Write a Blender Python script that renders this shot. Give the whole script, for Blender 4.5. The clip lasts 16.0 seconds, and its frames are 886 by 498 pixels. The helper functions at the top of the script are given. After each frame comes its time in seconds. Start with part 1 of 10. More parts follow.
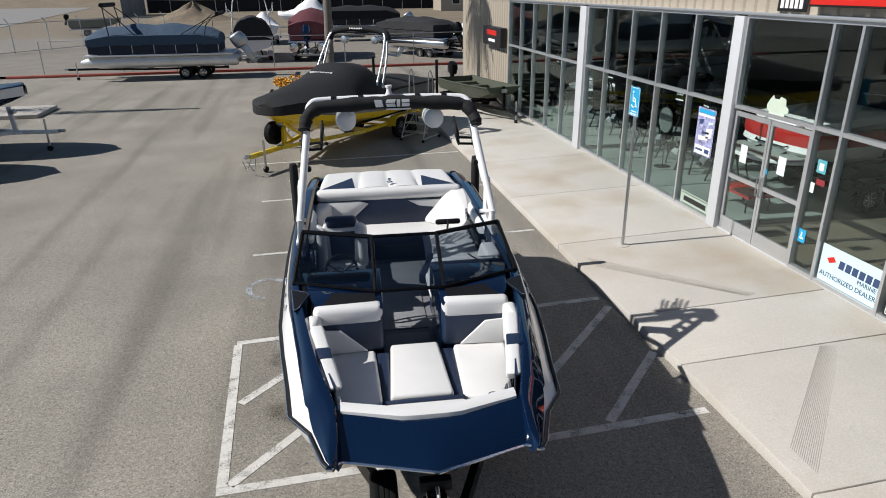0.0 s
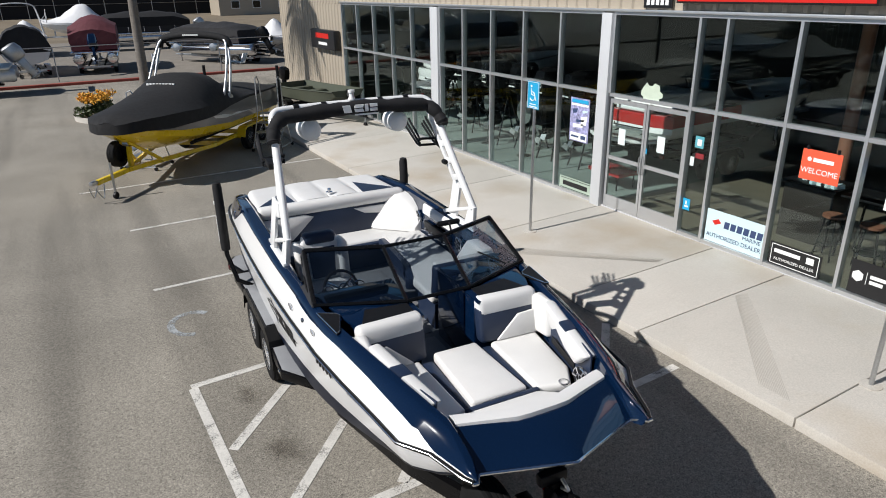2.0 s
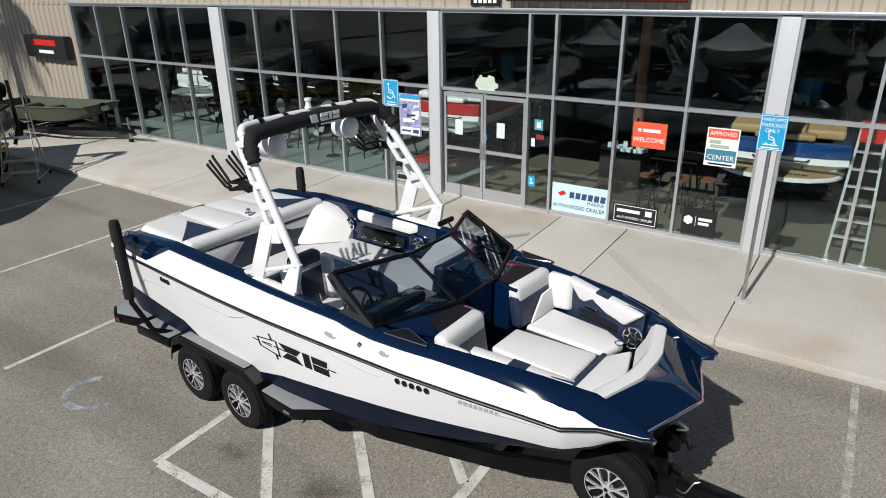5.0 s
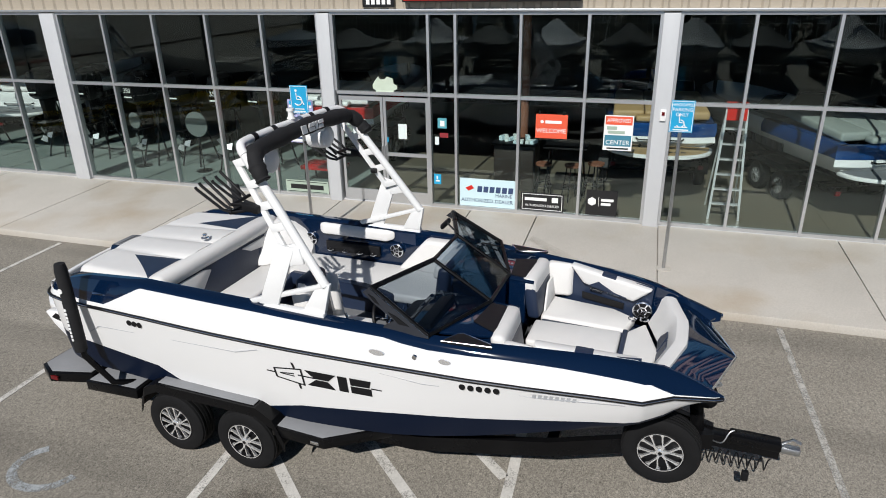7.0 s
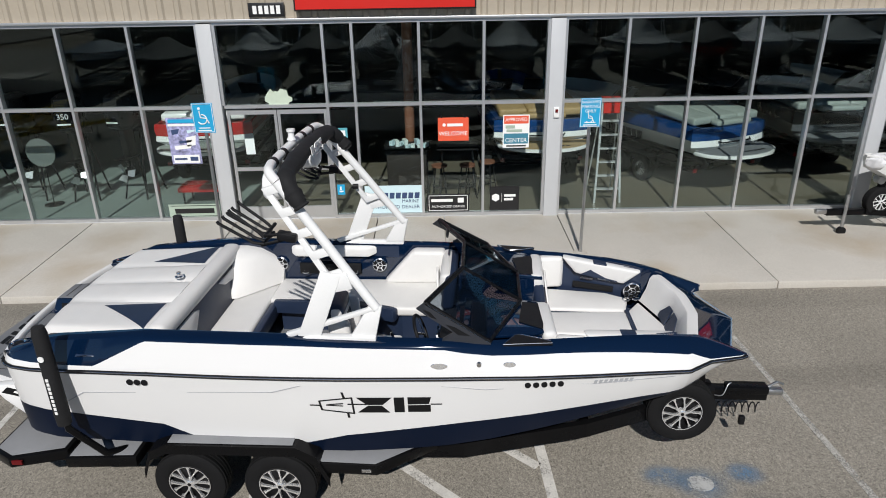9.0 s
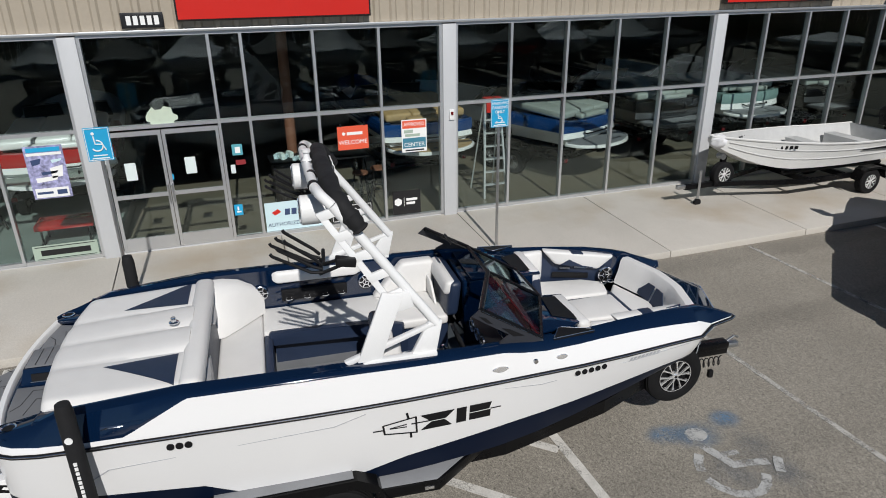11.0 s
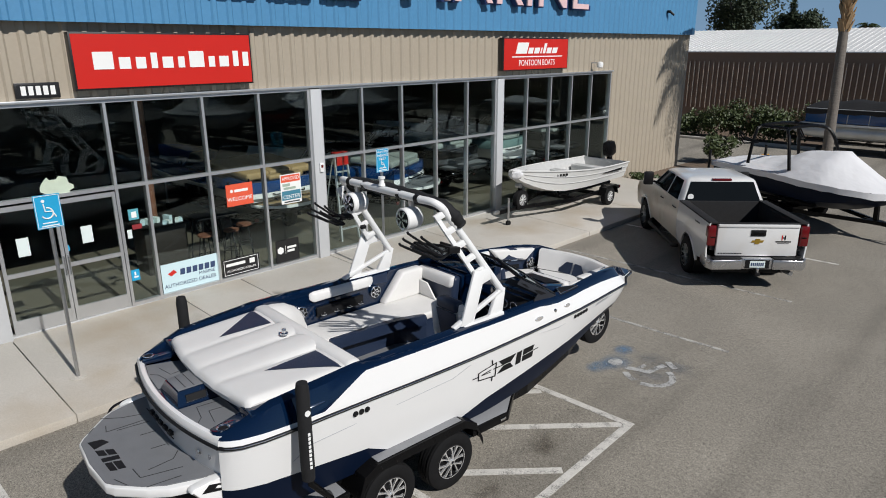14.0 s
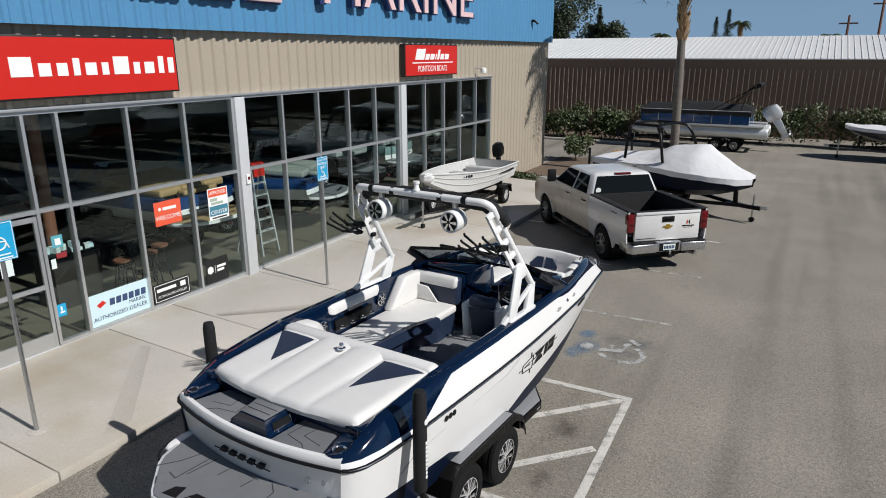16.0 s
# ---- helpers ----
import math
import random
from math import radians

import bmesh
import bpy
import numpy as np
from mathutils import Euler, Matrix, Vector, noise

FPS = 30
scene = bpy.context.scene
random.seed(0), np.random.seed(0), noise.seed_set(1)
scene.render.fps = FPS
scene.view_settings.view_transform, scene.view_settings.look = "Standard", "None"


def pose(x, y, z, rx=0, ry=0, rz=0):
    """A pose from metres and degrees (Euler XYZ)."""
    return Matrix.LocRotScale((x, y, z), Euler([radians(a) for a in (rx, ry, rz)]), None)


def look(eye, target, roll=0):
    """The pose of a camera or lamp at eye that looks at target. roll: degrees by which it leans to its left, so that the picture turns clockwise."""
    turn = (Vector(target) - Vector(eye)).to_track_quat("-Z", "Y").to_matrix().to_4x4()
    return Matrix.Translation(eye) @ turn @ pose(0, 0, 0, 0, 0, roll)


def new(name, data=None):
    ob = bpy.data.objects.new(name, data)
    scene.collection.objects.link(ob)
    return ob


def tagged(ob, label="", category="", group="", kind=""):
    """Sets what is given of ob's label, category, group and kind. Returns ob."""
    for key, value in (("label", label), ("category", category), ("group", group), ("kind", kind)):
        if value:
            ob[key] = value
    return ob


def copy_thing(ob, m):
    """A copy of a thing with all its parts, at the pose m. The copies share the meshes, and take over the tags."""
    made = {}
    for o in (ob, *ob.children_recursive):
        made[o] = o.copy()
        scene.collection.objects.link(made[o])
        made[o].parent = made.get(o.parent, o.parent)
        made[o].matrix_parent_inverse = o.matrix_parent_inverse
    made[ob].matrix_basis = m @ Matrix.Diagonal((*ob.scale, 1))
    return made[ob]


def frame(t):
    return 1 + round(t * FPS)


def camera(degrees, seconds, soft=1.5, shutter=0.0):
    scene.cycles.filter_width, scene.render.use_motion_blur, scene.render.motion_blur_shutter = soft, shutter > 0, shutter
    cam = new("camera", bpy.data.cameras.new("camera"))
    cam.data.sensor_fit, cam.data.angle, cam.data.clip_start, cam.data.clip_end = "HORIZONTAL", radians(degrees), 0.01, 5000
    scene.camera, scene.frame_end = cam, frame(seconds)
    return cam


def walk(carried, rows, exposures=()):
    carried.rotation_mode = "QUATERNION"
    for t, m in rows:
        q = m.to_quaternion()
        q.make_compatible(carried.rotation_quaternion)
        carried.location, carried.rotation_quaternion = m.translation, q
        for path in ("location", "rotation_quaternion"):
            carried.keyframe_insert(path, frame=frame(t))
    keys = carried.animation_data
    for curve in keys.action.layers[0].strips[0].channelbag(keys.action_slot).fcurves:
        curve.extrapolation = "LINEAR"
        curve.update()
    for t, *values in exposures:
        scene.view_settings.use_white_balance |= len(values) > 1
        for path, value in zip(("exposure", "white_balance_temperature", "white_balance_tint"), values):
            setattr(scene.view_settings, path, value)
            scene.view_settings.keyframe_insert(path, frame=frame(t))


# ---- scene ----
cam = camera(68.0, 16.0, soft=0.95)
PATH = [
    (0, (-0.048, -0.034, 4.473), (0.318, 1.787, 3.73), -0.6),
    (0.5, (-0.576, 0.132, 4.449), (-0.056, 1.916, 3.71), -0.6),
    (1, (-1.034, 0.288, 4.423), (-0.379, 2.03, 3.689), -0.8),
    (1.5, (-1.478, 0.51, 4.448), (-0.691, 2.194, 3.71), -0.9),
    (2, (-1.938, 0.736, 4.471), (-1.02, 2.35, 3.728), -1.0),
    (2.5, (-2.391, 1.015, 4.463), (-1.344, 2.547, 3.719), -1.0),
    (3, (-2.803, 1.299, 4.475), (-1.638, 2.744, 3.729), -1.0),
    (3.5, (-3.152, 1.573, 4.503), (-1.887, 2.929, 3.754), -1.1),
    (4, (-3.485, 1.919, 4.519), (-2.123, 3.175, 3.765), -1.0),
    (6.5, (-4.704, 3.937, 4.576), (-2.985, 4.613, 3.809), -0.9),
    (7, (-4.85, 4.388, 4.588), (-3.086, 4.936, 3.819), -1.0),
    (7.5, (-4.993, 4.861, 4.622), (-3.194, 5.272, 3.85), -1.0),
    (8, (-5.142, 5.336, 4.645), (-3.316, 5.61, 3.877), -1.0),
    (8.5, (-5.203, 5.838, 4.684), (-3.362, 5.97, 3.914), -1.0),
    (11, (-4.867, 8.396, 4.829), (-3.121, 7.803, 4.054), -0.7),
    (11.5, (-4.7, 8.877, 4.876), (-3.008, 8.147, 4.097), -0.6),
    (12, (-4.518, 9.418, 4.907), (-2.893, 8.547, 4.133), -0.5),
    (12.5, (-4.526, 10.086, 4.888), (-2.967, 9.074, 4.15), -0.5),
    (13, (-4.652, 10.874, 4.891), (-3.164, 9.731, 4.201), -0.3),
    (13.5, (-4.827, 11.741, 4.855), (-3.409, 10.48, 4.224), -0.3),
    (14, (-4.777, 12.484, 4.829), (-3.439, 11.12, 4.239), -0.2),
    (14.5, (-4.367, 12.889, 4.834), (-3.121, 11.44, 4.246), -0.1),
    (15, (-3.82, 13.193, 4.823), (-2.677, 11.66, 4.236), -0.1),
    (15.5, (-3.346, 13.492, 4.827), (-2.307, 11.887, 4.241), -0.1),
    (16, (-2.943, 13.984, 4.805), (-2.013, 12.308, 4.233), -0.1),
]
walk(cam, [(t, look(eye, target, roll)) for t, eye, target, roll in PATH], exposures=[(0.0, 0.15), (4.0, -0.02), (8.5, -0.21), (11.0, -0.35), (12.0, -0.35), (13.5, -0.30), (16.0, -0.15)])

# ---- light: late-morning sun from across the lot, clear sky ----
SUN_ELEVATION = 41.0
SUN_FROM = Vector((-1.0, 0.055, math.tan(radians(SUN_ELEVATION))))
world = bpy.data.worlds.new("sky")
scene.world = world
world.use_nodes = True
wn = world.node_tree
sky = wn.nodes.new("ShaderNodeTexSky")
sky.sky_type, sky.sun_disc = "NISHITA", False
sky.altitude, sky.air_density, sky.dust_density, sky.ozone_density = 1500, 1.0, 0.0, 1.2
sky.sun_elevation, sky.sun_rotation = radians(SUN_ELEVATION), radians(273)
# a clear sky that stays blue down to the horizon
wt, ws_, wr, wm = (wn.nodes.new("ShaderNode" + k) for k in ("TexCoord", "SeparateXYZ", "MapRange", "Mix"))
wm.data_type = "RGBA"
wr.inputs[1].default_value, wr.inputs[2].default_value, wr.inputs[3].default_value, wr.inputs[4].default_value = 0.0, 0.35, 0.9, 0.0
wm.inputs["B"].default_value = (3.6, 6.6, 10.8, 1)
wn.links.new(wt.outputs["Generated"], ws_.inputs[0])
wn.links.new(ws_.outputs["Z"], wr.inputs[0])
wn.links.new(wr.outputs[0], wm.inputs["Factor"])
wn.links.new(sky.outputs[0], wm.inputs["A"])
wn.links.new(wm.outputs["Result"], wn.nodes["Background"].inputs[0])
wn.nodes["Background"].inputs[1].default_value = 0.052
sun = new("sun", bpy.data.lights.new("sun", "SUN"))
sun.data.energy, sun.data.angle, sun.data.color = 5.0, radians(0.55), (1.0, 0.975, 0.945)
sun.matrix_world = look(SUN_FROM * 30, (0, 0, 0))

# ---- materials ----


def mat(name, color, rough=0.5, metal=0.0, vary=0.12, scale=8.0, fine=90.0, bump=0.0, bump_scale=None, coat=0.0, spec=0.5, dirt=None, dirt_scale=0.8, dirt_amount=0.3, stretch=None, sheen=0.0, island=0.0, speck=0.0, speck_scale=45.0, worn=0.0, worn_scale=9.0, fade=0.0):
    """A surface with a coarse and a fine variation of colour, optional stains and relief, in metres."""
    m = bpy.data.materials.new(name)
    m.use_nodes = True
    t = m.node_tree
    b = t.nodes["Principled BSDF"]
    co = t.nodes.new("ShaderNodeTexCoord")
    vec = co.outputs["Object"]
    if stretch:
        mp = t.nodes.new("ShaderNodeMapping")
        mp.inputs["Scale"].default_value = stretch
        t.links.new(vec, mp.inputs[0])
        vec = mp.outputs[0]

    def noise_node(sc, detail=3):
        n = t.nodes.new("ShaderNodeTexNoise")
        n.inputs["Scale"].default_value, n.inputs["Detail"].default_value = sc, detail
        t.links.new(vec, n.inputs["Vector"])
        return n.outputs["Fac"]

    def math_node(op, a, c):
        n = t.nodes.new("ShaderNodeMath")
        n.operation = op
        for k, v in enumerate((a, c)):
            if isinstance(v, (int, float)):
                n.inputs[k].default_value = v
            else:
                t.links.new(v, n.inputs[k])
        return n.outputs[0]

    both = math_node("ADD", noise_node(scale), noise_node(fine, 2))
    factor = math_node("ADD", math_node("MULTIPLY", math_node("SUBTRACT", both, 1.0), 2.0 * vary), 1.0)
    if speck:
        sp = t.nodes.new("ShaderNodeMapRange")
        sp.inputs[1].default_value, sp.inputs[2].default_value = 0.36, 0.66
        sp.inputs[3].default_value, sp.inputs[4].default_value = 1.0 - speck, 1.0 + speck
        t.links.new(noise_node(speck_scale, 2), sp.inputs[0])
        factor = math_node("MULTIPLY", factor, sp.outputs[0])
    if island:
        oi = t.nodes.new("ShaderNodeObjectInfo")
        factor = math_node("MULTIPLY", factor, math_node("ADD", math_node("MULTIPLY", oi.outputs["Random"], island), 1.0 - island / 2))
    mul = t.nodes.new("ShaderNodeVectorMath")
    mul.operation = "SCALE"
    mul.inputs[0].default_value = color
    t.links.new(factor, mul.inputs["Scale"])
    out = mul.outputs[0]
    if dirt:
        ramp = t.nodes.new("ShaderNodeMapRange")
        ramp.inputs[1].default_value, ramp.inputs[2].default_value = 0.5, 0.75
        ramp.inputs[4].default_value = dirt_amount
        t.links.new(noise_node(dirt_scale, 5), ramp.inputs[0])
        mix = t.nodes.new("ShaderNodeMix")
        mix.data_type = "RGBA"
        mix.inputs["B"].default_value = (*dirt, 1)
        t.links.new(ramp.outputs[0], mix.inputs["Factor"])
        t.links.new(out, mix.inputs["A"])
        out = mix.outputs["Result"]
    t.links.new(out, b.inputs["Base Color"])
    b.inputs["Metallic"].default_value = metal
    b.inputs["Specular IOR Level"].default_value = spec
    b.inputs["Coat Weight"].default_value = coat
    b.inputs["Coat Roughness"].default_value = 0.03
    b.inputs["Sheen Weight"].default_value = sheen
    r = math_node("ADD", math_node("MULTIPLY", math_node("SUBTRACT", noise_node(scale * 1.7), 0.5), 0.25 * rough), rough)
    t.links.new(r, b.inputs["Roughness"])
    if bump:
        bn = t.nodes.new("ShaderNodeBump")
        bn.inputs["Strength"].default_value, bn.inputs["Distance"].default_value = 1.0, bump
        t.links.new(noise_node(bump_scale or fine, 3), bn.inputs["Height"])
        t.links.new(bn.outputs[0], b.inputs["Normal"])
    if worn:
        gone = t.nodes.new("ShaderNodeMapRange")
        gone.inputs[1].default_value, gone.inputs[2].default_value = worn - 0.10, worn + 0.10
        t.links.new(math_node("ADD", math_node("MULTIPLY", noise_node(worn_scale, 4), 0.6), math_node("MULTIPLY", noise_node(62.0, 2), 0.4)), gone.inputs[0])
        alpha = gone.outputs[0]
        if fade:
            off, sq, near = t.nodes.new("ShaderNodeVectorMath"), t.nodes.new("ShaderNodeVectorMath"), t.nodes.new("ShaderNodeMapRange")
            off.operation, sq.operation = "MULTIPLY_ADD", "LENGTH"
            off.inputs[1].default_value, off.inputs[2].default_value = (2, 2, 0), (-1, -1, 0)
            t.links.new(co.outputs["Generated"], off.inputs[0])
            t.links.new(off.outputs[0], sq.inputs[0])
            t.links.new(sq.outputs["Value"], near.inputs[0])
            near.interpolation_type = "SMOOTHSTEP"
            near.inputs[1].default_value, near.inputs[2].default_value, near.inputs[3].default_value, near.inputs[4].default_value = 0.0, 0.98, fade, 0.0
            alpha = math_node("MULTIPLY", alpha, near.outputs[0])
        t.links.new(alpha, b.inputs["Alpha"])
    return m


def pane(name, tint, gloss=0.04, rough=0.0):
    """A thin glass pane: tinted and clear, with a mirror's gloss that grows at grazing angles."""
    m = bpy.data.materials.new(name)
    m.use_nodes = True
    t = m.node_tree
    t.nodes.remove(t.nodes["Principled BSDF"])
    tr, gl, mix, lw, pw, ad = (t.nodes.new("ShaderNode" + n) for n in ("BsdfTransparent", "BsdfGlossy", "MixShader", "LayerWeight", "Math", "Math"))
    tr.inputs[0].default_value = (*tint, 1)
    gl.inputs["Roughness"].default_value = rough
    gl.inputs["Color"].default_value = (0.88, 0.97, 1.0, 1)
    lw.inputs["Blend"].default_value = 0.5
    pw.operation, ad.operation = "POWER", "MULTIPLY_ADD"
    pw.inputs[1].default_value = 5.0
    ad.inputs[1].default_value, ad.inputs[2].default_value = 1.0 - gloss, gloss
    t.links.new(lw.outputs["Facing"], pw.inputs[0])
    t.links.new(pw.outputs[0], ad.inputs[0])
    t.links.new(ad.outputs[0], mix.inputs[0])
    t.links.new(tr.outputs[0], mix.inputs[1])
    t.links.new(gl.outputs[0], mix.inputs[2])
    t.links.new(mix.outputs[0], t.nodes["Material Output"].inputs[0])
    return m


RIM_CHROME = mat("polished_alloy_rim", (0.92, 0.92, 0.92), 0.17, 0.74, vary=0.04, scale=6)
NAVY_LOW = mat("navy_bottom_gelcoat", (0.003, 0.0075, 0.022), 0.40, vary=0.1, scale=1.5, fine=900, coat=0.0, spec=0.14)
WHITE_GEL = mat("white_gelcoat", (0.77, 0.765, 0.755), 0.18, vary=0.015, scale=1.2, coat=0.2)
NAVY_GEL = mat("navy_gelcoat", (0.0018, 0.0095, 0.031), 0.055, vary=0.1, scale=1.5, fine=900, coat=0.45)
VINYL = mat("white_vinyl", (0.69, 0.68, 0.662), 0.5, vary=0.05, scale=5, fine=160, bump=0.0006, bump_scale=420)
NAVY_VINYL = mat("navy_vinyl", (0.014, 0.025, 0.055), 0.45, vary=0.12, scale=6, fine=200, bump=0.0006, bump_scale=420)
GREY_MAT = mat("grey_foam_decking", (0.16, 0.165, 0.175), 0.75, vary=0.12, scale=5, fine=300, bump=0.0008, bump_scale=500)
GREY_LIGHT = mat("grey_grip_tread", (0.215, 0.22, 0.23), 0.85, vary=0.15, scale=4, fine=350, bump=0.001, bump_scale=600)
BLACK_PAINT = mat("black_paint", (0.0045, 0.0045, 0.005), 0.28, vary=0.2, scale=4, spec=0.16)
BLACK_MATT = mat("black_plastic", (0.008, 0.008, 0.009), 0.5, vary=0.2, scale=9, spec=0.22)
BLACK_CLOTH = mat("black_canvas", (0.006, 0.006, 0.007), 0.85, vary=0.25, scale=6, fine=200, bump=0.004, bump_scale=14)
WHITE_METAL = mat("white_powder_coat", (0.78, 0.78, 0.77), 0.3, vary=0.03, scale=3)
RUBBER = mat("tyre_rubber", (0.0085, 0.0085, 0.009), 0.8, spec=0.18, vary=0.25, scale=7, fine=120, bump=0.001)
CHROME = mat("polished_aluminium", (0.75, 0.76, 0.78), 0.16, 1.0, vary=0.08, scale=6)
STEEL = mat("galvanised_steel", (0.50, 0.51, 0.52), 0.42, 1.0, vary=0.18, scale=14, fine=60)
ALU = mat("storefront_aluminium", (0.60, 0.61, 0.62), 0.38, 0.75, vary=0.06, scale=3)
ALU_PAINT = mat("grey_painted_aluminium", (0.50, 0.51, 0.52), 0.45, vary=0.06, scale=2)
ALU_HULL = mat("weathered_aluminium", (0.66, 0.67, 0.67), 0.4, 0.55, vary=0.10, scale=3, dirt=(0.35, 0.30, 0.22), dirt_amount=0.25)
ASPHALT = mat("aged_asphalt", (0.262, 0.240, 0.203), 0.92, vary=0.13, scale=0.7, fine=24, bump=0.0025, bump_scale=110, dirt=(0.135, 0.118, 0.097), dirt_scale=0.16, dirt_amount=0.36, spec=0.35)


def asphalt_grain(m):
    """Single stones, light and dark, and faint tyre tracks along the lane, over the asphalt's colour."""
    t = m.node_tree
    b = t.nodes["Principled BSDF"]
    old = b.inputs["Base Color"].links[0].from_socket
    co = t.nodes.new("ShaderNodeTexCoord").outputs["Object"]
    cells = t.nodes.new("ShaderNodeTexVoronoi")
    cells.inputs["Scale"].default_value = 120.0
    t.links.new(co, cells.inputs["Vector"])
    bw = t.nodes.new("ShaderNodeSeparateColor")
    t.links.new(cells.outputs["Color"], bw.inputs[0])
    stones = t.nodes.new("ShaderNodeMapRange")
    stones.inputs[3].default_value, stones.inputs[4].default_value = 0.64, 1.38
    t.links.new(bw.outputs[0], stones.inputs[0])
    mp = t.nodes.new("ShaderNodeMapping")
    mp.inputs["Rotation"].default_value = (0, 0, radians(9))
    mp.inputs["Scale"].default_value = (0.9, 0.05, 1)
    t.links.new(co, mp.inputs[0])
    track = t.nodes.new("ShaderNodeTexNoise")
    track.inputs["Scale"].default_value, track.inputs["Detail"].default_value = 1.0, 2.0
    t.links.new(mp.outputs[0], track.inputs["Vector"])
    dark = t.nodes.new("ShaderNodeMapRange")
    dark.inputs[1].default_value, dark.inputs[2].default_value = 0.50, 0.68
    dark.inputs[3].default_value, dark.inputs[4].default_value = 1.0, 0.70
    t.links.new(track.outputs["Fac"], dark.inputs[0])
    f = t.nodes.new("ShaderNodeMath")
    f.operation = "MULTIPLY"
    t.links.new(stones.outputs[0], f.inputs[0])
    t.links.new(dark.outputs[0], f.inputs[1])
    # pits and dark chips, thinly strewn, and pale dusty patches
    for scale, lo, hi, v0, v1 in ((34.0, 0.61, 0.69, 1.0, 0.50), (61.0, 0.62, 0.70, 1.0, 0.60), (23.0, 0.66, 0.74, 1.0, 1.45), (48.0, 0.30, 0.70, 0.86, 1.15), (19.0, 0.30, 0.70, 0.88, 1.13), (0.45, 0.42, 0.68, 0.95, 1.10)):
        n = t.nodes.new("ShaderNodeTexNoise")
        n.inputs["Scale"].default_value, n.inputs["Detail"].default_value = scale, 2.0
        r = t.nodes.new("ShaderNodeMapRange")
        r.inputs[1].default_value, r.inputs[2].default_value, r.inputs[3].default_value, r.inputs[4].default_value = lo, hi, v0, v1
        g = t.nodes.new("ShaderNodeMath")
        g.operation = "MULTIPLY"
        t.links.new(co, n.inputs["Vector"])
        t.links.new(n.outputs["Fac"], r.inputs[0])
        t.links.new(f.outputs[0], g.inputs[0])
        t.links.new(r.outputs[0], g.inputs[1])
        f = g
    mul = t.nodes.new("ShaderNodeVectorMath")
    mul.operation = "SCALE"
    t.links.new(old, mul.inputs[0])
    t.links.new(f.outputs[0], mul.inputs["Scale"])
    t.links.new(mul.outputs[0], b.inputs["Base Color"])


asphalt_grain(ASPHALT)
CONCRETE = mat("sunlit_concrete", (0.475, 0.447, 0.402), 0.88, vary=0.09, scale=1.3, fine=36, bump=0.002, bump_scale=120, dirt=(0.35, 0.275, 0.185), dirt_scale=0.50, dirt_amount=0.80, speck=0.07, speck_scale=55, island=0.10)
CONCRETE_DARK = mat("showroom_concrete", (0.150, 0.130, 0.097), 0.35, vary=0.15, scale=1.0, fine=30, dirt=(0.09, 0.10, 0.09), dirt_scale=0.7, dirt_amount=0.5)
GRAVEL = mat("pale_gravel", (0.205, 0.183, 0.155), 0.95, vary=0.25, scale=0.7, fine=25, bump=0.01, bump_scale=40, dirt=(0.17, 0.14, 0.11), dirt_scale=0.2, dirt_amount=0.5)
DRY_GRASS = mat("dry_grass_earth", (0.185, 0.148, 0.10), 0.95, vary=0.35, scale=0.3, fine=6, bump=0.02, bump_scale=10, dirt=(0.13, 0.10, 0.06), dirt_scale=0.12, dirt_amount=0.6)
DRY_EARTH = mat("dry_heaped_earth", (0.19, 0.15, 0.105), 0.95, vary=0.4, scale=1.2, fine=9, bump=0.06, bump_scale=4)
WEATHERED = mat("weathered_grey_wood", (0.22, 0.215, 0.21), 0.9, vary=0.3, scale=2, fine=30, island=0.3)
EARTH = mat("bark_earth", (0.14, 0.10, 0.07), 0.95, vary=0.4, scale=5, fine=60, bump=0.02, bump_scale=40)
ROAD_MAT = mat("pale_road", (0.22, 0.21, 0.20), 0.9, vary=0.15, scale=0.4, fine=20)
LINE_WHITE = mat("worn_white_paint", (0.57, 0.55, 0.51), 0.8, vary=0.2, scale=6, fine=60, worn=0.40, worn_scale=5)
LINE_FADED = mat("faded_white_paint", (0.44, 0.425, 0.39), 0.85, vary=0.2, scale=6, fine=60, worn=0.47, worn_scale=4)
LINE_BLUE = mat("faded_blue_paint", (0.125, 0.225, 0.35), 0.85, vary=0.3, scale=5, fine=60, worn=0.44, worn_scale=4, fade=0.8)
LINE_FAINT = mat("last_of_blue_paint", (0.19, 0.205, 0.225), 0.85, vary=0.3, scale=5, fine=60, worn=0.46, worn_scale=4, fade=0.4)
SYMBOL_WHITE = mat("worn_symbol_paint", (0.42, 0.42, 0.41), 0.8, vary=0.2, scale=6, fine=60, worn=0.44, worn_scale=6)
TAN = mat("tan_metal_siding", (0.365, 0.316, 0.248), 0.55, vary=0.06, scale=0.8, fine=14)
BLUE_SIDING = mat("blue_metal_siding", (0.075, 0.235, 0.42), 0.5, vary=0.08, scale=0.7, fine=14)
BROWN_SIDING = mat("brown_metal_siding", (0.29, 0.19, 0.13), 0.6, vary=0.1, scale=0.4, fine=8)
# brown lightened far above the wall's, standing for sun on the rib sides
SUNLIT_RIB = mat("sun_lightened_ribs", (0.55, 0.46, 0.37), 0.6, vary=0.15, scale=0.6)
WHITE_ROOF = mat("white_metal_roof", (0.70, 0.70, 0.69), 0.45, vary=0.07, scale=0.4, fine=6)
RED_CURB = mat("red_curb_paint", (0.27, 0.055, 0.04), 0.8, vary=0.3, scale=2)
# near-black: the dimness of the showroom's depth is put into this colour
UNLIT_WALL = mat("unlit_showroom_wall", (0.035, 0.034, 0.033), 0.9, vary=0.2, scale=1)
SIGN_RED = mat("red_sign_face", (0.56, 0.018, 0.011), 0.35, vary=0.03, scale=2)
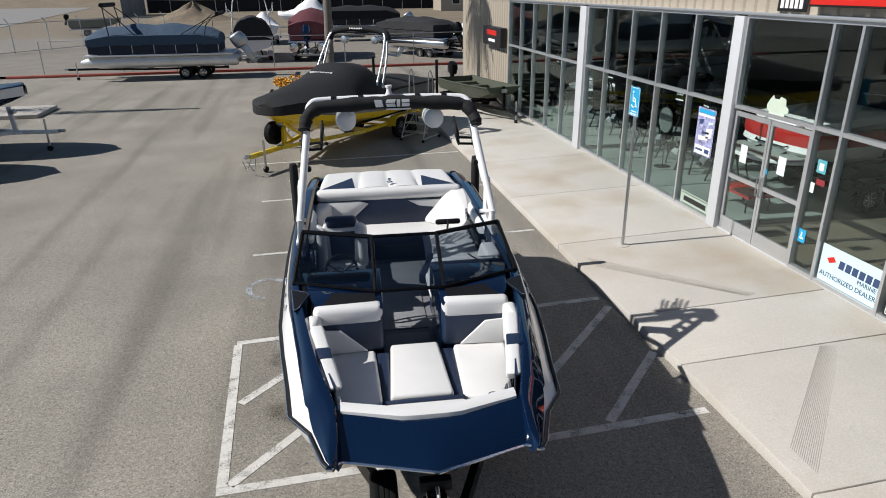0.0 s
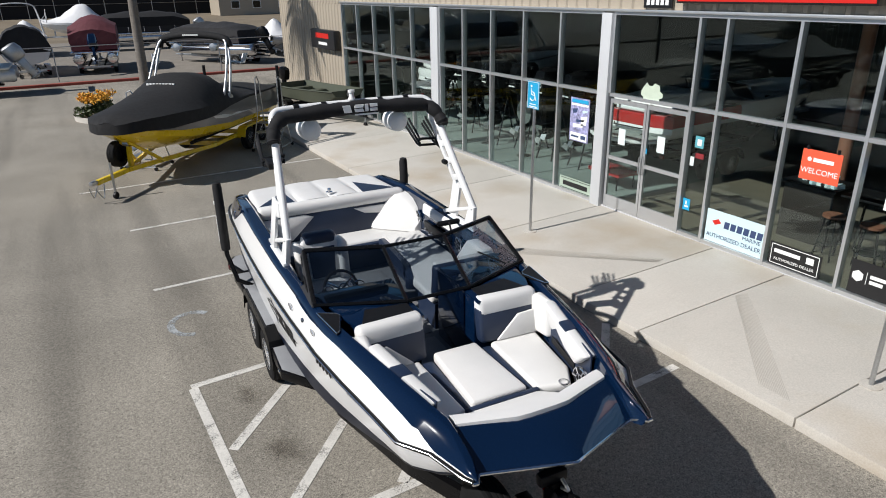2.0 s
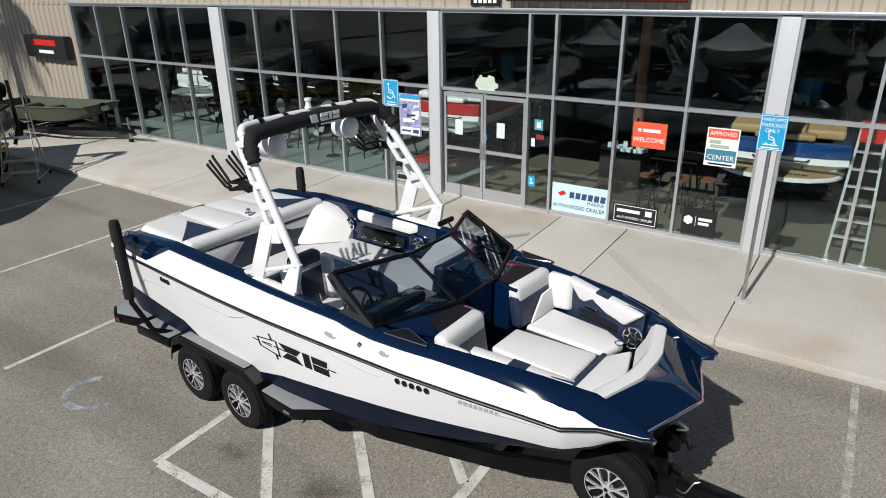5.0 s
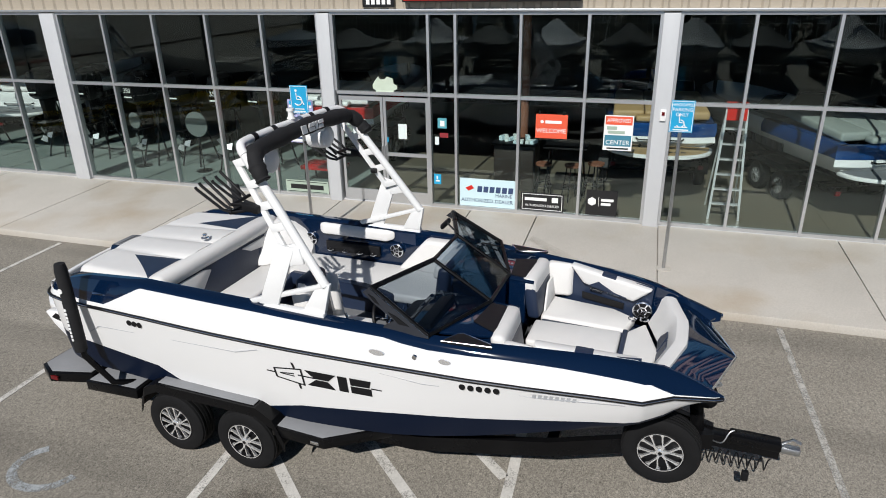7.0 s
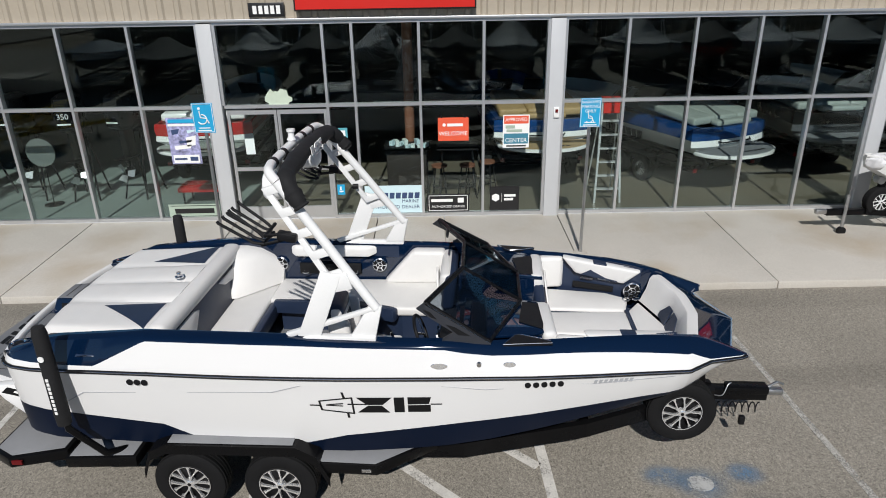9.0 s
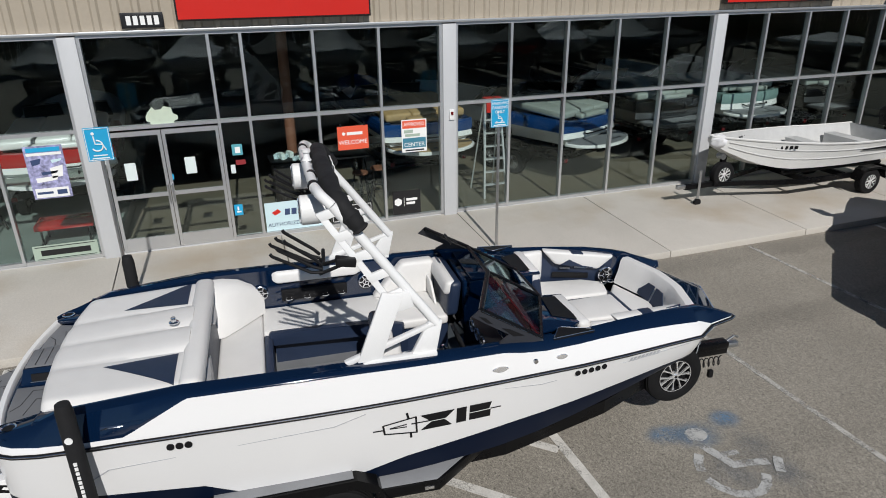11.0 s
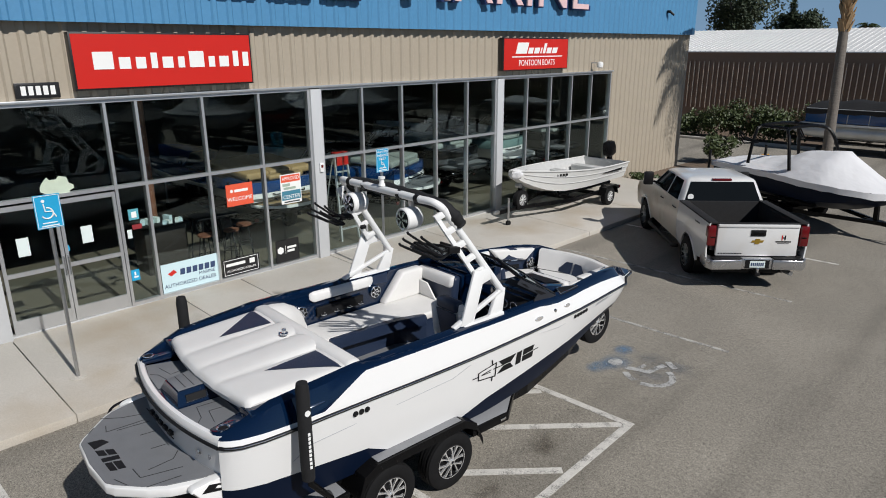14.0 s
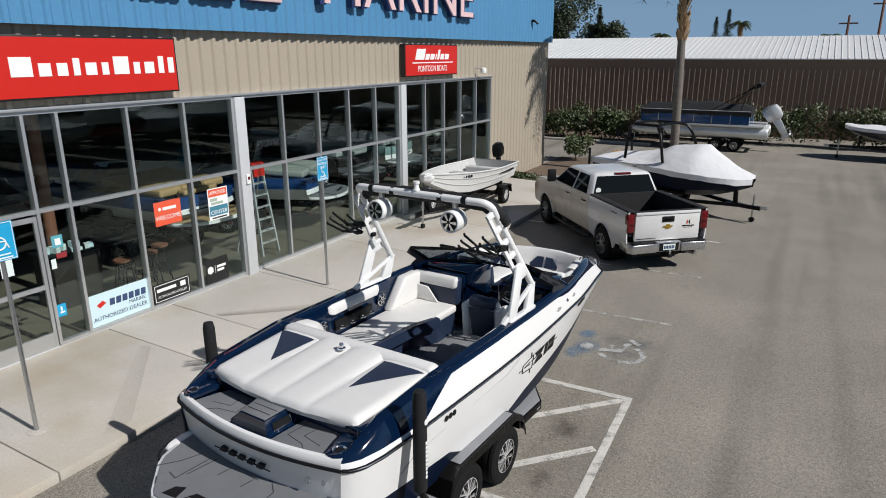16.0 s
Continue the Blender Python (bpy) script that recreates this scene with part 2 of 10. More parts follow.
SIGN_WHITE = mat("white_sign_face", (0.82, 0.82, 0.80), 0.4, vary=0.02, scale=3)
SIGN_BLACK = mat("black_sign_face", (0.012, 0.012, 0.013), 0.4, vary=0.1, scale=4)
SIGN_BLUE = mat("blue_sign_face", (0.018, 0.34, 0.60), 0.4, vary=0.05, scale=5)
SIGN_PALE = mat("pale_blue_banner", (0.56, 0.72, 0.76), 0.5, vary=0.04, scale=4)
SIGN_GREEN = mat("green_grey_banner", (0.36, 0.44, 0.36), 0.5, vary=0.08, scale=4)
SIGN_ORANGE = mat("orange_red_banner", (0.72, 0.10, 0.045), 0.5, vary=0.04, scale=4)
SIGN_NAVY = mat("navy_print", (0.035, 0.06, 0.14), 0.5, vary=0.05, scale=4)
POSTER = mat("violet_poster_print", (0.30, 0.30, 0.48), 0.5, vary=0.9, scale=9, fine=20)
PAPER = mat("paper_notice", (0.66, 0.74, 0.72), 0.7, vary=0.04, scale=6)
YELLOW = mat("yellow_paint", (0.72, 0.50, 0.015), 0.28, vary=0.06, scale=3, coat=0.4)
DARK_GEL = mat("charcoal_gelcoat", (0.045, 0.045, 0.047), 0.35, vary=0.1, scale=2, coat=0.3)
OLIVE = mat("olive_paint", (0.062, 0.070, 0.047), 0.55, vary=0.12, scale=3, fine=40)
TRUCK_WHITE = mat("white_car_paint", (0.66, 0.66, 0.655), 0.22, vary=0.03, scale=1.5, coat=0.6, dirt=(0.42, 0.33, 0.21), dirt_scale=1.1, dirt_amount=0.35)
TRUCK_BLACK = mat("black_bed_liner", (0.010, 0.010, 0.011), 0.85, vary=0.2, scale=8)
BUMPER = mat("brushed_bumper_chrome", (0.52, 0.52, 0.53), 0.28, 0.9, vary=0.10, scale=5)
TAIL_RED = mat("red_lamp_lens", (0.12, 0.006, 0.008), 0.15, vary=0.05)
COVER_WHITE = mat("white_canvas_cover", (0.70, 0.70, 0.71), 0.75, vary=0.05, scale=2, bump=0.05, bump_scale=1.3, stretch=(1.6, 1.0, 0.5))
COVER_NAVY = mat("navy_canvas_cover", (0.012, 0.018, 0.034), 0.8, vary=0.2, scale=2, bump=0.03, bump_scale=4)
COVER_RED = mat("maroon_canvas_cover", (0.10, 0.022, 0.03), 0.8, vary=0.2, scale=2, bump=0.03, bump_scale=4)
COVER_TEAL = mat("blue_canvas_cover", (0.02, 0.06, 0.11), 0.7, vary=0.15, scale=2, bump=0.02, bump_scale=4)
COVER_SILVER = mat("silver_grey_canvas", (0.34, 0.35, 0.36), 0.7, vary=0.12, scale=2, bump=0.04, bump_scale=3)
COVER_GREY = mat("dark_grey_canvas_cover", (0.017, 0.017, 0.019), 0.8, vary=0.3, scale=2, bump=0.04, bump_scale=3)
GREY_GEL = mat("charcoal_grey_gelcoat", (0.10, 0.10, 0.102), 0.3, vary=0.06, scale=2, coat=0.4)
COVER_BLUE = mat("faded_navy_canvas", (0.030, 0.058, 0.10), 0.8, vary=0.2, scale=2, bump=0.03, bump_scale=4)
SKIFF_WHITE = mat("white_painted_aluminium", (0.63, 0.63, 0.61), 0.35, vary=0.05, scale=3, dirt=(0.45, 0.40, 0.32), dirt_scale=2, dirt_amount=0.2)
SKIFF_GREY = mat("pale_grey_lining", (0.50, 0.50, 0.49), 0.6, vary=0.12, scale=6)
TRUCK_DUSTY = mat("dusty_white_car_paint", (0.58, 0.53, 0.45), 0.35, vary=0.06, scale=2, coat=0.3, dirt=(0.34, 0.25, 0.14), dirt_scale=1.4, dirt_amount=0.85)
CAR_PANE = mat("black_tinted_car_glass", (0.006, 0.007, 0.007), 0.04, vary=0.1, scale=2, spec=0.28)
BLUE_FLAKE = mat("metal_flake_blue_gelcoat", (0.014, 0.085, 0.30), 0.25, 0.5, vary=0.35, scale=4, fine=260, coat=0.6)
GREY_PAD = mat("pale_green_grey_vinyl", (0.27, 0.30, 0.28), 0.5, vary=0.06, scale=4)
TEAL_GEL = mat("pale_teal_gelcoat", (0.20, 0.30, 0.29), 0.25, vary=0.05, coat=0.4)
BOARD_GREY = mat("brushed_grey_board", (0.20, 0.225, 0.215), 0.35, 0.4, vary=0.15, scale=3)
SHOW_TILE = mat("grey_green_showroom_tile", (0.24, 0.285, 0.265), 0.25, vary=0.18, scale=1.2, fine=30, dirt=(0.12, 0.14, 0.13), dirt_scale=0.8, dirt_amount=0.4)
BLUE_GEL = mat("bright_blue_gelcoat", (0.014, 0.075, 0.22), 0.15, vary=0.08, coat=0.5)
RED_GEL = mat("red_gelcoat", (0.42, 0.02, 0.018), 0.2, vary=0.05, coat=0.5)
GOLD_MAT = mat("tan_teak_decking", (0.36, 0.24, 0.11), 0.6, vary=0.15, scale=5)
WOOD = mat("brown_wood_post", (0.20, 0.085, 0.05), 0.6, vary=0.2, scale=2, stretch=(6, 6, 0.6))
BARK = mat("palm_bark", (0.165, 0.145, 0.125), 0.9, vary=0.3, scale=5, fine=40, bump=0.02, bump_scale=16, stretch=(1, 1, 3))
PALM_DRY = mat("dry_palm_boots", (0.36, 0.24, 0.13), 0.9, vary=0.3, scale=8)
LEAF = mat("green_leaves", (0.052, 0.074, 0.022), 0.55, vary=0.5, scale=1.6, fine=14)
LEAF_DARK = mat("dark_conifer_green", (0.028, 0.045, 0.020), 0.7, vary=0.4, scale=0.8, fine=6)
FLOWER = mat("yellow_flowers", (0.62, 0.30, 0.02), 0.7, vary=0.2, scale=9)
BROWN_STAIN = mat("oil_stain", (0.10, 0.082, 0.062), 0.9, vary=0.3, scale=6, fine=60, worn=0.50, worn_scale=3.0, fade=0.3)
GLASS_STORE = pane("tinted_storefront_glass", (0.92, 0.96, 0.95), 0.043)
for n in GLASS_STORE.node_tree.nodes:
    if n.type == "BSDF_GLOSSY":
        n.inputs["Color"].default_value = (0.84, 0.95, 0.94, 1)
GLASS_BOAT = pane("smoked_windshield_glass", (0.59, 0.63, 0.66), 0.04)
GLASS_CAR = pane("dark_car_glass", (0.12, 0.13, 0.13), 0.04)

# ---- building blocks ----


def thing(name, m, label, category, group="", kind=""):
    ob = new(name)
    ob.matrix_world = m
    ob.empty_display_size = 0.2
    return tagged(ob, label, category, group, kind)


def part(name, bm, material, parent=None, label="", smooth=False, kind=""):
    me = bpy.data.meshes.new(name)
    bmesh.ops.recalc_face_normals(bm, faces=bm.faces)
    bm.to_mesh(me)
    bm.free()
    me.materials.append(material)
    if smooth:
        for p in me.polygons:
            p.use_smooth = True
        me.set_sharp_from_angle(angle=radians(38))
    ob = new(name, me)
    if parent:
        ob.parent = parent
    return tagged(ob, label, kind=kind)


def slab(bm, pts, off, bev=0.0, seg=2):
    """A flat polygon carried along off, with rounded edges."""
    off = Vector(off)
    a = [bm.verts.new(p) for p in pts]
    b = [bm.verts.new(Vector(p) + off) for p in pts]
    n = len(pts)
    faces = [bm.faces.new(a), bm.faces.new(b[::-1])]
    faces += [bm.faces.new((a[i], a[(i + 1) % n], b[(i + 1) % n], b[i])) for i in range(n)]
    if bev:
        edges = list({e for f in faces for e in f.edges})
        bmesh.ops.bevel(bm, geom=edges, offset=bev, segments=seg, affect="EDGES", profile=0.5)
    return bm


def box(bm, x0, x1, y0, y1, z0, z1, bev=0.0, seg=2):
    return slab(bm, [(x0, y0, z0), (x1, y0, z0), (x1, y1, z0), (x0, y1, z0)], (0, 0, z1 - z0), bev, seg)


def loft(bm, rings, closed=True, caps=True):
    rows = [[bm.verts.new(p) for p in r] for r in rings]
    n = len(rows[0])
    for a, b in zip(rows, rows[1:]):
        for i in range(n if closed else n - 1):
            j = (i + 1) % n
            bm.faces.new((a[i], a[j], b[j], b[i]))
    if caps and closed:
        bm.faces.new(rows[0])
        bm.faces.new(rows[-1][::-1])
    return bm


def tube(bm, pts, r, n=8, caps=True):
    pts = [Vector(p) for p in pts]
    rings = []
    side = None
    for i, p in enumerate(pts):
        d = (pts[min(i + 1, len(pts) - 1)] - pts[max(i - 1, 0)]).normalized()
        if side is None:
            side = d.orthogonal().normalized()
        side = (side - d * side.dot(d)).normalized()
        up = d.cross(side)
        rr = r[i] if isinstance(r, (list, tuple)) else r
        rings.append([p + side * (rr * math.cos(2 * math.pi * k / n)) + up * (rr * math.sin(2 * math.pi * k / n)) for k in range(n)])
    return loft(bm, rings, True, caps)


def curve(pts, steps=6):
    """Points along a smooth line through pts."""
    P = [Vector(p) for p in pts]
    out = []
    for i in range(len(P) - 1):
        a, b, c, d = P[max(i - 1, 0)], P[i], P[i + 1], P[min(i + 2, len(P) - 1)]
        for k in range(steps):
            t = k / steps
            out.append(0.5 * ((2 * b) + (c - a) * t + (2 * a - 5 * b + 4 * c - d) * t * t + (3 * b - a - 3 * c + d) * t ** 3))
    return out + [P[-1]]


def lathe(bm, profile, origin=(0, 0, 0), axis="x", n=28):
    """Profile of (radius, along) turned round an axis."""
    o = Vector(origin)
    rings = []
    for r, h in profile:
        ring = []
        for k in range(n):
            a = 2 * math.pi * k / n
            c, s = r * math.cos(a), r * math.sin(a)
            ring.append(o + Vector({"x": (h, c, s), "y": (s, h, c), "z": (c, s, h)}[axis]))
        rings.append(ring)
    if min(profile[0][0], profile[-1][0]) > 0.002:
        return _ring_loop(bm, rings)
    return loft(bm, rings)


def _ring_loop(bm, rings):
    """Rings joined end to end into a closed hoop."""
    rows = [[bm.verts.new(p) for p in r] for r in rings]
    n = len(rows[0])
    for a, b in zip(rows, rows[1:] + rows[:1]):
        for i in range(n):
            j = (i + 1) % n
            bm.faces.new((a[i], a[j], b[j], b[i]))
    return bm


def lerp(table, x):
    """A value from a table of (place, value)."""
    if x <= table[0][0]:
        return table[0][1]
    for (a, u), (b, v) in zip(table, table[1:]):
        if x <= b:
            return u + (v - u) * (x - a) / (b - a)
    return table[-1][1]


def boxp(name, b, material, parent=None, bev=0.0, label="", kind="", seg=2):
    return part(name, box(bmesh.new(), *b, bev, seg), material, parent, label, smooth=bev > 0, kind=kind)


def slabp(name, pts, off, material, parent=None, bev=0.0, label="", seg=2, smooth=None):
    return part(name, slab(bmesh.new(), pts, off, bev, seg), material, parent, label, smooth=bev > 0 if smooth is None else smooth)


def tubep(name, pts, r, material, parent=None, n=8, label=""):
    return part(name, tube(bmesh.new(), pts, r, n), material, parent, label, smooth=True)


def words(name, text, size, m, material, parent=None, label="", align="CENTER", depth=0.004, squeeze=1.0):
    """Raised lettering in the built-in font, turned into a mesh."""
    cu = bpy.data.curves.new(name, "FONT")
    cu.body, cu.size, cu.align_x, cu.align_y, cu.extrude = text, size, align, "CENTER", depth
    cu.resolution_u = 3
    tmp = bpy.data.objects.new(name, cu)
    me = bpy.data.meshes.new_from_object(tmp)
    bpy.data.objects.remove(tmp)
    me.name = name
    me.materials.clear()
    me.materials.append(material)
    me.transform(Matrix.Diagonal((squeeze, 1, 1, 1)))
    me.transform(m)
    ob = new(name, me)
    if parent:
        ob.parent = parent
    return tagged(ob, label)


def wheel(parent, at, r, w, rim_r, spokes=8, side=1, rim_mat=None):
    """A grooved tyre with a rim of split spokes over a dark barrel; side is the face that shows, along x."""
    o = Vector(at)
    prof = [(rim_r, -w / 2), (r * 0.90, -w / 2), (r * 0.965, -w * 0.44)]
    for g in (-0.28, -0.09, 0.09, 0.28):
        prof += [(r * 0.998, (g - 0.075) * w), (r * 1.0, (g + 0.055) * w), (r * 0.978, (g + 0.060) * w), (r * 0.978, (g + 0.075) * w)]
    prof += [(r * 0.965, w * 0.44), (r * 0.90, w / 2), (rim_r * 1.12, w * 0.52), (rim_r * 1.04, w * 0.47), (rim_r, w / 2), (rim_r * 0.97, w * 0.3), (rim_r * 0.97, -w * 0.3)]
    t = part("tyre", lathe(bmesh.new(), prof, at, "x", 36), RUBBER, parent, smooth=True)
    f = side * w / 2
    part("wheel_barrel", lathe(bmesh.new(), [(rim_r, f * 1.02), (rim_r, f * 0.5), (rim_r * 0.93, f * 0.5), (rim_r * 0.95, f * 1.02)], at, "x", 32), BLACK_MATT, t, smooth=True)
    bm = bmesh.new()
    lathe(bm, [(rim_r * 0.985, f * 1.03), (rim_r * 0.985, f * 0.9), (rim_r * 0.95, f * 0.9), (rim_r * 0.95, f * 1.02)], at, "x", 32)

    def spoke_at(angle, radius, depth):
        return o + Vector((f * depth, radius * rim_r * math.cos(angle), radius * rim_r * math.sin(angle)))

    n = 2 * math.pi / spokes
    for k in range(spokes):
        a = n * (k + 0.25)
        # a short stem that splits into two blades and closes on a wide foot at the rim
        slab(bm, [spoke_at(a - n * 0.30, 0.18, 1.06), spoke_at(a + n * 0.30, 0.18, 1.06), spoke_at(a + n * 0.13, 0.40, 1.02), spoke_at(a - n * 0.13, 0.40, 1.02)], (-f * 0.22, 0, 0))
        for d in (-1, 1):
            slab(bm, [spoke_at(a + d * n * 0.02, 0.40, 1.02), spoke_at(a + d * n * 0.13, 0.38, 1.02), spoke_at(a + d * n * 0.27, 0.82, 0.97), spoke_at(a + d * n * 0.36, 0.955, 0.93), spoke_at(a + d * n * 0.15, 0.955, 0.93), spoke_at(a + d * n * 0.18, 0.82, 0.97)], (-f * 0.22, 0, 0))
    part("rim", bm, rim_mat or RIM_CHROME, t, "bright alloy rim with split spokes", smooth=False)
    cap = part("hub_cap", lathe(bmesh.new(), [(0.005, f * 1.12), (rim_r * 0.13, f * 1.12), (rim_r * 0.2, f * 1.02), (rim_r * 0.24, f * 0.6), (0.005, f * 0.6)], at, "x", 18), rim_mat or RIM_CHROME, t, smooth=True)
    part("hub_badge", lathe(bmesh.new(), [(0.001, f * 1.122), (rim_r * 0.09, f * 1.122), (rim_r * 0.09, f * 1.14), (0.001, f * 1.14)], at, "x", 14), BLACK_MATT, cap)
    part("wheel_disc", lathe(bmesh.new(), [(0.01, f * 0.45), (rim_r * 0.95, f * 0.45), (rim_r * 0.95, f * 0.2), (0.01, f * 0.2)], at, "x", 20), BLACK_MATT, t)
    return t


# ---- the ground ----
def sheet(name, x0, x1, y0, y1, z, material, label, category, div=1):
    bm = bmesh.new()
    nx, ny = div, div
    vs = [[bm.verts.new((x0 + (x1 - x0) * i / nx, y0 + (y1 - y0) * j / ny, z)) for j in range(ny + 1)] for i in range(nx + 1)]
    for i in range(nx):
        for j in range(ny):
            bm.faces.new((vs[i][j], vs[i + 1][j], vs[i + 1][j + 1], vs[i][j + 1]))
    ob = part(name, bm, material)
    return tagged(ob, label, category, kind="structure")


sheet("ground", -700, 700, -700, 700, -0.03, DRY_GRASS, "dry grass and bare earth around the lot", "ground")
sheet("pavement", -32, 60, -29.5, 40.6, 0.0, ASPHALT, "aged grey asphalt of the parking lot", "pavement")
sheet("gravel_lot", -60, 30, 41.0, 74, 0.10, GRAVEL, "pale gravel yard behind a red curb", "ground")
tagged(part("road", slab(bmesh.new(), [(-50, 84, -0.02), (-36, 84, -0.02), (-64, 260, -0.02), (-92, 260, -0.02)], (0, 0, 0.04)), ROAD_MAT), "pale grey road beyond the yard", "road", kind="structure")
c = part("red_curb", box(bmesh.new(), -16, 24, 40.55, 40.85, -0.02, 0.14, 0.02), RED_CURB, smooth=True)
tagged(c, "low red painted curb along the gravel yard", "curb", kind="structure")

bm = bmesh.new()
loft(bm, [[(-420 + 60 * k, 205 + 22 * j, (0.0, 2.5, 6.0, 11.0, 17.0)[j] + 0.9 * math.sin(k * 1.7 + j)) if j else (-420 + 60 * k, 205, -0.2) for j in range(5)] for k in range(15)], closed=False)
tagged(part("grass_bank", bm, DRY_GRASS, smooth=True), "dry grass rise behind the far fence", "ground", kind="structure")
# painted lines: x0, y0, x1, y1
LINES = thing("parking_lines", pose(0, 0, 0), "worn white painted parking stall lines on asphalt", "road marking", kind="structure")
CURB_X, DIAG = 4.16, 1.05


def line(x0, y0, x1, y1, w=0.10, material=None, z=0.005):
    d = Vector((x1 - x0, y1 - y0, 0)).normalized()
    n = Vector((-d.y, d.x, 0)) * w / 2
    a, b = Vector((x0, y0, 0.0005)), Vector((x1, y1, 0.0005))
    slabp("painted_line", [a - n, b - n, b + n, a + n], (0, 0, z), material or LINE_WHITE, LINES)


for y in (-4.05, -0.86, 2.22, 11.42, 14.7, 18.2):
    line(-1.25 if y < 18 else -2.0, y - 0.04, CURB_X - 0.05, y + 0.10, 0.08, LINE_FADED if -1 < y < 3 else None)
line(-1.22, 5.27, 0.28, 5.30, 0.11)
line(0.28, 5.30, CURB_X - 0.08, 5.46, 0.11)
line(-1.26, 8.17, CURB_X - 0.08, 8.40, 0.10)
line(-1.17, 5.33, -1.24, 8.12, 0.11)
for x0, y0 in ((-1.10, 6.72), (-1.10, 5.34), (0.20, 5.37), (1.55, 5.42), (2.92, 5.50)):
    k = min((8.30 - y0) / DIAG, CURB_X - 0.05 - x0)
    line(x0, y0, x0 + k, y0 + DIAG * k, 0.11)

# the faded wheelchair symbol, and what is left of another
SYMBOL = thing("wheelchair_symbol", pose(0, 0, 0), "faded wheelchair symbol painted blue and white on asphalt", "road marking", kind="structure")


def strip(pts, w, material, z, parent, name="painted_stroke"):
    pts = [Vector((*p, 0.0005)) for p in pts]
    bm = bmesh.new()
    L_, R_ = [], []
    for i, p in enumerate(pts):
        d = (pts[min(i + 1, len(pts) - 1)] - pts[max(i - 1, 0)]).normalized()
        n = Vector((-d.y, d.x, 0)) * w / 2
        L_.append(p + n)
        R_.append(p - n)
    for i in range(len(pts) - 1):
        bm.faces.new([bm.verts.new(q + Vector((0, 0, z))) for q in (L_[i], R_[i], R_[i + 1], L_[i + 1])])
    return part(name, bm, material, parent)


def coat(name, pts, z, material, parent):
    """One coat of paint on the ground, within an outline."""
    bm = bmesh.new()
    bm.faces.new([bm.verts.new((q[0], q[1], z)) for q in pts])
    return part(name, bm, material, parent)


def disc(cx, cy, rx, ry, n=20):
    return [(cx + rx * math.cos(2 * math.pi * k / n), cy + ry * math.sin(2 * math.pi * k / n), 0.0005) for k in range(n)]


for k, (cx, cy, rx, ry) in enumerate(((0.02, 4.12, 0.22, 0.30), (0.03, 3.30, 0.22, 0.26), (-0.10, 3.78, 0.30, 0.40))):
    coat("blue_patch", disc(cx, cy, rx, ry), 0.0045 + 0.0006 * k, LINE_BLUE, SYMBOL)
for k, (cx, cy, rx, ry) in enumerate(((-0.75, 3.80, 0.5, 0.5), (-0.55, 3.30, 0.5, 0.35), (-0.95, 3.30, 0.4, 0.3))):
    coat("blue_patch", disc(cx, cy, rx, ry), 0.002 + 0.0006 * k, LINE_FAINT, SYMBOL)
coat("head", disc(-0.10, 3.80, 0.11, 0.135), 0.008, SYMBOL_WHITE, SYMBOL)
strip([(-0.28, 3.86), (-0.46, 3.80), (-0.64, 3.75)], 0.11, SYMBOL_WHITE, 0.008, SYMBOL)
strip([(-0.46, 3.79), (-0.49, 3.56)], 0.075, SYMBOL_WHITE, 0.0074, SYMBOL)
strip([(-0.63, 3.78), (-0.67, 3.56), (-0.72, 3.36)], 0.10, SYMBOL_WHITE, 0.007, SYMBOL)
strip([(-0.70, 3.22), (-0.78, 3.29), (-0.89, 3.36)], 0.10, SYMBOL_WHITE, 0.009, SYMBOL)
strip([(-0.38, 3.98), (-0.48, 4.07), (-0.61, 4.13)], 0.10, SYMBOL_WHITE, 0.006, SYMBOL)
strip([(-0.72, 4.15), (-0.86, 4.11), (-0.98, 4.02), (-1.045, 3.88), (-1.04, 3.74), (-0.97, 3.62), (-0.86, 3.53)], 0.10, SYMBOL_WHITE, 0.006, SYMBOL)
OLD = thing("worn_symbol", pose(0, 0, 0), "almost worn away round paint mark on asphalt", "road marking", kind="structure")
strip([(-0.92 + 0.30 * math.cos(a), 9.88 + 0.36 * math.sin(a)) for a in np.linspace(0.7, 4.6, 16)], 0.10, mat("ghost_paint", (0.33, 0.35, 0.36), 0.85, vary=0.3, scale=5, worn=0.48, worn_scale=4), 0.005, OLD)

# oil and rust stains on the asphalt
STAINS = thing("asphalt_stains", pose(0, 0, 0), "brown oil and rust stains on the asphalt", "stain", kind="structure")
g = random.Random(12)
for cx, cy, rx, ry in ((-0.66, 6.44, 0.3, 0.5), (-0.67, 7.59, 0.25, 0.4), (1.4, 7.4, 0.8, 0.4)):
    slabp("stain", [(cx + rx * g.uniform(0.75, 1.2) * math.cos(a), cy + ry * g.uniform(0.75, 1.2) * math.sin(a), 0.0003) for a in np.linspace(0, 2 * math.pi, 19)[:-1]], (0, 0, 0.002), BROWN_STAIN, STAINS)

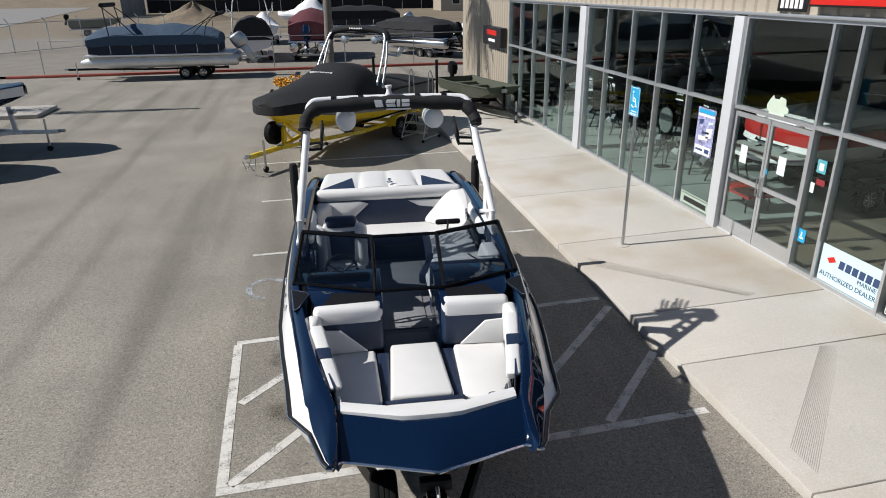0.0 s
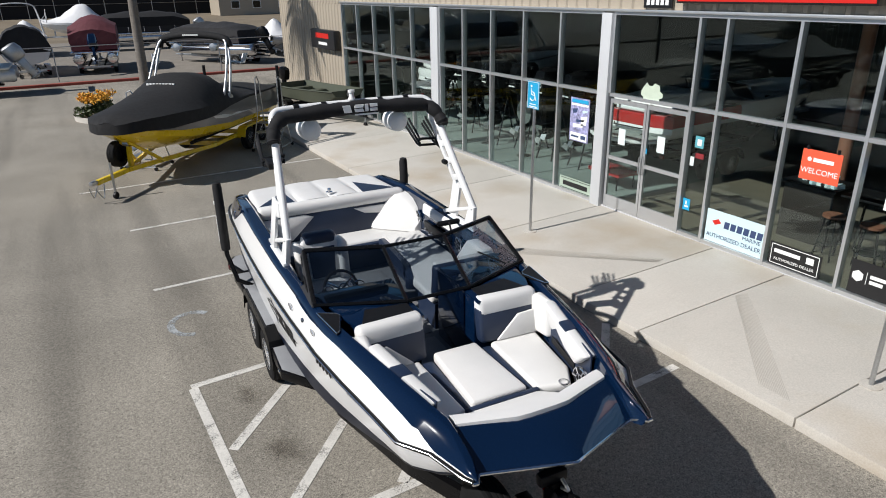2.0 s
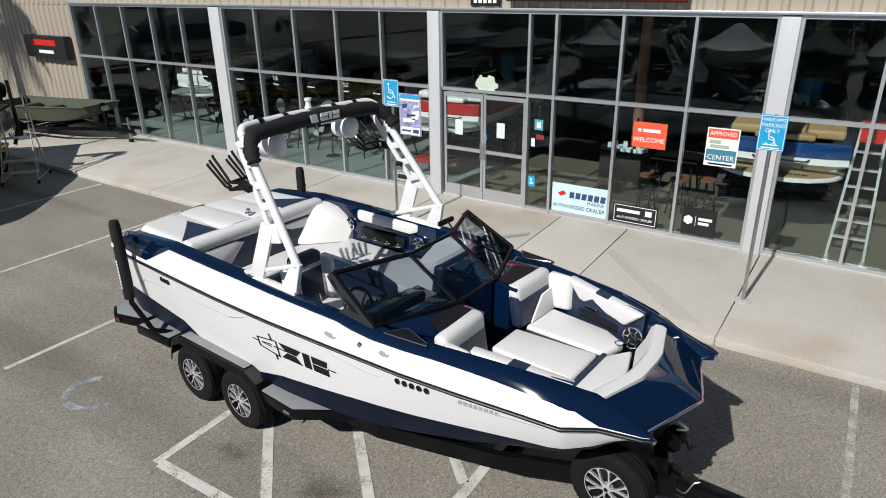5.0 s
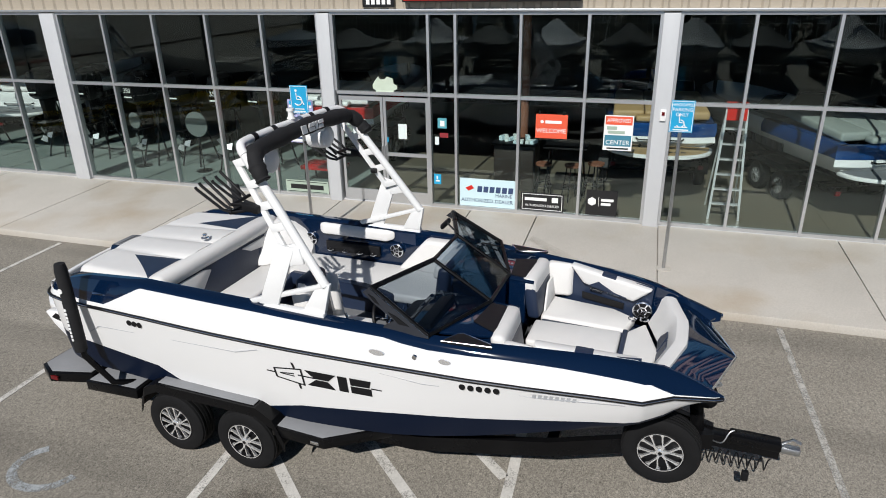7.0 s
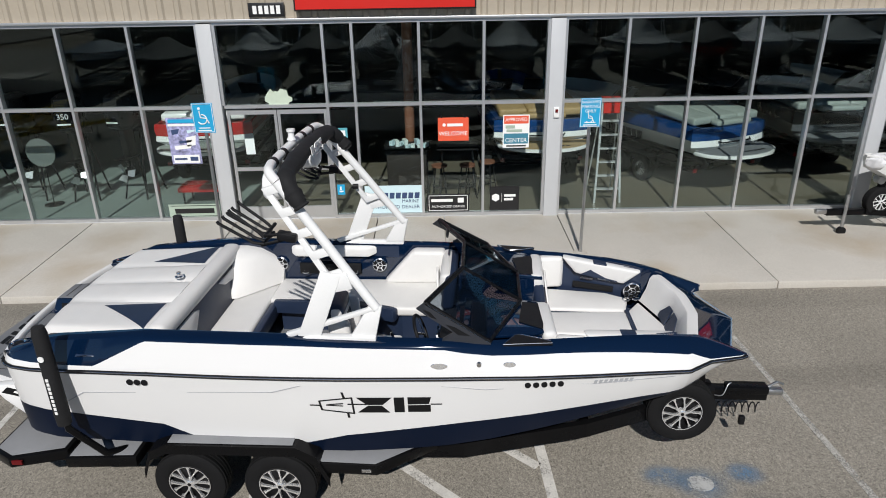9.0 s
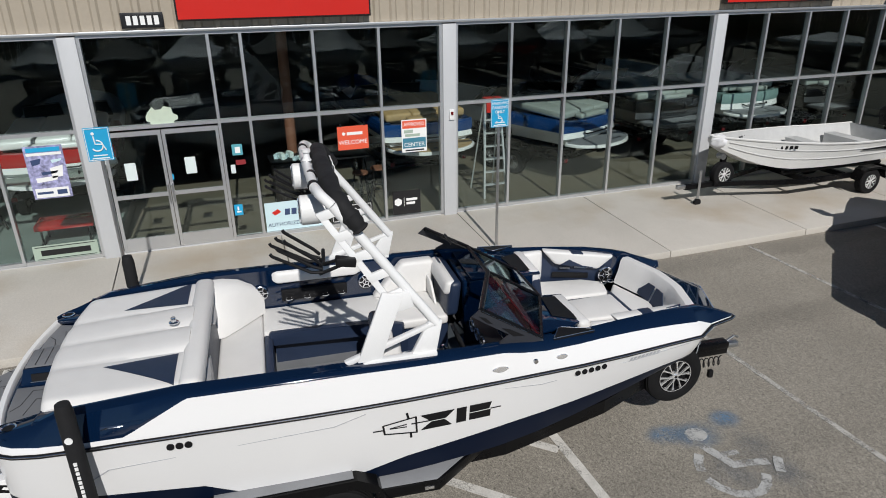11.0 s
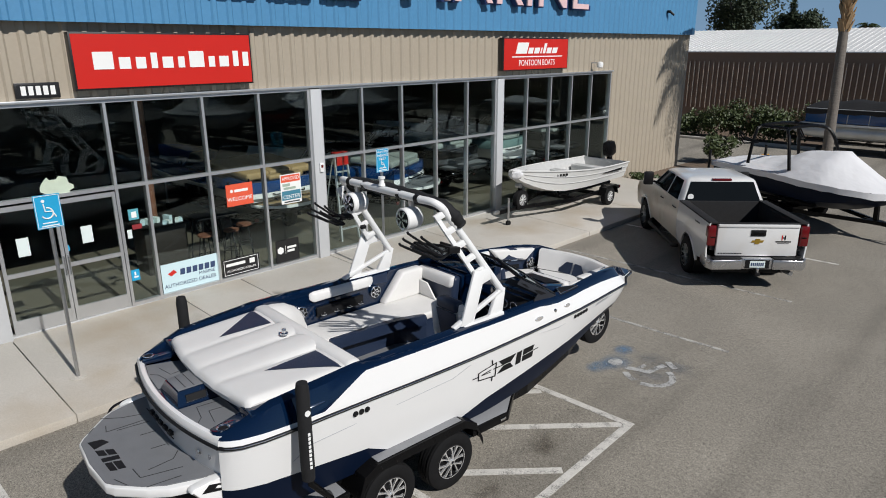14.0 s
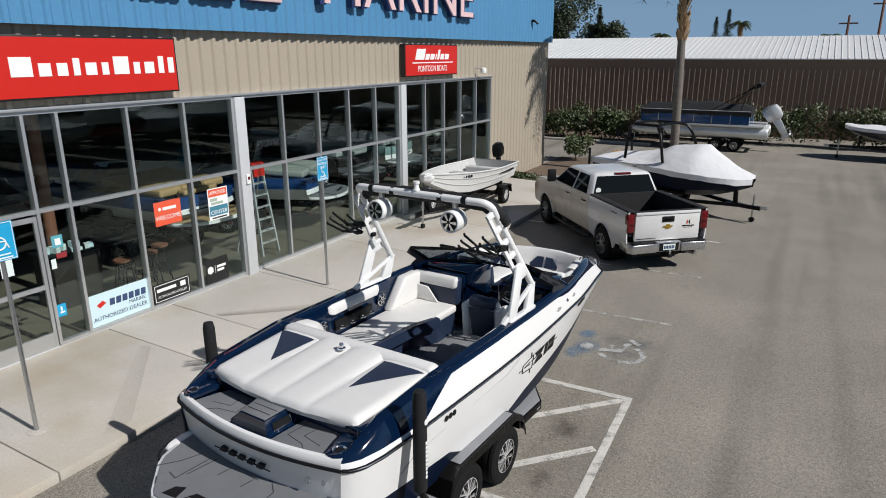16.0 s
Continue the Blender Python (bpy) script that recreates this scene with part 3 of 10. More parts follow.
# ---- the raised concrete walk in front of the shop ----
WALK = thing("walkway", pose(0, 0, 0), "pale concrete walk with joints and a low curb", "walkway", kind="structure")
SEAMS = [-9.2, -5.4, -2.2, 0.95, 3.95, 6.22, 7.56, 10.39, 13.3, 16.4, 19.5, 22.3, 25.5]
for i, (a, b) in enumerate(zip(SEAMS, SEAMS[1:])):
    g = 0.006
    for x0, x1 in ((4.18, 7.40),):
        z0, z1 = (0.125 + 0.026 * (x0 - 4.18), 0.125 + 0.026 * (x1 - 4.18))
        bm = bmesh.new()
        v = [(x0, a + g, -0.05), (x1, a + g, -0.05), (x1, a + g, z1), (x0, a + g, z0)]
        slab(bm, v, (0, b - a - 2 * g, 0), 0.018, 2)
        part("concrete_slab", bm, CONCRETE, WALK, smooth=True)
c = part("walk_bed", box(bmesh.new(), 4.22, 7.3, -9.1, 25.4, -0.05, 0.10), CONCRETE, WALK)
RIBS = thing("grooved_strip", pose(0, 0, 0), "two slanting bands of grooves cut in the concrete walk", "paving", kind="structure")
GROOVE = mat("groove_shadow_concrete", (0.385, 0.36, 0.32), 0.9, vary=0.1)
for m_, y_ in ((1, 0.0), (-1, 13.82)):
    for k in range(15):
        t = (k - 7.0) / 14.0
        p, q = Vector((4.41, y_ + m_ * (4.36 + 0.38 * t), 0.1322)), Vector((6.20 - 0.24 * t, y_ + m_ * (6.14 + 0.05 * t), 0.1788))
        n = Vector((-0.0021, m_ * 0.0021, 0))
        slabp("groove", [p - n, q - n, q + n, p + n], (0, 0, 0.0012), GROOVE, RIBS)

# ---- the shop: metal siding, blue fascia, storefront glass ----
FX = 7.36


def siding(bm, y0, y1, z0, z1, x, pitch=0.305, depth=0.035, rib=0.07, back=0.15):
    """Vertical ribs facing -x on a wall with thickness."""
    ys = [(y0, x)]
    n = max(1, round((y1 - y0) / pitch))
    p = (y1 - y0) / n
    for k in range(n):
        c = y0 + p * (k + 0.5)
        ys += [(c - rib, x), (c - rib / 2, x - depth), (c + rib / 2, x - depth), (c + rib, x)]
    ys.append((y1, x))
    front = [[(xx, yy, z) for yy, xx in ys] for z in (z0, z1)]
    loft(bm, front, closed=False)
    box(bm, x + 0.004, x + back, y0, y1, z0, z1)
    return bm


def wall(name, bm, material, label, category="wall"):
    return tagged(part(name, bm, material), label, category, kind="structure")


wall("wall_front_fascia", siding(bmesh.new(), -13.9, 31.5, 3.97, 5.30, FX), TAN, "tan ribbed metal siding above the shop windows")
wall("wall_front_left", siding(bmesh.new(), 24.02, 31.5, 0.0, 3.97, FX), TAN, "tan ribbed metal siding of the shop")
wall("wall_front_right", siding(bmesh.new(), -13.9, -8.09, 0.0, 3.97, FX), TAN, "tan ribbed metal siding of the shop")
wall("wall_front_parapet", siding(bmesh.new(), -13.75, 31.5, 5.22, 7.4, 7.17, depth=0.03, back=0.12), BLUE_SIDING, "blue ribbed metal parapet of the shop")
wall("parapet_return", box(bmesh.new(), 7.17, 9.0, -13.87, -13.753, 5.22, 7.4), BLUE_SIDING, "blue metal end of the parapet")
wall("wall_south", box(bmesh.new(), 7.52, 26, -13.9, -13.75, 0, 6.0), TAN, "tan metal end wall of the shop")
wall("wall_north", box(bmesh.new(), 7.52, 26, 31.35, 31.5, 0, 6.0), TAN, "tan metal end wall of the shop")
wall("wall_back", box(bmesh.new(), 25.85, 26, -13.74, 31.34, 0, 6.0), TAN, "tan metal back wall of the shop")
wall("roof", box(bmesh.new(), 7.3, 26.1, -13.74, 31.34, 6.02, 6.12), WHITE_ROOF, "pale metal roof of the shop", "roof")
tagged(part("ceiling", box(bmesh.new(), 7.53, 25.8, -13.7, 31.3, 4.7, 4.8), UNLIT_WALL), "showroom ceiling coloured near-black as unlit", "ceiling", kind="structure")
sheet("floor", 7.34, 25.8, -13.7, 10.5, 0.19, CONCRETE_DARK, "smooth brown concrete showroom floor", "floor")
sheet("floor_tile", 7.34, 25.8, 10.5, 31.3, 0.19, SHOW_TILE, "glossy grey-green tiled showroom floor", "floor")
wall("wall_inner_back", box(bmesh.new(), 19.0, 19.1, -13.7, 31.3, 0.2, 4.7), UNLIT_WALL, "showroom back wall coloured near-black as unlit")
wall("wall_inner_front", box(bmesh.new(), FX + 0.16, FX + 0.2, -13.7, 31.3, 4.0, 4.69), UNLIT_WALL, "inner face above the windows coloured near-black as unlit")
wall("sill", box(bmesh.new(), FX - 0.05, FX + 0.08, -8.05, 24.0, 0.12, 0.235), ALU_PAINT, "grey metal sill under the storefront", "sill")
COLS = [(16.98, 17.38), (10.36, 10.63), (3.97, 4.24), (-2.24, -1.97)]
BAYS = [(24.0, 17.38, (22.65, 21.32, 19.98, 18.66)), (16.98, 10.63, (15.78, 14.48, 13.18, 11.90)), (10.36, 4.24, (8.39, 7.86, 6.64, 5.45)), (3.97, -1.97, (2.80, 1.57, 0.39, -0.79)), (-2.24, -8.05, (-3.40, -4.58, -5.70, -6.85))]
TOP, MID, BOT = 3.93, 2.47, 0.235
for i, (ya, yb, mul) in enumerate(BAYS):
    win = thing("window_%d" % (i + 1), pose(FX, 0, 0), "tall storefront window with grey aluminium mullions and dark glass", "window", kind="structure")
    stops = [ya, *mul, yb]
    boxp("window_head", (-0.07, 0.05, yb, ya, TOP, TOP + 0.05), ALU, win)
    for k, y in enumerate(stops):
        w = 0.025
        yy = y - (w if k == 0 else -w if k == len(stops) - 1 else 0)
        low = 2.5 if (i == 2 and k == 0) else BOT
        boxp("mullion", (-0.07, 0.05, yy - w, yy + w, low, TOP), ALU, win)
    for k, (p, q) in enumerate(zip(stops, stops[1:])):
        door = i == 2 and k == 0
        boxp("transom", (-0.065, 0.045, q + 0.026, p - 0.026, MID - 0.03, MID + 0.03), ALU, win)
        boxp("pane", (-0.006, 0.006, q + 0.02, p - 0.02, MID + 0.02, TOP), GLASS_STORE, win)
        if not door:
            boxp("pane", (-0.006, 0.006, q + 0.02, p - 0.02, BOT, MID - 0.02), GLASS_STORE, win)
            boxp("bottom_rail", (-0.06, 0.04, q + 0.026, p - 0.026, BOT, BOT + 0.05), ALU, win)
for y0, y1 in COLS:
    c = part("column", box(bmesh.new(), FX - 0.13, FX + 0.1, y0, y1, 0.12, 3.96, 0.012), ALU_PAINT, smooth=True)
    tagged(c, "grey painted metal column between storefront bays", "column", "storefront columns", "structure")
c = part("trim_head", box(bmesh.new(), FX - 0.12, FX - 0.002, -8.1, 24.02, 3.985, 4.03, 0.006), ALU, smooth=True)
tagged(c, "grey metal flashing over the storefront", "trim", kind="structure")
# the entrance: two glazed leaves
DOOR = thing("door_1", pose(FX, 0, 0), "closed pair of glazed grey aluminium shop doors", "door", kind="structure")
for y0, y1 in ((9.37, 10.31), (8.42, 9.36)):
    leaf = part("door_leaf", box(bmesh.new(), -0.045, 0.0, y0 + 0.002, y0 + 0.055, 0.24, 2.40), ALU, DOOR)
    boxp("stile", (-0.045, 0.0, y1 - 0.055, y1, 0.24, 2.40), ALU, leaf)
    boxp("top_rail", (-0.044, 0.0, y0 + 0.056, y1 - 0.056, 2.32, 2.40), ALU, leaf)
    boxp("mid_rail", (-0.044, 0.0, y0 + 0.056, y1 - 0.056, 1.22, 1.29), ALU, leaf)
    boxp("bottom_rail", (-0.044, 0.0, y0 + 0.056, y1 - 0.056, 0.24, 0.48), ALU, leaf)
    boxp("pane", (-0.026, -0.016, y0 + 0.05, y1 - 0.05, 0.47, 1.23), GLASS_STORE, leaf)
    boxp("pane", (-0.026, -0.016, y0 + 0.05, y1 - 0.05, 1.28, 2.33), GLASS_STORE, leaf)
    h = y0 + 0.03 if y0 > 9 else y1 - 0.03
    tubep("door_handle", [(-0.05, h, 1.1), (-0.10, h, 1.12), (-0.10, h, 1.42), (-0.05, h, 1.44)], 0.012, STEEL, leaf)

# ---- beyond the shop's south end: planting, hedge, long brown building, trees ----
sheet("planting_bed", 4.4, 7.36, -16.5, -9.2, 0.02, EARTH, "bark-covered planting bed beside the shop", "ground")
sheet("planting_strip", 4.6, 16, -29.6, -22.6, 0.04, EARTH, "earth strip under bushes by the brown wall", "ground")
tagged(part("bed_curb", box(bmesh.new(), 4.5, 16, -22.6, -22.42, -0.02, 0.14, 0.02), CONCRETE, smooth=True), "concrete curb along the bush strip", "curb", kind="structure")
LB = thing("long_building", pose(0, -30.4, 0), "long low brown metal building with white metal roof", "building")
part("wall", siding(bmesh.new(), -24, 32, 0, 4.45, 0, pitch=0.62, depth=0.05, rib=0.05), BROWN_SIDING, LB).matrix_local = pose(0, 0, 0, 0, 0, 90) @ Matrix.Translation((0, -4, 0))
# each rib is pale all over, its sunlit side put into the colour
rib = part("rib", box(bmesh.new(), -0.016, 0.016, 0.15, 0.275, 1.0, 3.85), SUNLIT_RIB, LB)
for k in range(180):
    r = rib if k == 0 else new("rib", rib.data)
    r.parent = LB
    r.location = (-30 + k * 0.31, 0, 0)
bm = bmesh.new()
slab(bm, [(-34, 0.31, 4.40), (32, 0.31, 4.40), (32, -7.5, 5.80), (-34, -7.5, 5.80)], (0, 0, 0.06))
roof_ = part("roof", bm, WHITE_ROOF, LB)
seam = part("roof_seam", slab(bmesh.new(), [(0, 0.31, 4.461), (0.035, 0.31, 4.461), (0.035, -7.5, 5.861), (0, -7.5, 5.861)], (0, 0, 0.028)), WHITE_ROOF, roof_)
for k in range(198):
    r = seam if k == 0 else new("roof_seam", seam.data)
    r.parent = roof_
    r.location = (-33.8 + k * 0.332, 0, 0)
part("end_wall", box(bmesh.new(), -34, 32, -7.6, -7.4, 0, 5.75), BROWN_SIDING, LB)


def leaves(bm, centre, size, count, leaf=0.09, rng=random):
    """Many small leaf blades filling an uneven ellipsoid."""
    cx, cy, cz = centre
    lumps = [Vector((rng.uniform(-0.6, 0.6), rng.uniform(-0.6, 0.6), rng.uniform(-0.5, 0.6))) for _ in range(7)]
    for _ in range(count):
        c = rng.choice(lumps)
        d = Vector((rng.gauss(0, 1), rng.gauss(0, 1), rng.gauss(0, 1))).normalized() * rng.uniform(0.25, 0.55)
        p = c + d
        p = Vector((cx + p.x * size[0], cy + p.y * size[1], cz + p.z * size[2]))
        u = Vector((rng.gauss(0, 1), rng.gauss(0, 1), rng.gauss(0, 1))).normalized()
        v = u.orthogonal().normalized()
        s = leaf * rng.uniform(0.6, 1.4)
        vs = [bm.verts.new(q) for q in (p - u * s, p + v * s * 0.5, p + u * s, p - v * s * 0.5)]
        bm.faces.new(vs)
    return bm


rng = random.Random(5)
for k, (x0, x1, h, y) in enumerate(((-26, -6, 2.1, -25.9), (-6, 0.5, 2.2, -25.9), (0.5, 5.4, 2.1, -26.0), (8.35, 10.2, 1.85, -23.7), (5.7, 7.9, 1.9, -23.7), (11.0, 12.0, 1.1, -23.7))):
    bm = bmesh.new()
    x = x0
    while x < x1:
        leaves(bm, (x + 0.5, y + rng.uniform(-0.2, 0.2), h * 0.5), (0.95, 0.8, h * 0.5), 620, 0.085, rng)
        x += 0.9
    if y > -25:
        leaves(bm, ((x0 + x1) / 2, y, h * 0.55), ((x1 - x0) * 0.6, 0.8, h * 0.55), 2600, 0.06, rng)
    hd = part("hedge", bm, LEAF)
    tagged(hd, "dense leafy green bush behind a curb" if y > -25 else "dense clipped green hedge before the brown wall", "hedge", kind="stuff")
bush = thing("shrub", pose(6.4, -15.6, 0), "small green leafy shrub beside the shop", "shrub")
part("stem", tube(bmesh.new(), [(0, 0, 0), (0.05, 0, 0.3), (0, 0.05, 0.7)], 0.03, 6), BARK, bush)
part("crown", leaves(bmesh.new(), (0, 0, 0.70), (0.75, 0.75, 0.5), 1400, 0.07, rng), LEAF, bush, kind="stuff")
bush2 = thing("shrub", pose(6.7, -9.9, 0.02), "low weedy shrub on the planting bed", "shrub")
part("crown", leaves(bmesh.new(), (0, 0, 0.16), (0.6, 0.5, 0.16), 500, 0.06, rng), LEAF, bush2, kind="stuff")
flowers = thing("flower_clump", pose(4.6, -16.2, 0), "clump of yellow flowers with green leaves", "flowers")
part("leaves", leaves(bmesh.new(), (0, 0, 0.2), (0.5, 0.4, 0.2), 300, 0.06, rng), LEAF, flowers, kind="stuff")
part("blossoms", leaves(bmesh.new(), (0, 0, 0.38), (0.45, 0.4, 0.12), 200, 0.05, rng), FLOWER, flowers, kind="stuff")


def palm(at, h, r, lean, label, fronds=26, size=2.3):
    p = thing("palm_tree", pose(*at), label, "tree")
    pts = curve([(0, 0, 0), (lean * 0.3, 0, h * 0.4), (lean, 0, h)], 10)
    rr = [r * (1.15 - 0.35 * k / (len(pts) - 1)) * (1.0 + 0.04 * (k % 2)) for k in range(len(pts))]
    tubep("trunk", pts, rr, BARK, p, 14)
    g = random.Random(int(h * 10))
    bm = bmesh.new()
    for k in range(150):
        a, z = g.uniform(0, 6.28), h - g.uniform(0.0, 0.36 * h)
        o = Vector((lean * (z / h) ** 1.5, 0, z))
        d = Vector((math.cos(a), math.sin(a), 0))
        t = d.cross(Vector((0, 0, 1)))
        slab(bm, [o + d * r * 0.7 - t * 0.07, o + d * r * 0.7 + t * 0.07, o + d * r * 1.5 + Vector((0, 0, 0.34)) + t * 0.03, o + d * r * 1.5 + Vector((0, 0, 0.34)) - t * 0.03], d * 0.03)
    part("leaf_bases", bm, PALM_DRY, p)
    bm = bmesh.new()
    for k in range(fronds):
        a = 2 * math.pi * k / fronds + g.uniform(-0.1, 0.1)
        up = g.uniform(0.40, 1.3)
        d = Vector((math.cos(a), math.sin(a), 0))
        t = d.cross(Vector((0, 0, 1)))
        tip = Vector((lean, 0, h + 0.2))
        rib = [tip + d * (size * s) + Vector((0, 0, up * size * s - 1.15 * size * s * s)) for s in np.linspace(0, 1, 9)]
        for i in range(1, 8):
            for sgn in (-1, 1):
                for j in range(3):
                    b = rib[i].lerp(rib[i + 1], j / 3)
                    e = b + t * sgn * size * 0.30 * math.sin(math.pi * (i + 1) / 10) + d * 0.22 - Vector((0, 0, 0.18))
                    w = d * 0.035
                    bm.faces.new([bm.verts.new(q) for q in (b - w, b + w, e)])
        tube(bm, rib, [0.03 - 0.003 * i for i in range(9)], 4)
    part("fronds", bm, LEAF, p, kind="stuff")
    return p


palm((1.72, -13.5, 0), 8.1, 0.16, 0.22, "tall palm with a grey ringed trunk and dry leaf bases")


def conifer(at, h, w, label, n=2600):
    p = thing("conifer_tree", pose(*at), label, "tree")
    tubep("trunk", [(0, 0, 0), (0, 0, h * 0.9)], [w * 0.12, 0.03], BARK, p, 8)
    g = random.Random(int(h * 7 + w))
    bm = bmesh.new()
    for k in range(n):
        s = g.random() ** 0.7
        z = h * (0.12 + 0.88 * s)
        rad = w * (1.02 - s) * g.uniform(0.3, 1.0) * (0.8 + 0.3 * math.sin(z * 5))
        a = g.uniform(0, 6.28)
        q = Vector((rad * math.cos(a), rad * math.sin(a), z))
        u = Vector((math.cos(a), math.sin(a), -0.35)) * w * 0.13
        t = Vector((-math.sin(a), math.cos(a), 0)) * w * 0.05
        bm.faces.new([bm.verts.new(x) for x in (q - t, q + u, q + t)])
    part("crown", bm, LEAF_DARK, p, kind="stuff")


def broad_tree(at, h, w, label, n=4200):
    p = thing("broadleaf_tree", pose(*at), label, "tree")
    g = random.Random(int(h * 3))
    tubep("trunk", [(0, 0, 0), (0.1, 0, h * 0.3), (0, 0.1, h * 0.55)], [w * 0.08, w * 0.06, w * 0.03], BARK, p, 8)
    for k in range(5):
        a = k * 1.3
        tubep("limb", [(0, 0, h * 0.35), (math.cos(a) * w * 0.4, math.sin(a) * w * 0.4, h * 0.7)], [w * 0.04, w * 0.012], BARK, p, 6)
    bm = bmesh.new()
    for k in range(9):
        leaves(bm, (g.uniform(-0.5, 0.5) * w, g.uniform(-0.5, 0.5) * w, h * g.uniform(0.5, 0.85)), (w * 0.42, w * 0.42, h * 0.2), n * 2 // 9, 0.17, g)
    part("crown", bm, LEAF_DARK, p, kind="stuff")

# ---- the wake boat: x to its right side, y forward, z up from the ground ----
BOAT_POSE = pose(1.07, 10.28, 0, 0, 0, 176.15)
BOAT = thing("wake_boat", BOAT_POSE, "white and navy open-bow wake boat with vinyl seats on a trailer", "boat")
RUB_X = [(0, 1.04), (0.03, 1.085), (0.08, 1.125), (0.16, 1.165), (0.35, 1.205), (0.7, 1.24), (1.4, 1.27), (2.4, 1.285), (3.2, 1.28), (4.0, 1.255), (4.8, 1.215), (5.3, 1.15), (5.75, 1.078), (6.175, 1.022), (6.40, 0.868), (6.70, 0.765), (6.76, 0.725)]
RUB_Z = [(0, 1.535), (0.3, 1.535), (0.9, 1.55), (1.45, 1.553), (1.9, 1.543), (2.8, 1.535), (4.2, 1.54), (4.75, 1.54), (5.2, 1.53), (5.7, 1.515), (6.175, 1.507), (6.4, 1.51), (6.76, 1.487)]
CHINE_X = [(0, 0.98), (0.1, 1.04), (0.35, 1.10), (2.5, 1.14), (3.6, 1.12), (4.4, 1.08), (5.0, 1.02), (5.6, 0.95), (6.1, 0.88), (6.4, 0.77), (6.76, 0.65)]
CHINE_Z = [(0, 0.72), (2.0, 0.66), (3.2, 0.645), (4.0, 0.70), (4.6, 0.80), (5.2, 0.94), (5.8, 1.10), (6.3, 1.22), (6.76, 1.33)]
KEEL_Z = [(0, 0.50), (3.4, 0.48), (4.4, 0.52), (5.2, 0.68), (5.8, 0.87), (6.3, 1.08), (6.76, 1.32)]
PAINT_Z = [(0, 1.09), (0.6, 1.04), (1.45, 0.945), (1.72, 0.80), (2.3, 0.76), (2.75, 0.75), (3.15, 0.86), (4.2, 1.01), (5.2, 1.13), (5.8, 1.205), (6.1, 1.235), (6.4, 1.29), (6.76, 1.365)]
BAND_Z = [(0, 1.585), (0.95, 1.592), (1.02, 1.622), (1.40, 1.81), (1.44, 1.828), (1.9, 1.822), (2.75, 1.81), (3.4, 1.79), (4.05, 1.775), (4.22, 1.745), (4.45, 1.718), (5.2, 1.70), (5.7, 1.665), (6.05, 1.622), (6.22, 1.598), (6.40, 1.522), (6.76, 1.497)]
DECK_Z = [(0, 1.63), (0.10, 1.64), (0.25, 1.69), (0.5, 1.78), (1.4, 1.856), (2.7, 1.84), (3.4, 1.822), (4.1, 1.818), (4.45, 1.79), (4.8, 1.772), (5.4, 1.758), (5.9, 1.735), (6.3, 1.675), (6.55, 1.585), (6.76, 1.505)]
INNER_X = [(0, 0.98), (1.5, 1.03), (3.9, 1.06), (4.6, 1.02), (5.1, 0.935), (5.45, 0.875), (5.86, 0.80), (6.12, 0.735), (6.3, 0.685), (6.5, 0.665), (6.64, 0.675), (6.76, 0.71)]
STATIONS = sorted({0, 0.03, 0.08, 0.16, 0.25, 0.35, 0.5, 0.7, 0.95, 1.02, 1.2, 1.4, 1.45, 1.6, 1.72, 2.0, 2.3, 2.75, 3.15, 3.4, 3.8, 4.05, 4.22, 4.45, 4.8, 5.05, 5.3, 5.55, 5.8, 6.05, 6.175, 6.22, 6.30, 6.40, 6.55, 6.64, 6.70, 6.74, 6.76})


def hull_x(y, z):
    """Half width of the hull's side at a height between chine and rub rail."""
    zc, zr = lerp(CHINE_Z, y), lerp(RUB_Z, y)
    t = max(0.0, min(1.0, (z - zc) / (zr - zc)))
    return lerp(CHINE_X, y) + (lerp(RUB_X, y) - lerp(CHINE_X, y)) * (t ** lerp([(5.4, 0.8), (6.3, 0.5)], y))


def rake(y):
    """How far the foot of the stem lies behind the rail at the bow."""
    return lerp([(6.1, 0.0), (6.4, 0.06), (6.76, 0.24)], y)


def both_sides(rows_of):
    """A surface lofted along the hull on both sides from a function of station and side."""
    bm = bmesh.new()
    for s in (1, -1):
        loft(bm, [[(s * x, y, z) for x, y, z in rows_of(y)] for y in STATIONS], closed=False)
    return bm


def band_x(y, z):
    zr, zt = lerp(RUB_Z, y), lerp(DECK_Z, y)
    t = max(0.0, (z - zr) / max(0.02, zt - zr))
    return lerp(RUB_X, y) - lerp([(4.3, 0.075), (5.0, 0.125), (5.8, 0.15), (6.2, 0.20), (6.4, 0.13), (6.76, 0.004)], y) * t - 0.005


def bottom_rows(y):
    zc, zp, q = lerp(CHINE_Z, y), lerp(PAINT_Z, y), y - rake(y)
    return [(0, q, lerp(KEEL_Z, y)), (lerp(CHINE_X, y) * 0.5, q, lerp(KEEL_Z, y) * 0.45 + zc * 0.55), (lerp(CHINE_X, y), q, zc), (hull_x(y, (zc + zp) / 2), q, (zc + zp) / 2), (hull_x(y, zp), q, zp)]


part("hull_bottom", both_sides(bottom_rows), NAVY_LOW, BOAT, "navy hull bottom", smooth=True)


def side_rows(y):
    a, b = lerp(PAINT_Z, y), lerp(RUB_Z, y)
    return [(hull_x(y, a + (b - a) * k / 4) + (0.0 if k else -0.002), y - rake(y) * (1 - k / 4), a + (b - a) * k / 4) for k in range(5)]


part("hull_side", both_sides(side_rows), WHITE_GEL, BOAT, "glossy white hull side", smooth=True)


def band_rows(y):
    a, b = lerp(RUB_Z, y), lerp(BAND_Z, y)
    return [(band_x(y, a + (b - a) * k / 2), y, a + (b - a) * k / 2) for k in range(3)]


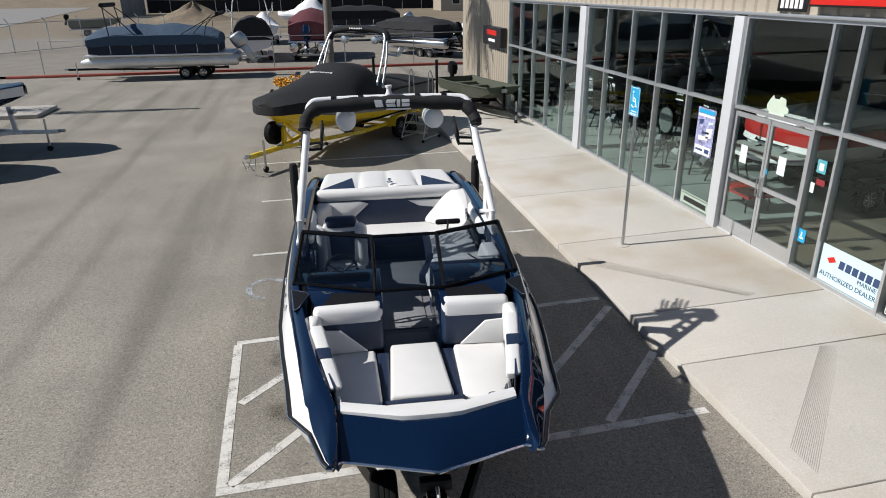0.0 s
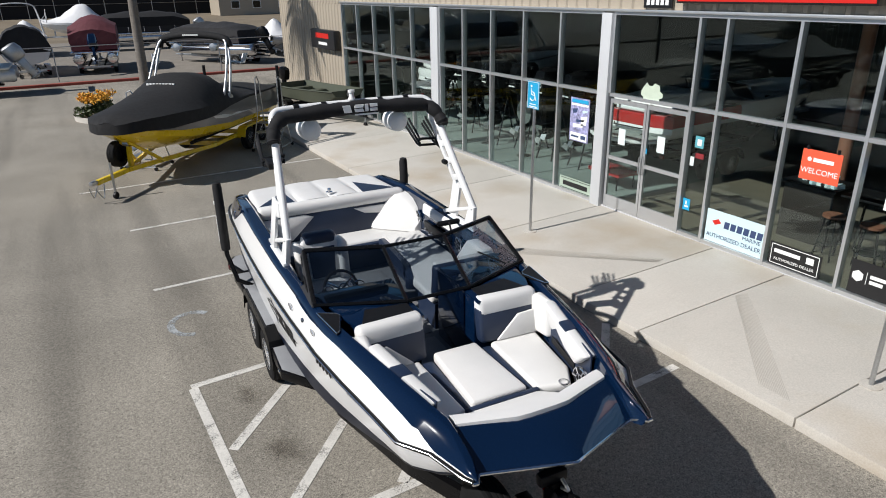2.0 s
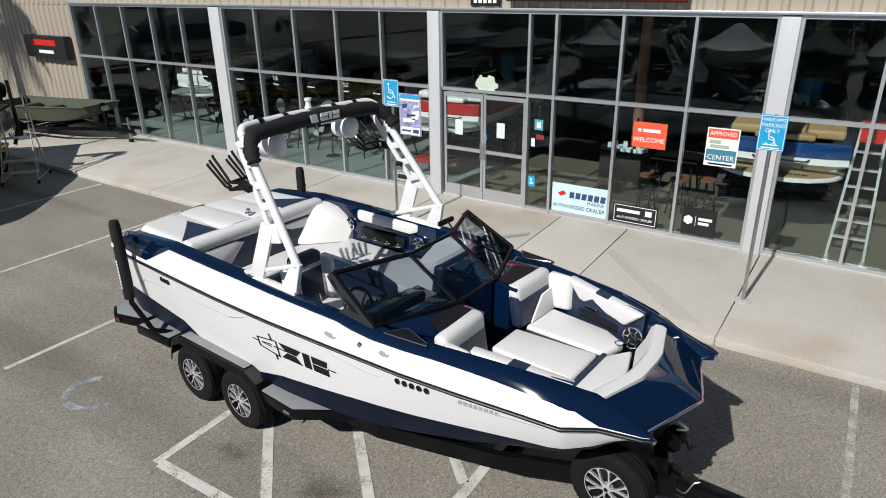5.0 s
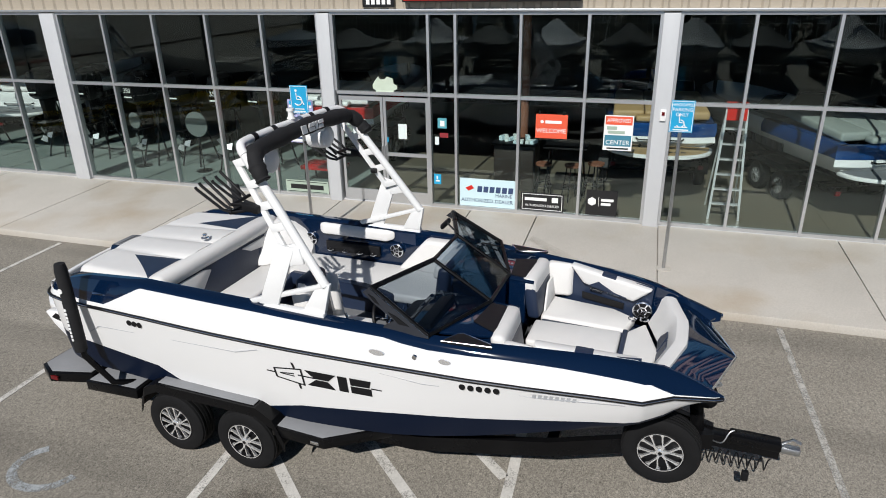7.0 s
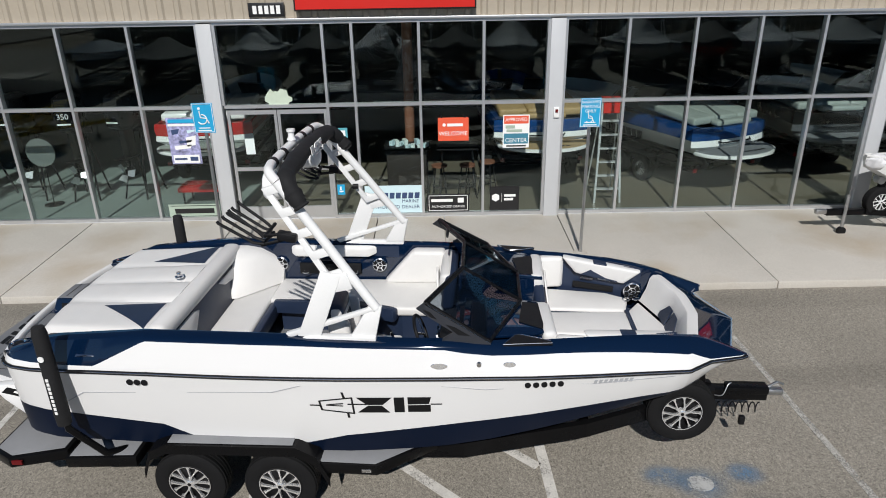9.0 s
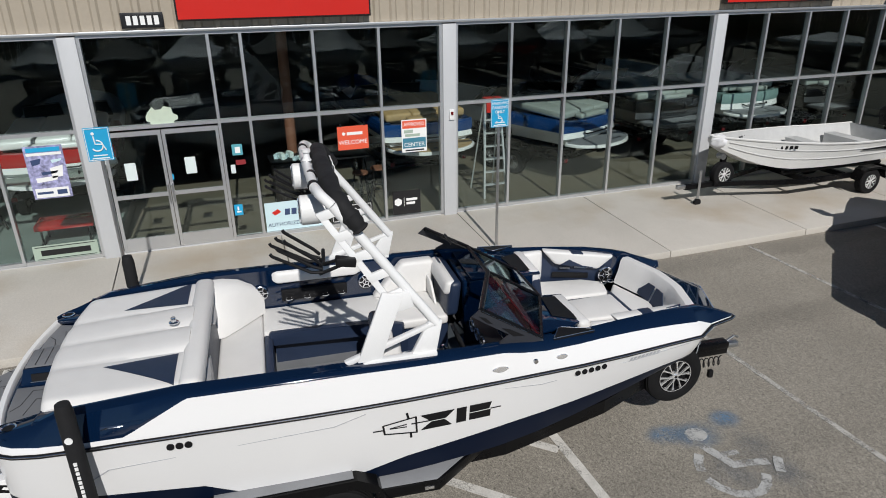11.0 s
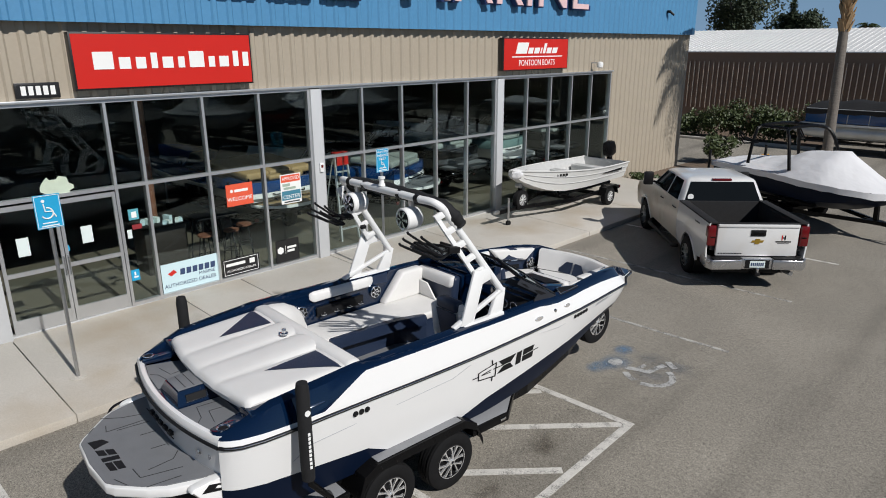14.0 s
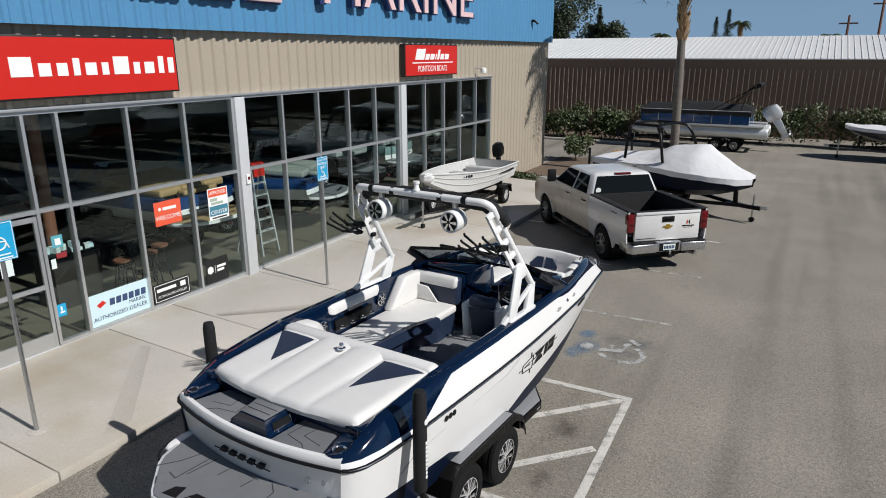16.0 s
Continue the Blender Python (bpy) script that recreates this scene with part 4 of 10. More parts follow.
part("topside", both_sides(band_rows), WHITE_GEL, BOAT, "white upper side above the rub rail", smooth=True)


def coaming_rows(y):
    a, b = lerp(BAND_Z, y), lerp(DECK_Z, y)
    k = lerp([(5.5, 1.0), (6.76, 0.06)], y)
    xi = min(lerp(INNER_X, y), lerp(RUB_X, y) - 0.14 * k)
    xo = band_x(y, b)
    low = lerp([(6.3, 1.32), (6.5, 1.40), (6.76, 1.45)], y)
    return [(band_x(y, a), y, a), (band_x(y, (a + b) / 2) - 0.003 * k, y, (a + b) / 2), (xo - 0.02 * k, y, b), (xo - 0.06 * k, y, b + 0.015 * k), (xi + 0.03 * k, y, b + 0.018 * k), (xi, y, b - 0.01 * k), (xi - 0.012 - 0.03 * (1 - k), y, min(low, b - 0.05))]


part("gunwale", both_sides(coaming_rows), NAVY_GEL, BOAT, "glossy navy gunwale deck", smooth=True)
for s, nm in ((1, "rub_rail"), (-1, "rub_rail")):
    pts = [(s * (lerp(RUB_X, y) + 0.012), y, lerp(RUB_Z, y)) for y in STATIONS]
    r = tubep(nm, pts, 0.017, BLACK_MATT, BOAT, 8, "black rub rail with a bright insert")
    tubep("insert", [(x + s * 0.012, y, z + 0.006) for x, y, z in pts], 0.006, CHROME, r, 6)

# the bow: deck sloping down to a blunt nose between two points
NOSE_Y = [(0.0, 6.872), (0.63, 6.655), (0.70, 6.66)]
NOSE_Z = [(0.0, 1.475), (0.63, 1.455), (0.70, 1.46)]
bm = bmesh.new()
rows = []
for s in np.linspace(-1, 1, 17):
    a = abs(s)
    back_y, back_z = 6.45 - 0.15 * a ** 1.6, 1.605 + 0.02 * a
    nx = 0.66 * s
    ny, nz = lerp(NOSE_Y, abs(nx)), lerp(NOSE_Z, abs(nx))
    row = [(s * 0.70, back_y - 0.06, back_z - 0.12), (s * 0.69, back_y, back_z)]
    for k in (0.35, 0.7, 0.93):
        row.append((s * (0.69 - 0.03 * k), back_y + (ny - back_y) * k, back_z + (nz - back_z) * k + 0.022 * math.sin(math.pi * k)))
    row += [(nx, ny, nz), (nx, ny - 0.004, nz - 0.03), (nx * 0.97, ny - 0.06, nz - 0.075)]
    rows.append(row)
loft(bm, rows, closed=False)
part("bow_deck", bm, NAVY_GEL, BOAT, "glossy navy bow deck", smooth=True)
nose = [(x, lerp(NOSE_Y, abs(x)) + 0.006, lerp(NOSE_Z, abs(x)) - 0.012) for x in np.linspace(-0.64, 0.64, 17)]
tip = lambda s: [(s * 0.675, 6.70, 1.465), (s * 0.715, 6.772, 1.482), (s * 0.75, 6.772, 1.487)]
tubep("bow_trim", tip(-1)[::-1] + nose + tip(1), 0.013, CHROME, BOAT, 6, "bright metal strip along the nose")
for s in (1, -1):
    bm = bmesh.new()
    # the blunt end of the point, from the rub rail to the inner facet
    loft(bm, [[(s * 0.66, 6.60, 1.42), (s * 0.745, 6.60, 1.42), (s * 0.75, 6.60, 1.50), (s * 0.68, 6.60, 1.50)], [(s * 0.70, 6.755, 1.45), (s * 0.722, 6.755, 1.45), (s * 0.728, 6.765, 1.50), (s * 0.705, 6.765, 1.50)]])
    part("bow_point", bm, NAVY_GEL, BOAT)
bm = bmesh.new()
loft(bm, [[(x, lerp(NOSE_Y, abs(x)) - 0.065, 1.40), (x * 0.9, lerp(NOSE_Y, abs(x)) - 0.17, 1.36), (x * 0.82, 6.46, 1.30)] for x in np.linspace(-0.66, 0.66, 9)], closed=False)
part("bow_underside", bm, NAVY_LOW, BOAT, smooth=True)
tubep("bow_eye", curve([(0.0, 6.72, 1.2), (0.0, 6.80, 1.16), (0.0, 6.72, 1.12)], 5), 0.014, STEEL, BOAT, 6, "steel bow eye")

# stern: transom, sunken aft deck with foam decking, swim platform
bm = bmesh.new()
tr = []
for s in np.linspace(-1, 1, 21):
    x, y = s * 1.04, -0.15 * (1 - s * s)
    tr.append([(x * 0.95, y + 0.12, 0.70), (x * 0.97, y + 0.06, 1.05), (x * 0.995, y + 0.01, 1.50), (x, y, 1.54), (x, y + 0.006, 1.60), (x * 0.995, y + 0.022, 1.620), (x * 0.985, y + 0.06, 1.620), (x * 0.98, y + 0.072, 1.605), (x * 0.98, y + 0.075, 1.55)])
loft(bm, tr, closed=False)
part("transom", bm, WHITE_GEL, BOAT, "white transom with a rounded lip", smooth=True)
tubep("transom_rail", [(s * 1.05, -0.15 * (1 - s * s) - 0.008, 1.535) for s in np.linspace(-1, 1, 21)], 0.016, BLACK_MATT, BOAT, 8)
DARK_LINE = mat("dark_groove", (0.03, 0.03, 0.032), 0.8)


def groove_lines(parent, z, runs, w=0.005):
    """Dark cut lines in foam decking."""
    for x0, y0, x1, y1 in runs:
        d = Vector((x1 - x0, y1 - y0, 0)).normalized()
        n = Vector((-d.y, d.x, 0)) * w
        a, b = Vector((x0, y0, z)), Vector((x1, y1, z))
        slabp("groove", [a - n, b - n, b + n, a + n], (0, 0, 0.002), DARK_LINE, parent)


slabp("aft_deck", [(-0.98, 0.03, 1.50), (-0.6, -0.045, 1.50), (0, -0.09, 1.50), (0.6, -0.045, 1.50), (0.98, 0.03, 1.50), (1.04, 0.62, 1.50), (-1.04, 0.62, 1.50)], (0, 0, 0.072), NAVY_GEL, BOAT)
for s in (1, -1):
    p = slabp("deck_pad", [(s * 0.29, 0.36, 1.573), (s * 0.265, -0.045, 1.573), (s * 0.60, -0.02, 1.573), (s * 0.86, 0.035, 1.573), (s * 0.78, 0.27, 1.573), (s * 0.74, 0.36, 1.573)], (0, 0, 0.010), GREY_MAT, BOAT, 0.003, "grey foam decking")
    groove_lines(p, 1.5835, [(s * 0.36, 0.30, s * 0.34, 0.10), (s * 0.34, 0.10, s * 0.55, 0.06), (s * 0.55, 0.06, s * 0.62, 0.0), (s * 0.50, 0.30, s * 0.48, 0.16), (s * 0.48, 0.16, s * 0.70, 0.12)], 0.003)
# step box with sloping sides, grey tread and a bright-edged recess
bm = bmesh.new()
lo = [(-0.26, -0.03, 1.572), (0.22, -0.03, 1.572), (0.26, 0.42, 1.572), (-0.30, 0.42, 1.572)]
hi = [(-0.16, 0.0, 1.70), (0.165, 0.0, 1.70), (0.175, 0.42, 1.705), (-0.20, 0.42, 1.705)]
loft(bm, [lo, hi])
STEP = part("step_box", bm, NAVY_GEL, BOAT, "navy step box with grey foam tread")
slabp("step_pad", [(-0.15, 0.012, 1.703), (0.155, 0.012, 1.703), (0.165, 0.255, 1.706), (-0.19, 0.255, 1.706)], (0, 0, 0.010), GREY_MAT, STEP, 0.003)
groove_lines(STEP, 1.7165, [(-0.14, 0.09, 0.14, 0.09), (-0.15, 0.17, 0.15, 0.17)], 0.003)
slabp("recess", [(0.205, 0.06, 1.60), (0.215, 0.25, 1.60), (0.195, 0.25, 1.66), (0.185, 0.06, 1.66)], (0.012, 0, 0.002), BLACK_MATT, STEP)
tubep("recess_edge", [(0.22, 0.05, 1.598), (0.23, 0.26, 1.598), (0.205, 0.26, 1.665)], 0.006, CHROME, STEP, 6)
boxp("pad_locker", (-0.99, 0.99, 0.36, 1.42, 1.30, 1.715), NAVY_GEL, BOAT, 0.01)
for s in (1, -1):
    q = slabp("stern_corner", [(s * 0.86, 0.005, 1.59), (s * 1.0, 0.035, 1.59), (s * 1.075, 0.12, 1.59), (s * 1.10, 0.40, 1.62), (s * 0.80, 0.42, 1.62), (s * 0.80, 0.26, 1.60)], (0, 0, 0.045), NAVY_GEL, BOAT, 0.015, "navy stern corner deck")
    part("cup_holder", lathe(bmesh.new(), [(0.036, -0.03), (0.048, -0.004), (0.06, 0.0), (0.06, 0.010), (0.05, 0.012), (0.038, 0.0)], (s * 0.945, 0.10, 1.642), "z", 20), CHROME, q, "chrome cup holder", smooth=True)
    part("cup_well", lathe(bmesh.new(), [(0.001, 0.001), (0.040, 0.001), (0.040, 0.005), (0.001, 0.005)], (s * 0.945, 0.10, 1.642), "z", 16), BLACK_MATT, q)
    slabp("locker_corner", [(s * 0.80, 0.30, 1.60), (s * 1.08, 0.28, 1.62), (s * 1.10, 0.55, 1.62), (s * 0.92, 0.55, 1.62)], (0, 0.03, 0.125), NAVY_GEL, BOAT, 0.02)
    slabp("stern_cleat", [(s * 1.205, 0.80, 1.665), (s * 1.205, 0.97, 1.67), (s * 1.17, 0.97, 1.69), (s * 1.17, 0.80, 1.685)], (s * 0.012, 0, 0.012), CHROME, BOAT, 0.006)
PZ = 1.20
PLAT = [(-0.97, 0.02), (-0.95, -0.10), (-0.87, -0.36), (-0.80, -0.46), (-0.50, -0.735), (-0.42, -0.785), (0, -0.81), (0.42, -0.785), (0.50, -0.735), (0.72, -0.54), (0.84, -0.38), (0.95, -0.10), (0.97, 0.02)]
P = part("swim_platform", slab(bmesh.new(), [(x, y, PZ - 0.09) for x, y in PLAT], (0, 0, 0.09), 0.018), WHITE_GEL, BOAT, "white swim platform with grey foam decking", smooth=True)
pad_out = [(x * 0.93, y * 0.955 - 0.02, PZ + 0.002) for x, y in PLAT]
slabp("deck_pad", pad_out, (0, 0, 0.010), GREY_MAT, P)
for s in (1, -1):
    wing = slabp("platform_end", [(s * 0.90, -0.27, 1.17), (s * 0.90, -0.24, 1.20), (s * 0.90, -0.06, 1.212), (s * 0.90, 0.10, 1.215), (s * 0.90, 0.12, 0.88), (s * 0.90, -0.01, 0.88), (s * 0.90, -0.14, 1.06)], (s * 0.10, 0, 0), WHITE_GEL, P, 0.02, "white moulded end of the platform")
    slabp("badge", [(s * 1.001, -0.17, 1.13), (s * 1.001, 0.07, 1.07), (s * 1.001, 0.08, 1.14), (s * 1.001, -0.10, 1.19)], (s * 0.004, 0, 0), BLACK_MATT, wing)
    slabp("badge_core", [(s * 1.006, -0.05, 1.135), (s * 1.006, 0.04, 1.105), (s * 1.006, 0.05, 1.125), (s * 1.006, -0.03, 1.155)], (s * 0.002, 0, 0), SIGN_WHITE, wing)
tubep("platform_rail", curve([(-0.97, -0.02, PZ - 0.04), (-1.0, -0.14, PZ - 0.01), (-0.95, -0.32, PZ - 0.01), (-0.87, -0.40, PZ - 0.04)], 5), 0.014, BLACK_MATT, P, 6)
groove_lines(P, PZ + 0.0125, [(-0.56, -0.50, -0.44, -0.53), (-0.44, -0.53, -0.42, -0.17), (-0.40, -0.44, -0.36, -0.14), (-0.62, -0.34, -0.55, -0.16), (-0.74, -0.50, -0.62, -0.34), (0.46, -0.43, 0.44, -0.20), (0.44, -0.20, 0.34, -0.12), (0.35, -0.53, 0.53, -0.52), (0.53, -0.52, 0.62, -0.18), (0.14, -0.30, 0.16, -0.17), (-0.52, -0.67, -0.60, -0.60), (0.70, -0.52, 0.74, -0.24), (0.40, -0.70, 0.56, -0.64), (-0.16, -0.30, -0.14, -0.16)], 0.004)
PLAT_MARK = [((-0.36, -0.72), (-0.20, -0.70), (-0.24, -0.56), (-0.33, -0.60)), ((-0.17, -0.705), (-0.06, -0.70), (-0.02, -0.635), (-0.13, -0.64)), ((-0.13, -0.63), (-0.02, -0.625), (0.02, -0.56), (-0.09, -0.565)), ((0.00, -0.70), (0.07, -0.70), (0.11, -0.56), (0.04, -0.56)), ((0.10, -0.695), (0.25, -0.69), (0.28, -0.635), (0.12, -0.64)), ((0.12, -0.63), (0.27, -0.625), (0.29, -0.565), (0.15, -0.565))]
for quad in PLAT_MARK:
    slabp("platform_logo_shape", [(x, y, PZ + 0.0125) for x, y in quad], (0, 0, 0.003), BLACK_MATT, P)
boxp("platform_bracket", (-0.7, 0.7, -0.30, 0.05, 0.86, 1.108), BLACK_MATT, BOAT)
for x in (0.72, 0.85):
    part("drain_fitting", lathe(bmesh.new(), [(0.03, 0), (0.03, 0.02), (0.018, 0.025), (0.001, 0.025)], (x, -0.075 + 0.05 * (x - 0.72) / 0.13, 1.36), "y", 12), CHROME, BOAT)
for k in range(5):
    x = -0.30 + k * 0.12
    slabp("transom_logo_shape", [(x, -0.15, 1.335), (x + 0.075, -0.15, 1.335), (x + 0.10, -0.155, 1.385), (x + 0.03, -0.155, 1.385)], (0, 0.04, 0), BLACK_MATT, BOAT)
tubep("transom_logo_line", [(-0.36, -0.15, 1.36), (0.36, -0.15, 1.36)], 0.006, BLACK_MATT, BOAT, 6)

# sun pad over the engine, with navy triangles and a raised centre
def pad_edge(u):
    """Where the pad's rounded aft edge runs; u goes from -1 to 1 across."""
    return 0.245 + 0.095 * abs(u) ** 2


def pad_at(u, v, lift=0.0):
    """A point on the pad: four stuffed lobes with seams between, v from the aft edge to the backrest."""
    x = u * (0.935 + 0.085 * v)
    y = pad_edge(u) + (1.40 - pad_edge(u)) * v
    a = abs(x)
    seam = 0.385 + 0.05 * v
    if a < seam:
        w = (a - seam / 2) / (seam / 2)
        z = 1.790 + 0.040 * v + (0.012 + 0.022 * v) * (1 - abs(w) ** 3.0)
    else:
        w = (a - (seam + 1.0) / 2) / ((1.0 - seam) / 2)
        z = 1.786 + 0.026 * v + 0.018 * (1 - min(1.0, abs(w)) ** 5)
    e = min(1.0, v / 0.08)
    z -= 0.06 * (1 - math.sqrt(max(0.0, 1 - (1 - e) ** 2))) + 0.045 * max(0.0, (abs(u) - 0.94) / 0.06) ** 2
    return (x, y, z + lift)


bm = bmesh.new()
top_rows = []
for i in range(57):
    u = -1.0 + i / 28
    x0, y0, z0 = pad_at(u, 0.0)
    x1, y1, z1 = pad_at(u, 1.0)
    top_rows.append([(x0, y0 + 0.012, 1.69)] + [pad_at(u, (j / 24) ** 1.3) for j in range(25)] + [(x1, y1, 1.69)])
loft(bm, top_rows)
PAD = part("sun_pad", bm, VINYL, BOAT, "white stitched vinyl sun pad with four lobes", smooth=True)
for s in (1, -1):
    bm = bmesh.new()
    rows = []
    for i in range(13):
        t = i / 12
        row = []
        for j in range(7):
            u = j / 6
            a0, a1 = Vector((0.535, 0.40)).lerp(Vector((0.47, 0.93)), t), Vector((0.535, 0.40)).lerp(Vector((0.955, 0.93)), t)
            q = a0.lerp(a1, u)
            row.append(pad_at(s * q.x, q.y, 0.004))
        rows.append(row)
    loft(bm, rows, closed=False)
    part("navy_triangle", bm, NAVY_VINYL, PAD, "navy vinyl triangle", smooth=True)
part("latch", lathe(bmesh.new(), [(0.045, 0), (0.045, 0.012), (0.025, 0.02), (0.025, 0.05), (0.02, 0.06), (0.001, 0.06)], (-0.02, 1.24, 1.868), "z", 16), CHROME, BOAT, "round chrome filler cap", smooth=True)

# cockpit: floor, rear bench, port lounge, helm
slabp("cockpit_floor", [(-1.06, 1.4, 0.92), (1.06, 1.4, 0.92), (1.06, 3.9, 0.92), (0.86, 4.8, 0.92), (0.62, 5.5, 0.95), (-0.62, 5.5, 0.95), (-0.86, 4.8, 0.92), (-1.06, 3.9, 0.92)], (0, 0, 0.06), GREY_MAT, BOAT)
for x0, x1, y0, y1 in ((-0.35, 0.30, 2.15, 3.0), (-0.25, 0.25, 3.05, 4.0), (-0.24, 0.24, 4.1, 5.0)):
    boxp("floor_mat", (x0, x1, y0, y1, 0.982, 0.992), GREY_LIGHT, BOAT, 0.003)


def bolster(name, p, q, w, h, material, parent, bev=0.035, label=""):
    """A rounded bar of upholstery from p to q."""
    p, q = Vector(p), Vector(q)
    d = (q - p).normalized()
    n = d.cross(Vector((0, 0, 1))).normalized() * w / 2
    return part(name, slab(bmesh.new(), [p - n, q - n, q + n, p + n], (0, 0, h), bev, 3), material, parent, label, smooth=True)


SEAT = part("rear_bench", slab(bmesh.new(), [(-1.0, 1.56, 1.27), (1.0, 1.56, 1.27), (1.0, 2.0, 1.27), (-1.0, 2.0, 1.27)], (0, 0, 0.10), 0.035, 3), VINYL, BOAT, "white vinyl rear bench cushion", smooth=True)
boxp("bench_base", (-1.02, 1.02, 1.5, 1.96, 0.98, 1.265), NAVY_VINYL, SEAT)
slabp("bench_edge", [(-1.0, 2.0, 1.20), (0.98, 2.0, 1.20), (0.98, 2.09, 1.20), (-1.0, 2.09, 1.20)], (0, 0, 0.155), NAVY_VINYL, SEAT, 0.03)
BACK = part("bench_back", slab(bmesh.new(), [(-1.0, 1.42, 1.28), (1.0, 1.42, 1.28), (1.0, 1.57, 1.28), (-1.0, 1.57, 1.28)], (0, -0.05, 0.45), 0.03), NAVY_VINYL, BOAT, "navy bench backrest with white top roll", smooth=True)
bolster("top_roll", (-1.02, 1.45, 1.69), (1.02, 1.45, 1.69), 0.20, 0.17, VINYL, BACK, 0.07)
slabp("back_panel", [(1.0, 1.565, 1.38), (0.62, 1.565, 1.38), (0.30, 1.533, 1.66), (0.42, 1.525, 1.70), (1.0, 1.525, 1.70)], (0, 0.022, 0.004), VINYL, BACK, 0.01)
slabp("back_panel", [(-0.98, 1.527, 1.68), (-0.25, 1.527, 1.68), (-0.40, 1.54, 1.60), (-0.98, 1.548, 1.52)], (0, 0.018, 0.004), VINYL, BACK, 0.008)
LOUNGE = part("port_lounge", slab(bmesh.new(), [(-1.02, 2.0, 1.29), (-0.46, 2.0, 1.29), (-0.46, 3.05, 1.29), (-0.28, 3.45, 1.29), (-0.28, 3.95, 1.29), (-1.02, 3.95, 1.29)], (0, 0, 0.11), 0.035, 3), VINYL, BOAT, "white vinyl side lounge", smooth=True)
slabp("lounge_base", [(-1.02, 2.1, 0.98), (-0.52, 2.1, 0.98), (-0.52, 3.1, 0.98), (-0.32, 3.5, 0.98), (-0.32, 3.95, 0.98), (-1.02, 3.95, 0.98)], (0, 0, 0.30), NAVY_VINYL, LOUNGE)
slabp("lounge_edge", [(-0.50, 2.05, 1.25), (-0.39, 2.05, 1.25), (-0.38, 3.02, 1.25), (-0.20, 3.42, 1.25), (-0.30, 3.47, 1.25), (-0.50, 3.1, 1.25)], (0, 0, 0.145), NAVY_VINYL, LOUNGE, 0.03)
bm = bmesh.new()
loft(bm, [[(-1.05, y, 1.38), (-1.05 + w * 1.45, y, 1.38), (-1.05 + w * 1.40, y, 1.43), (-1.05 + w * 0.72, y, z - 0.07), (-1.05 + w * 0.5, y, z - 0.012), (-1.02, y, z), (-1.05, y, z)] for y, w, z in ((1.50, 0.40, 1.81), (1.62, 0.38, 1.81), (1.78, 0.27, 1.78), (1.92, 0.16, 1.70), (2.03, 0.08, 1.56))])
part("corner_back", bm, VINYL, LOUNGE, smooth=True)
slabp("corner_back", [(1.04, 1.52, 1.40), (0.80, 1.52, 1.40), (0.94, 1.92, 1.40), (1.04, 1.98, 1.40)], (0, 0, 0.30), VINYL, LOUNGE, 0.05, seg=3)
FWD = part("lounge_backrest", slab(bmesh.new(), [(-1.04, 3.92, 1.38), (-0.27, 3.92, 1.38), (-0.27, 4.06, 1.38), (-1.04, 4.06, 1.38)], (0, 0.05, 0.40), 0.05, 3), NAVY_VINYL, BOAT, "lounge backrest, navy below and white above", smooth=True)
slabp("back_top", [(-1.03, 3.90, 1.63), (-0.29, 3.90, 1.63), (-0.29, 4.02, 1.63), (-1.03, 4.02, 1.63)], (0, 0.03, 0.16), VINYL, FWD, 0.045, seg=3)
slabp("back_wedge", [(-1.02, 3.895, 1.40), (-0.55, 3.895, 1.40), (-0.72, 3.88, 1.62), (-1.02, 3.88, 1.64)], (0, -0.03, 0), VINYL, FWD, 0.012)
slabp("side_wing", [(-1.06, 3.22, 1.39), (-1.06, 3.95, 1.39), (-1.06, 3.95, 1.80), (-1.06, 3.58, 1.80)], (0.17, 0, 0), VINYL, FWD, 0.045, seg=3)


def speaker(parent, at, r, side):
    x, y, z = at
    sp = part("speaker", lathe(bmesh.new(), [(r, 0), (r, side * 0.02), (r * 0.88, side * 0.026), (r * 0.86, side * 0.012), (0.001, side * 0.012)], at, "x", 22), CHROME, parent, "chrome-ringed round speaker", smooth=True)
    part("cone", lathe(bmesh.new(), [(r * 0.85, side * 0.013), (r * 0.3, side * 0.016), (0.001, side * 0.024)], at, "x", 18), BLACK_MATT, sp)
    bm = bmesh.new()
    o = Vector(at) + Vector((side * 0.024, 0, 0))
    pts = [o + Vector((0, math.cos(k * math.pi / 3), math.sin(k * math.pi / 3))) * r * 0.46 for k in range(6)]
    for k in range(6):
        a, c = pts[k], pts[(k + 1) % 6]
        d = (a - o).normalized()
        n = d.cross(Vector((1, 0, 0))) * r * 0.055
        e = o + d * r * 0.90
        slab(bm, [a - n, a + n, e + n * 1.4, e - n * 1.4], (side * 0.006, 0, 0))
        m = (c - a).cross(Vector((1, 0, 0))).normalized() * r * 0.055
        slab(bm, [a - m, a + m, c + m, c - m], (side * 0.007, 0, 0))
        if k % 2 == 0:
            slab(bm, [o - n, o + n, a + n, a - n], (side * 0.005, 0, 0))
    part("grille", bm, CHROME, sp)


